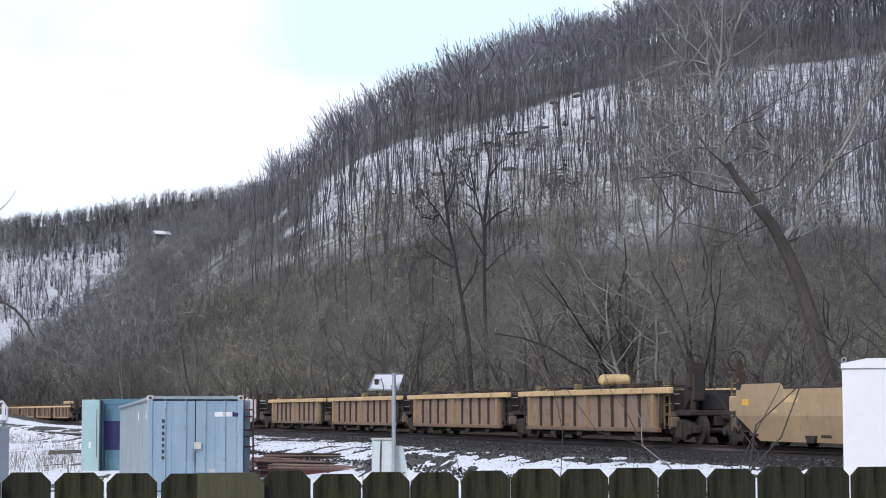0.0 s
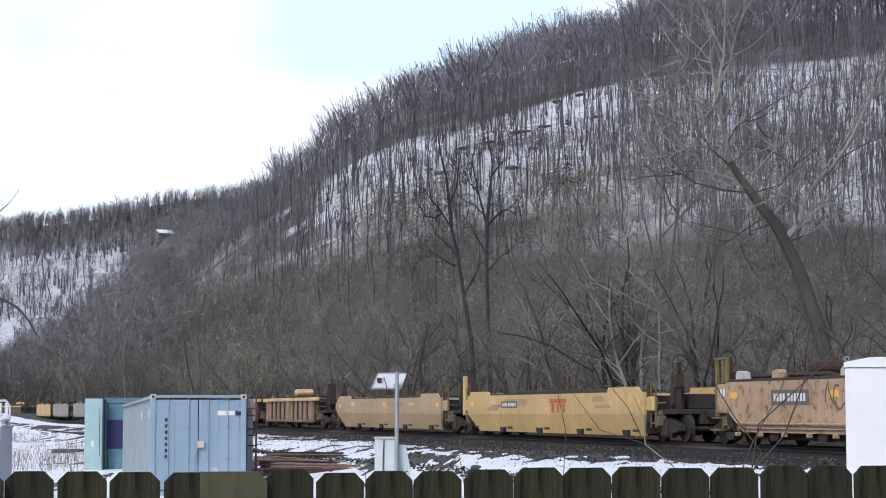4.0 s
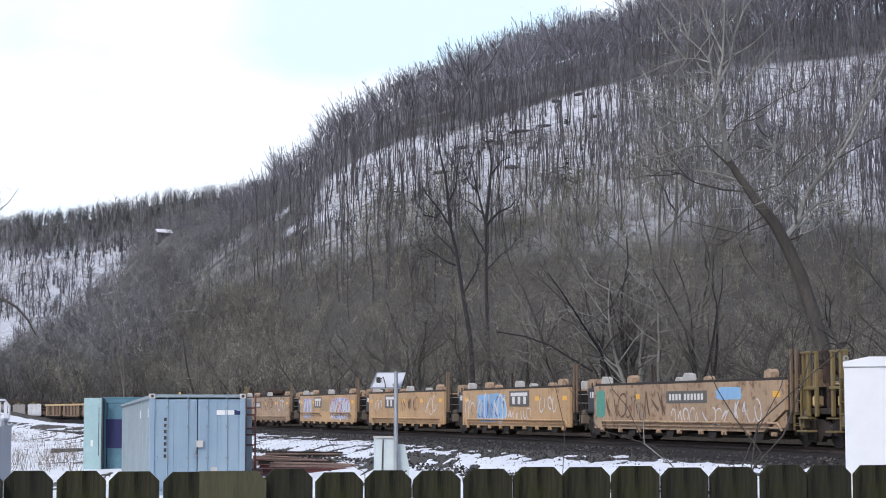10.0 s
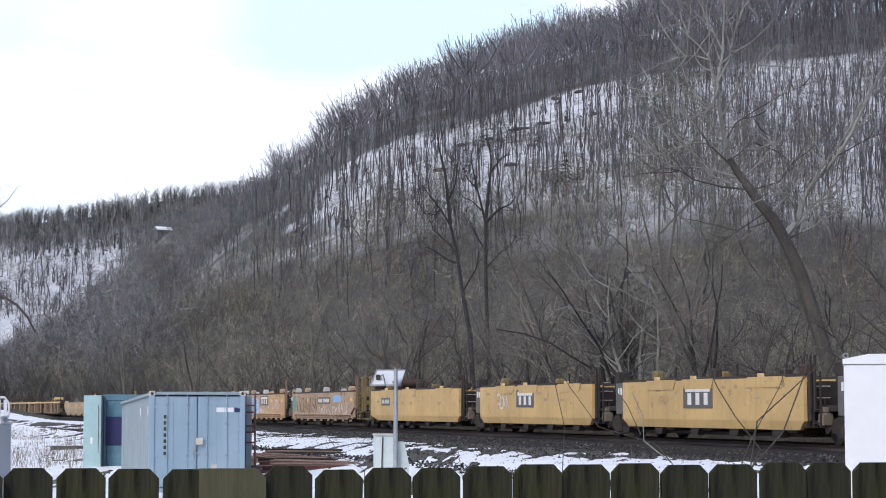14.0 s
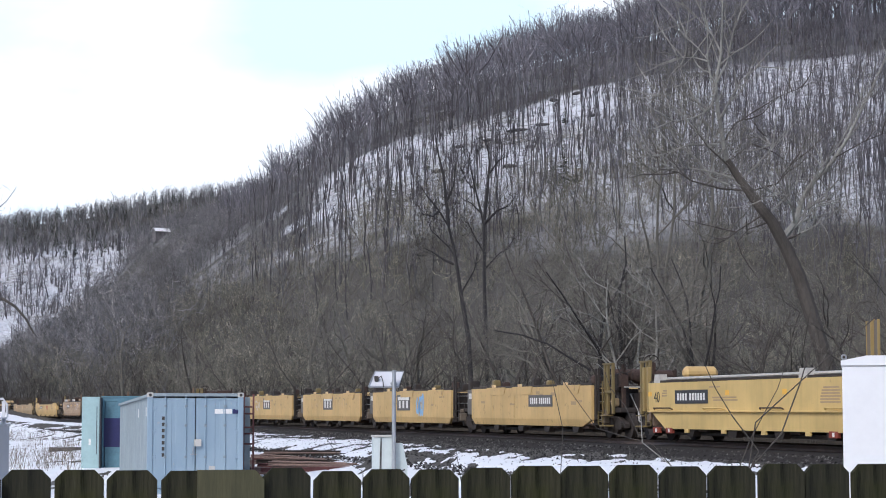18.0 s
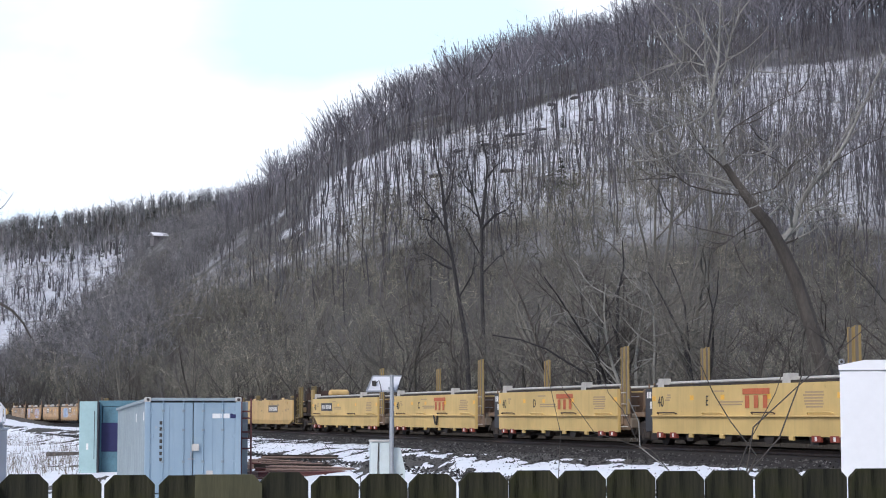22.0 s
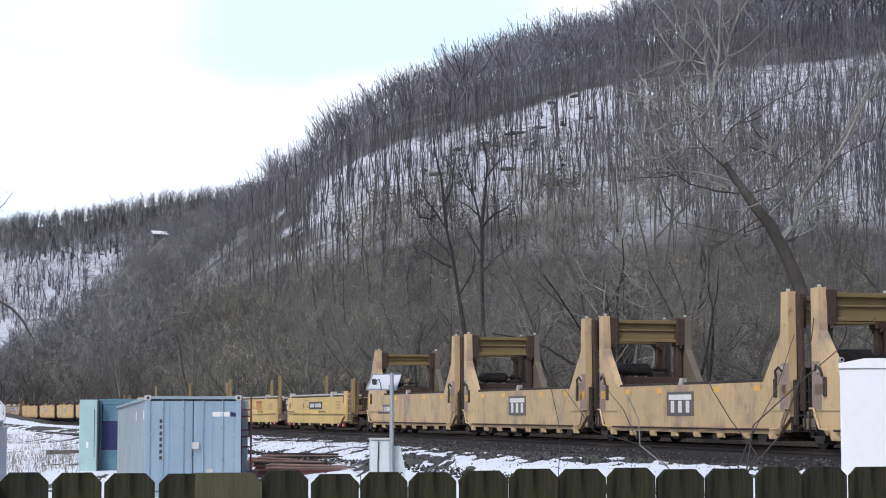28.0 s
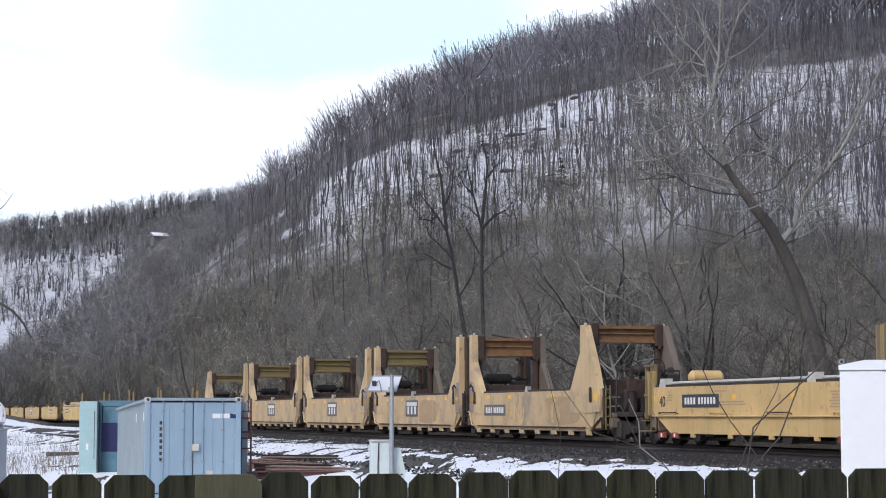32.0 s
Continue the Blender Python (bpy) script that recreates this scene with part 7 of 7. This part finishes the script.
def big_tree(name, label, Y, trunk, boughs, thick, mat_low, mat_high, seed, twigs=500, twig_len=0.9, taper=0.12, bough=1.0, dark=(), mat_twig=None, more=0, slim=0.85):
    """A tree whose stem and boughs follow the given lines; finer wood grows out of them."""
    rng = np.random.default_rng(seed)
    x0, _, z0 = yard(*trunk[0], Y)
    g = float(land(x0, Y))
    t = thing(name, label, "tree", m=pose(x0, Y, g))

    def loc(u, v, dy=0.0):
        a = yard(u, v, Y + dy)
        return (a[0] - x0, dy, a[2] - g)
    stem = [(0, 0, -0.3)] + [loc(*p) for p in trunk]
    bm = bmesh.new()
    limb(bm, stem, thick, thick * taper, 10)
    part("trunk", bm, mat_low, t)
    paths = [stem[len(stem) // 2:]]
    for n, b in enumerate(boughs):
        dy = rng.uniform(-1.5, 1.5)
        pts = [loc(u, v, dy * i / max(1, len(b) - 1)) for i, (u, v) in enumerate(b)]
        r = thick * rng.uniform(0.22, 0.34) * bough * (1.25 if n < 2 else slim)
        bm = bmesh.new()
        limb(bm, pts, r * (0.7 if n in dark else 1), r * 0.25, 7)
        part("bough", bm, mat_low if n in dark else mat_high, t)
        paths.append(pts)
    for k in range(more):
        i = int(rng.integers(4, len(stem) - 2))
        side = Vector((rng.choice((-1, 1)), rng.normal(0, 0.6), rng.uniform(0.2, 0.9)))
        pts = grown(rng, Vector(stem[i]).lerp(Vector(stem[i + 1]), rng.random()), side, rng.uniform(1.8, 4.0), 0.12, 0.03, 6)
        bm = bmesh.new()
        limb(bm, pts, thick * 0.15, 0.01, 6)
        part("bough", bm, mat_high if k % 3 else mat_low, t)
        paths.append(pts)
    for n, pts in enumerate(list(paths)):
        for _ in range(3 if n - 1 in dark else 7):
            i = rng.integers(len(pts) // 3, len(pts) - 1) if len(pts) > 2 else 0
            p = Vector(pts[i]).lerp(Vector(pts[i + 1]), rng.random())
            d = (Vector(pts[i + 1]) - Vector(pts[i])).normalized()
            q = grown(rng, p, d * 0.6 + Vector(rng.normal(0, 0.6, 3)) + Vector((0, 0, 0.2)), rng.uniform(1.0, 2.8))
            bm = bmesh.new()
            limb(bm, q, thick * 0.09, 0.006, 5)
            part("branch", bm, mat_low if n - 1 in dark else mat_high, t)
            paths.append(q)
    V, F = fine_twigs(rng, paths, twigs, twig_len, 0.0065 * Y / 100)
    link_mesh("crown", raw_mesh("crown", V, F), mat_twig or mat_high, t)


def spreading_tree(u, Y, topv, stems, seed, mat_low, mat_high, stout=1.0):
    """A thicket tree: stems that part low, curved boughs and an open crown of branches and twigs."""
    rng = np.random.default_rng(seed)
    x0 = (u - 784) / FOCAL * Y
    g = float(land(x0, Y))
    H = EYE_Z + (727.5 - topv) / FOCAL * Y - g
    t = thing("bare_tree", "bare grey tree beyond the railway track", "tree", "bare trees in the thicket", m=pose(x0, Y, g))
    V, F = [], []

    def sliver(p, q, r):
        a = np.cross(q - p, rng.normal(size=3))
        a = a / (np.linalg.norm(a) + 1e-9) * r
        n = len(V)
        V.extend((p - a, p + a, q))
        F.append((n, n + 1, n + 2))
    for k in range(stems):
        az = 2 * math.pi * (k + rng.random() * 0.7) / stems
        lean = rng.uniform(0.08, 0.28)
        stem = grown(rng, (0.08 * math.cos(az), 0.08 * math.sin(az), -0.2), (lean * math.cos(az), lean * math.sin(az), 1), H * rng.uniform(0.8, 1.0), 0.13, 0.04, 8)
        r = 0.012 * H * rng.uniform(0.8, 1.2) * stout
        bm = bmesh.new()
        limb(bm, stem, r, r * 0.2, 7)
        part("trunk", bm, mat_low, t)
        for j in range(7):
            f = rng.uniform(0.22, 0.97) * 7.99
            i = int(f)
            p = Vector(stem[i]).lerp(Vector(stem[i + 1]), f - i)
            a2 = rng.uniform(0, 2 * math.pi)
            bl = H * rng.uniform(0.28, 0.46) * (1.15 - 0.08 * f)
            b = grown(rng, p, (math.cos(a2), math.sin(a2), rng.uniform(0.2, 0.9)), bl, 0.14, 0.07, 6)
            rb = r * (0.5 - 0.035 * f)
            bm = bmesh.new()
            limb(bm, b, rb, rb * 0.25, 5)
            part("bough", bm, mat_high, t)
            for m in range(8):
                i2 = int(rng.integers(1, 6))
                p2 = np.array(b[i2]) + (np.array(b[i2 + 1]) - np.array(b[i2])) * rng.random()
                d2 = np.array(b[i2 + 1]) - np.array(b[i2])
                d2 = d2 / np.linalg.norm(d2) * 0.7 + rng.normal(0, 0.5, 3) + (0, 0, 0.15)
                q2 = p2 + d2 / np.linalg.norm(d2) * bl * rng.uniform(0.25, 0.5)
                sliver(p2, q2, 0.011)
                for _ in range(5):
                    p3 = p2 + (q2 - p2) * rng.uniform(0.2, 1)
                    d3 = (q2 - p2) * 0.5 + rng.normal(0, 0.35, 3) * np.linalg.norm(q2 - p2)
                    sliver(p3, p3 + d3, 0.007)
                    sliver(p3 + d3 * 0.5, p3 + d3 * 0.8 + rng.normal(0, 0.3, 3) * np.linalg.norm(d3), 0.005)
    link_mesh("crown", raw_mesh("crown", np.array(V), np.array(F)), mat_high, t)


def build_trees():
    def at_rest(*lines):
        """Lines of sight, brought from where the camera had drifted to its place of rest."""
        return [[(u + 9, v - 6) for u, v in b] for b in lines]
    big_tree("leaning_tree", "tall leaning bare tree with pale upper boughs", 78.0,
             [(1470, 660), (1446, 575), (1420, 490), (1398, 440), (1374, 394), (1350, 364), (1329, 334), (1312, 310), (1296, 284)],
             at_rest([(1385, 428), (1408, 400), (1418, 362), (1440, 328), (1472, 296), (1500, 255), (1522, 212), (1546, 162), (1578, 95)],
                     [(1287, 292), (1279, 250), (1271, 200), (1268, 150), (1278, 100), (1281, 40), (1283, -30)],
                     [(1425, 350), (1450, 308), (1482, 268), (1512, 222), (1536, 150)], [(1480, 285), (1530, 257), (1600, 228)],
                     [(1405, 402), (1402, 375), (1388, 352), (1368, 350)], [(1330, 345), (1375, 332), (1398, 300), (1412, 290)],
                     [(1322, 345), (1275, 341), (1225, 328), (1200, 312), (1170, 306), (1146, 318)], [(1290, 335), (1258, 322), (1235, 290), (1210, 270), (1172, 248)],
                     [(1285, 298), (1260, 270), (1230, 235), (1200, 200), (1176, 176), (1145, 150)], [(1272, 204), (1250, 195), (1222, 176), (1192, 158)],
                     [(1273, 190), (1260, 150), (1255, 110), (1232, 82), (1205, 60)], [(1256, 112), (1228, 104), (1200, 106)],
                     [(1283, 254), (1300, 226), (1340, 200), (1380, 176), (1434, 153)], [(1272, 220), (1290, 188), (1310, 150), (1348, 118)],
                     [(1296, 288), (1325, 264), (1362, 244)], [(1316, 322), (1345, 292), (1366, 268), (1362, 256)],
                     [(1352, 386), (1308, 414), (1278, 436)], [(1356, 402), (1322, 414), (1302, 438)],
                     [(1280, 100), (1262, 62), (1240, 36), (1205, 0)], [(1270, 160), (1255, 200), (1225, 215), (1180, 222)],
                     [(1268, 262), (1220, 262), (1165, 282), (1110, 285)], [(1270, 150), (1290, 110), (1300, 60), (1320, 10)]),
             0.37, BARK_DARK, BARK_PALE, 5, 3200, 0.95, taper=0.36, bough=0.95, dark=(3, 5, 6, 12, 14, 16, 17), mat_twig=BARK_GREY, more=6, slim=0.5)
    big_tree("dark_tree", "slim dark bare tree standing above the thicket", 150.0,
             [(840, 700), (834, 600), (822, 530), (816, 490), (808, 440), (799, 402), (780, 372), (762, 350), (748, 330)],
             [[(799, 402), (795, 360), (790, 310), (780, 270), (776, 240)], [(808, 470), (790, 462), (770, 448), (756, 442)], [(795, 360), (808, 330), (812, 290)], [(782, 375), (772, 385), (750, 380)], [(812, 460), (800, 440), (768, 410), (762, 390)], [(822, 520), (845, 480), (850, 450)]],
             0.22, BARK_BLACK, BARK_BLACK, 7, 380, 1.5, bough=1.7)
    big_tree("dark_tree", "slim dark bare tree standing above the thicket", 160.0,
             [(868, 700), (865, 600), (862, 500), (862, 400), (855, 370), (845, 330), (838, 296), (836, 270)],
             [[(862, 392), (868, 340), (872, 290), (868, 256)], [(862, 398), (886, 374), (906, 366)], [(858, 380), (838, 360), (820, 352)], [(862, 480), (890, 450), (910, 440)], [(870, 310), (888, 285), (905, 276)], [(848, 340), (830, 320), (822, 300)], [(862, 450), (845, 420), (835, 400)]],
             0.21, BARK_BLACK, BARK_BLACK, 8, 380, 1.5, bough=1.7)
    rng = random.Random(3)
    for u, Y, topv, stems in ((1120, 90, 430, 3), (1078, 94, 455, 3), (1235, 80, 480, 2), (1012, 105, 480, 2), (940, 118, 470, 2), (655, 150, 500, 2), (225, 230, 560, 2), (1160, 84, 500, 3), (1340, 76, 510, 2),
                              (1535, 72, 430, 2), (1100, 100, 400, 2), (985, 112, 420, 2), (900, 130, 480, 3), (560, 175, 520, 2), (740, 140, 500, 3), (1290, 84, 490, 3), (1410, 82, 500, 2), (820, 136, 520, 3), (480, 190, 540, 3), (350, 205, 560, 3), (1480, 80, 470, 3), (690, 148, 540, 3)):
        spreading_tree(u, float(Y), topv, stems, int(u), BARK_DARK if rng.random() < 0.65 else BARK_GREY, BARK_GREY if rng.random() < 0.7 else BARK_DARK)
    spreading_tree(1106, 86.0, 400, 5, 77, BARK_BLACK, BARK_DARK, 1.05)
    spreading_tree(1130, 84.0, 430, 3, 78, BARK_PALE, BARK_PALE, 1.0)
    spreading_tree(1256, 80.0, 420, 4, 79, BARK_BLACK, BARK_GREY, 0.95)
    spreading_tree(1165, 100.0, 170, 3, 80, BARK_GREY, BARK_GREY, 0.6)
    spreading_tree(1210, 104.0, 60, 3, 83, BARK_GREY, BARK_GREY, 0.55)
    spreading_tree(1040, 96.0, 300, 3, 84, BARK_DARK, BARK_GREY, 0.7)
    # a broken limb lying in the thicket
    bm = bmesh.new()
    limb(bm, [yard(u, v, 84.0) for u, v in ((880, 588), (930, 596), (975, 612), (1010, 634), (1050, 658))], 0.028, 0.05)
    tagged(part("fallen_limb", bm, BARK_BLACK), "dark broken limb hung in the thicket", "limb")
    # twigs of a tree that stands out of view
    rng = np.random.default_rng(9)
    t = thing("bare_tree", "bare tree with thin twigs reaching into view", "tree", m=pose(-19.2, 70, float(land(-19.2, 70))))
    bm = bmesh.new()
    stem = [(0, 0, -0.3), (0.1, 0, 3), (0.0, 0, 6), (0.5, 0.2, 9)]
    limb(bm, stem, 0.2, 0.06, 8)
    part("trunk", bm, BARK_DARK, t)
    paths = [grown(rng, (0.2, 0, 5 + k * 0.8), (0.8, 0.1, 0.5), 3.2) for k in range(4)] + [grown(rng, (0.3, 0.1, 7.2 + k), (0.85, 0.1, 0.35 - 0.1 * k), 3.6 + 0.3 * k, 0.08) for k in range(2)]
    for q in paths:
        bm = bmesh.new()
        limb(bm, q, 0.05, 0.008, 5)
        part("branch", bm, BARK_DARK, t)
    arch = [(0.05, 0, 4.9), (1.5, 0, 5.8), (2.6, 0, 6.05), (3.2, 0, 6.0), (3.7, 0, 5.7), (4.1, 0, 5.25), (4.4, 0, 4.7)]
    bm = bmesh.new()
    limb(bm, arch, 0.085, 0.03, 7)
    part("branch", bm, BARK_DARK, t)
    paths.append(arch)
    V, F = fine_twigs(rng, paths, 130, 0.6, 0.005)
    link_mesh("crown", raw_mesh("crown", V, F), BARK_DARK, t)


build_trees()


def build_sapling():
    Y = 7.5
    x0, _, _ = yard(1318, 830, Y)
    t = thing("sapling", "thin bare sapling stems just behind the fence", "sapling", m=pose(x0, Y, 0))

    def loc(u, v, dy=0.0):
        a = yard(u, v, Y + dy)
        return (a[0] - x0, dy, a[2])
    stems = [([(1318, 1300), (1316, 900), (1330, 830), (1385, 770), (1420, 680), (1445, 600), (1450, 560)], 0.008, BARK_DARK),
             ([(1330, 830), (1345, 800), (1300, 740), (1270, 690), (1240, 620)], 0.006, BARK_DARK),
             ([(1316, 900), (1340, 750), (1440, 660), (1560, 560)], 0.007, BARK_DARK),
             ([(1310, 830), (1330, 780), (1380, 690), (1415, 590)], 0.005, BARK_DARK),
             ([(1225, 1200), (1190, 825), (1140, 785), (1138, 740), (1120, 700)], 0.007, BARK_PALE),
             ([(1190, 825), (1160, 790), (1060, 760), (1010, 690), (985, 650)], 0.004, BARK_DARK),
             ([(1135, 775), (1110, 720), (1085, 690), (1075, 660)], 0.004, BARK_DARK),
             ([(990, 1200), (995, 860), (1000, 760), (985, 690), (975, 640)], 0.004, BARK_DARK),
             ([(830, 1200), (822, 860), (812, 800)], 0.004, BARK_DARK),
             ([(660, 1200), (648, 835), (610, 815), (560, 745)], 0.004, BARK_DARK)]
    for pts, r, m in stems:
        bm = bmesh.new()
        limb(bm, [loc(u, v) for u, v in pts], r * 0.5, r * 0.24, 6)
        part("stem", bm, m, t)


build_sapling()


# ---- what moves ----
def motions():
    times = [i * 1.0 for i in range(33)]
    for unit, s0 in UNITS:
        rows = []
        for t in times:
            x, y, a = track_point(s0 + travelled(t))
            rows.append((t, pose(float(x), float(y), RAIL_Z, 0, 0, 90 + math.degrees(float(a)))))
        walk(unit, rows)
    walk(CLOUDS, [(t, pose(-5.6 * t, 0, 0)) for t in (0.0, 8.0, 16.0, 24.0, 32.0)])


motions()
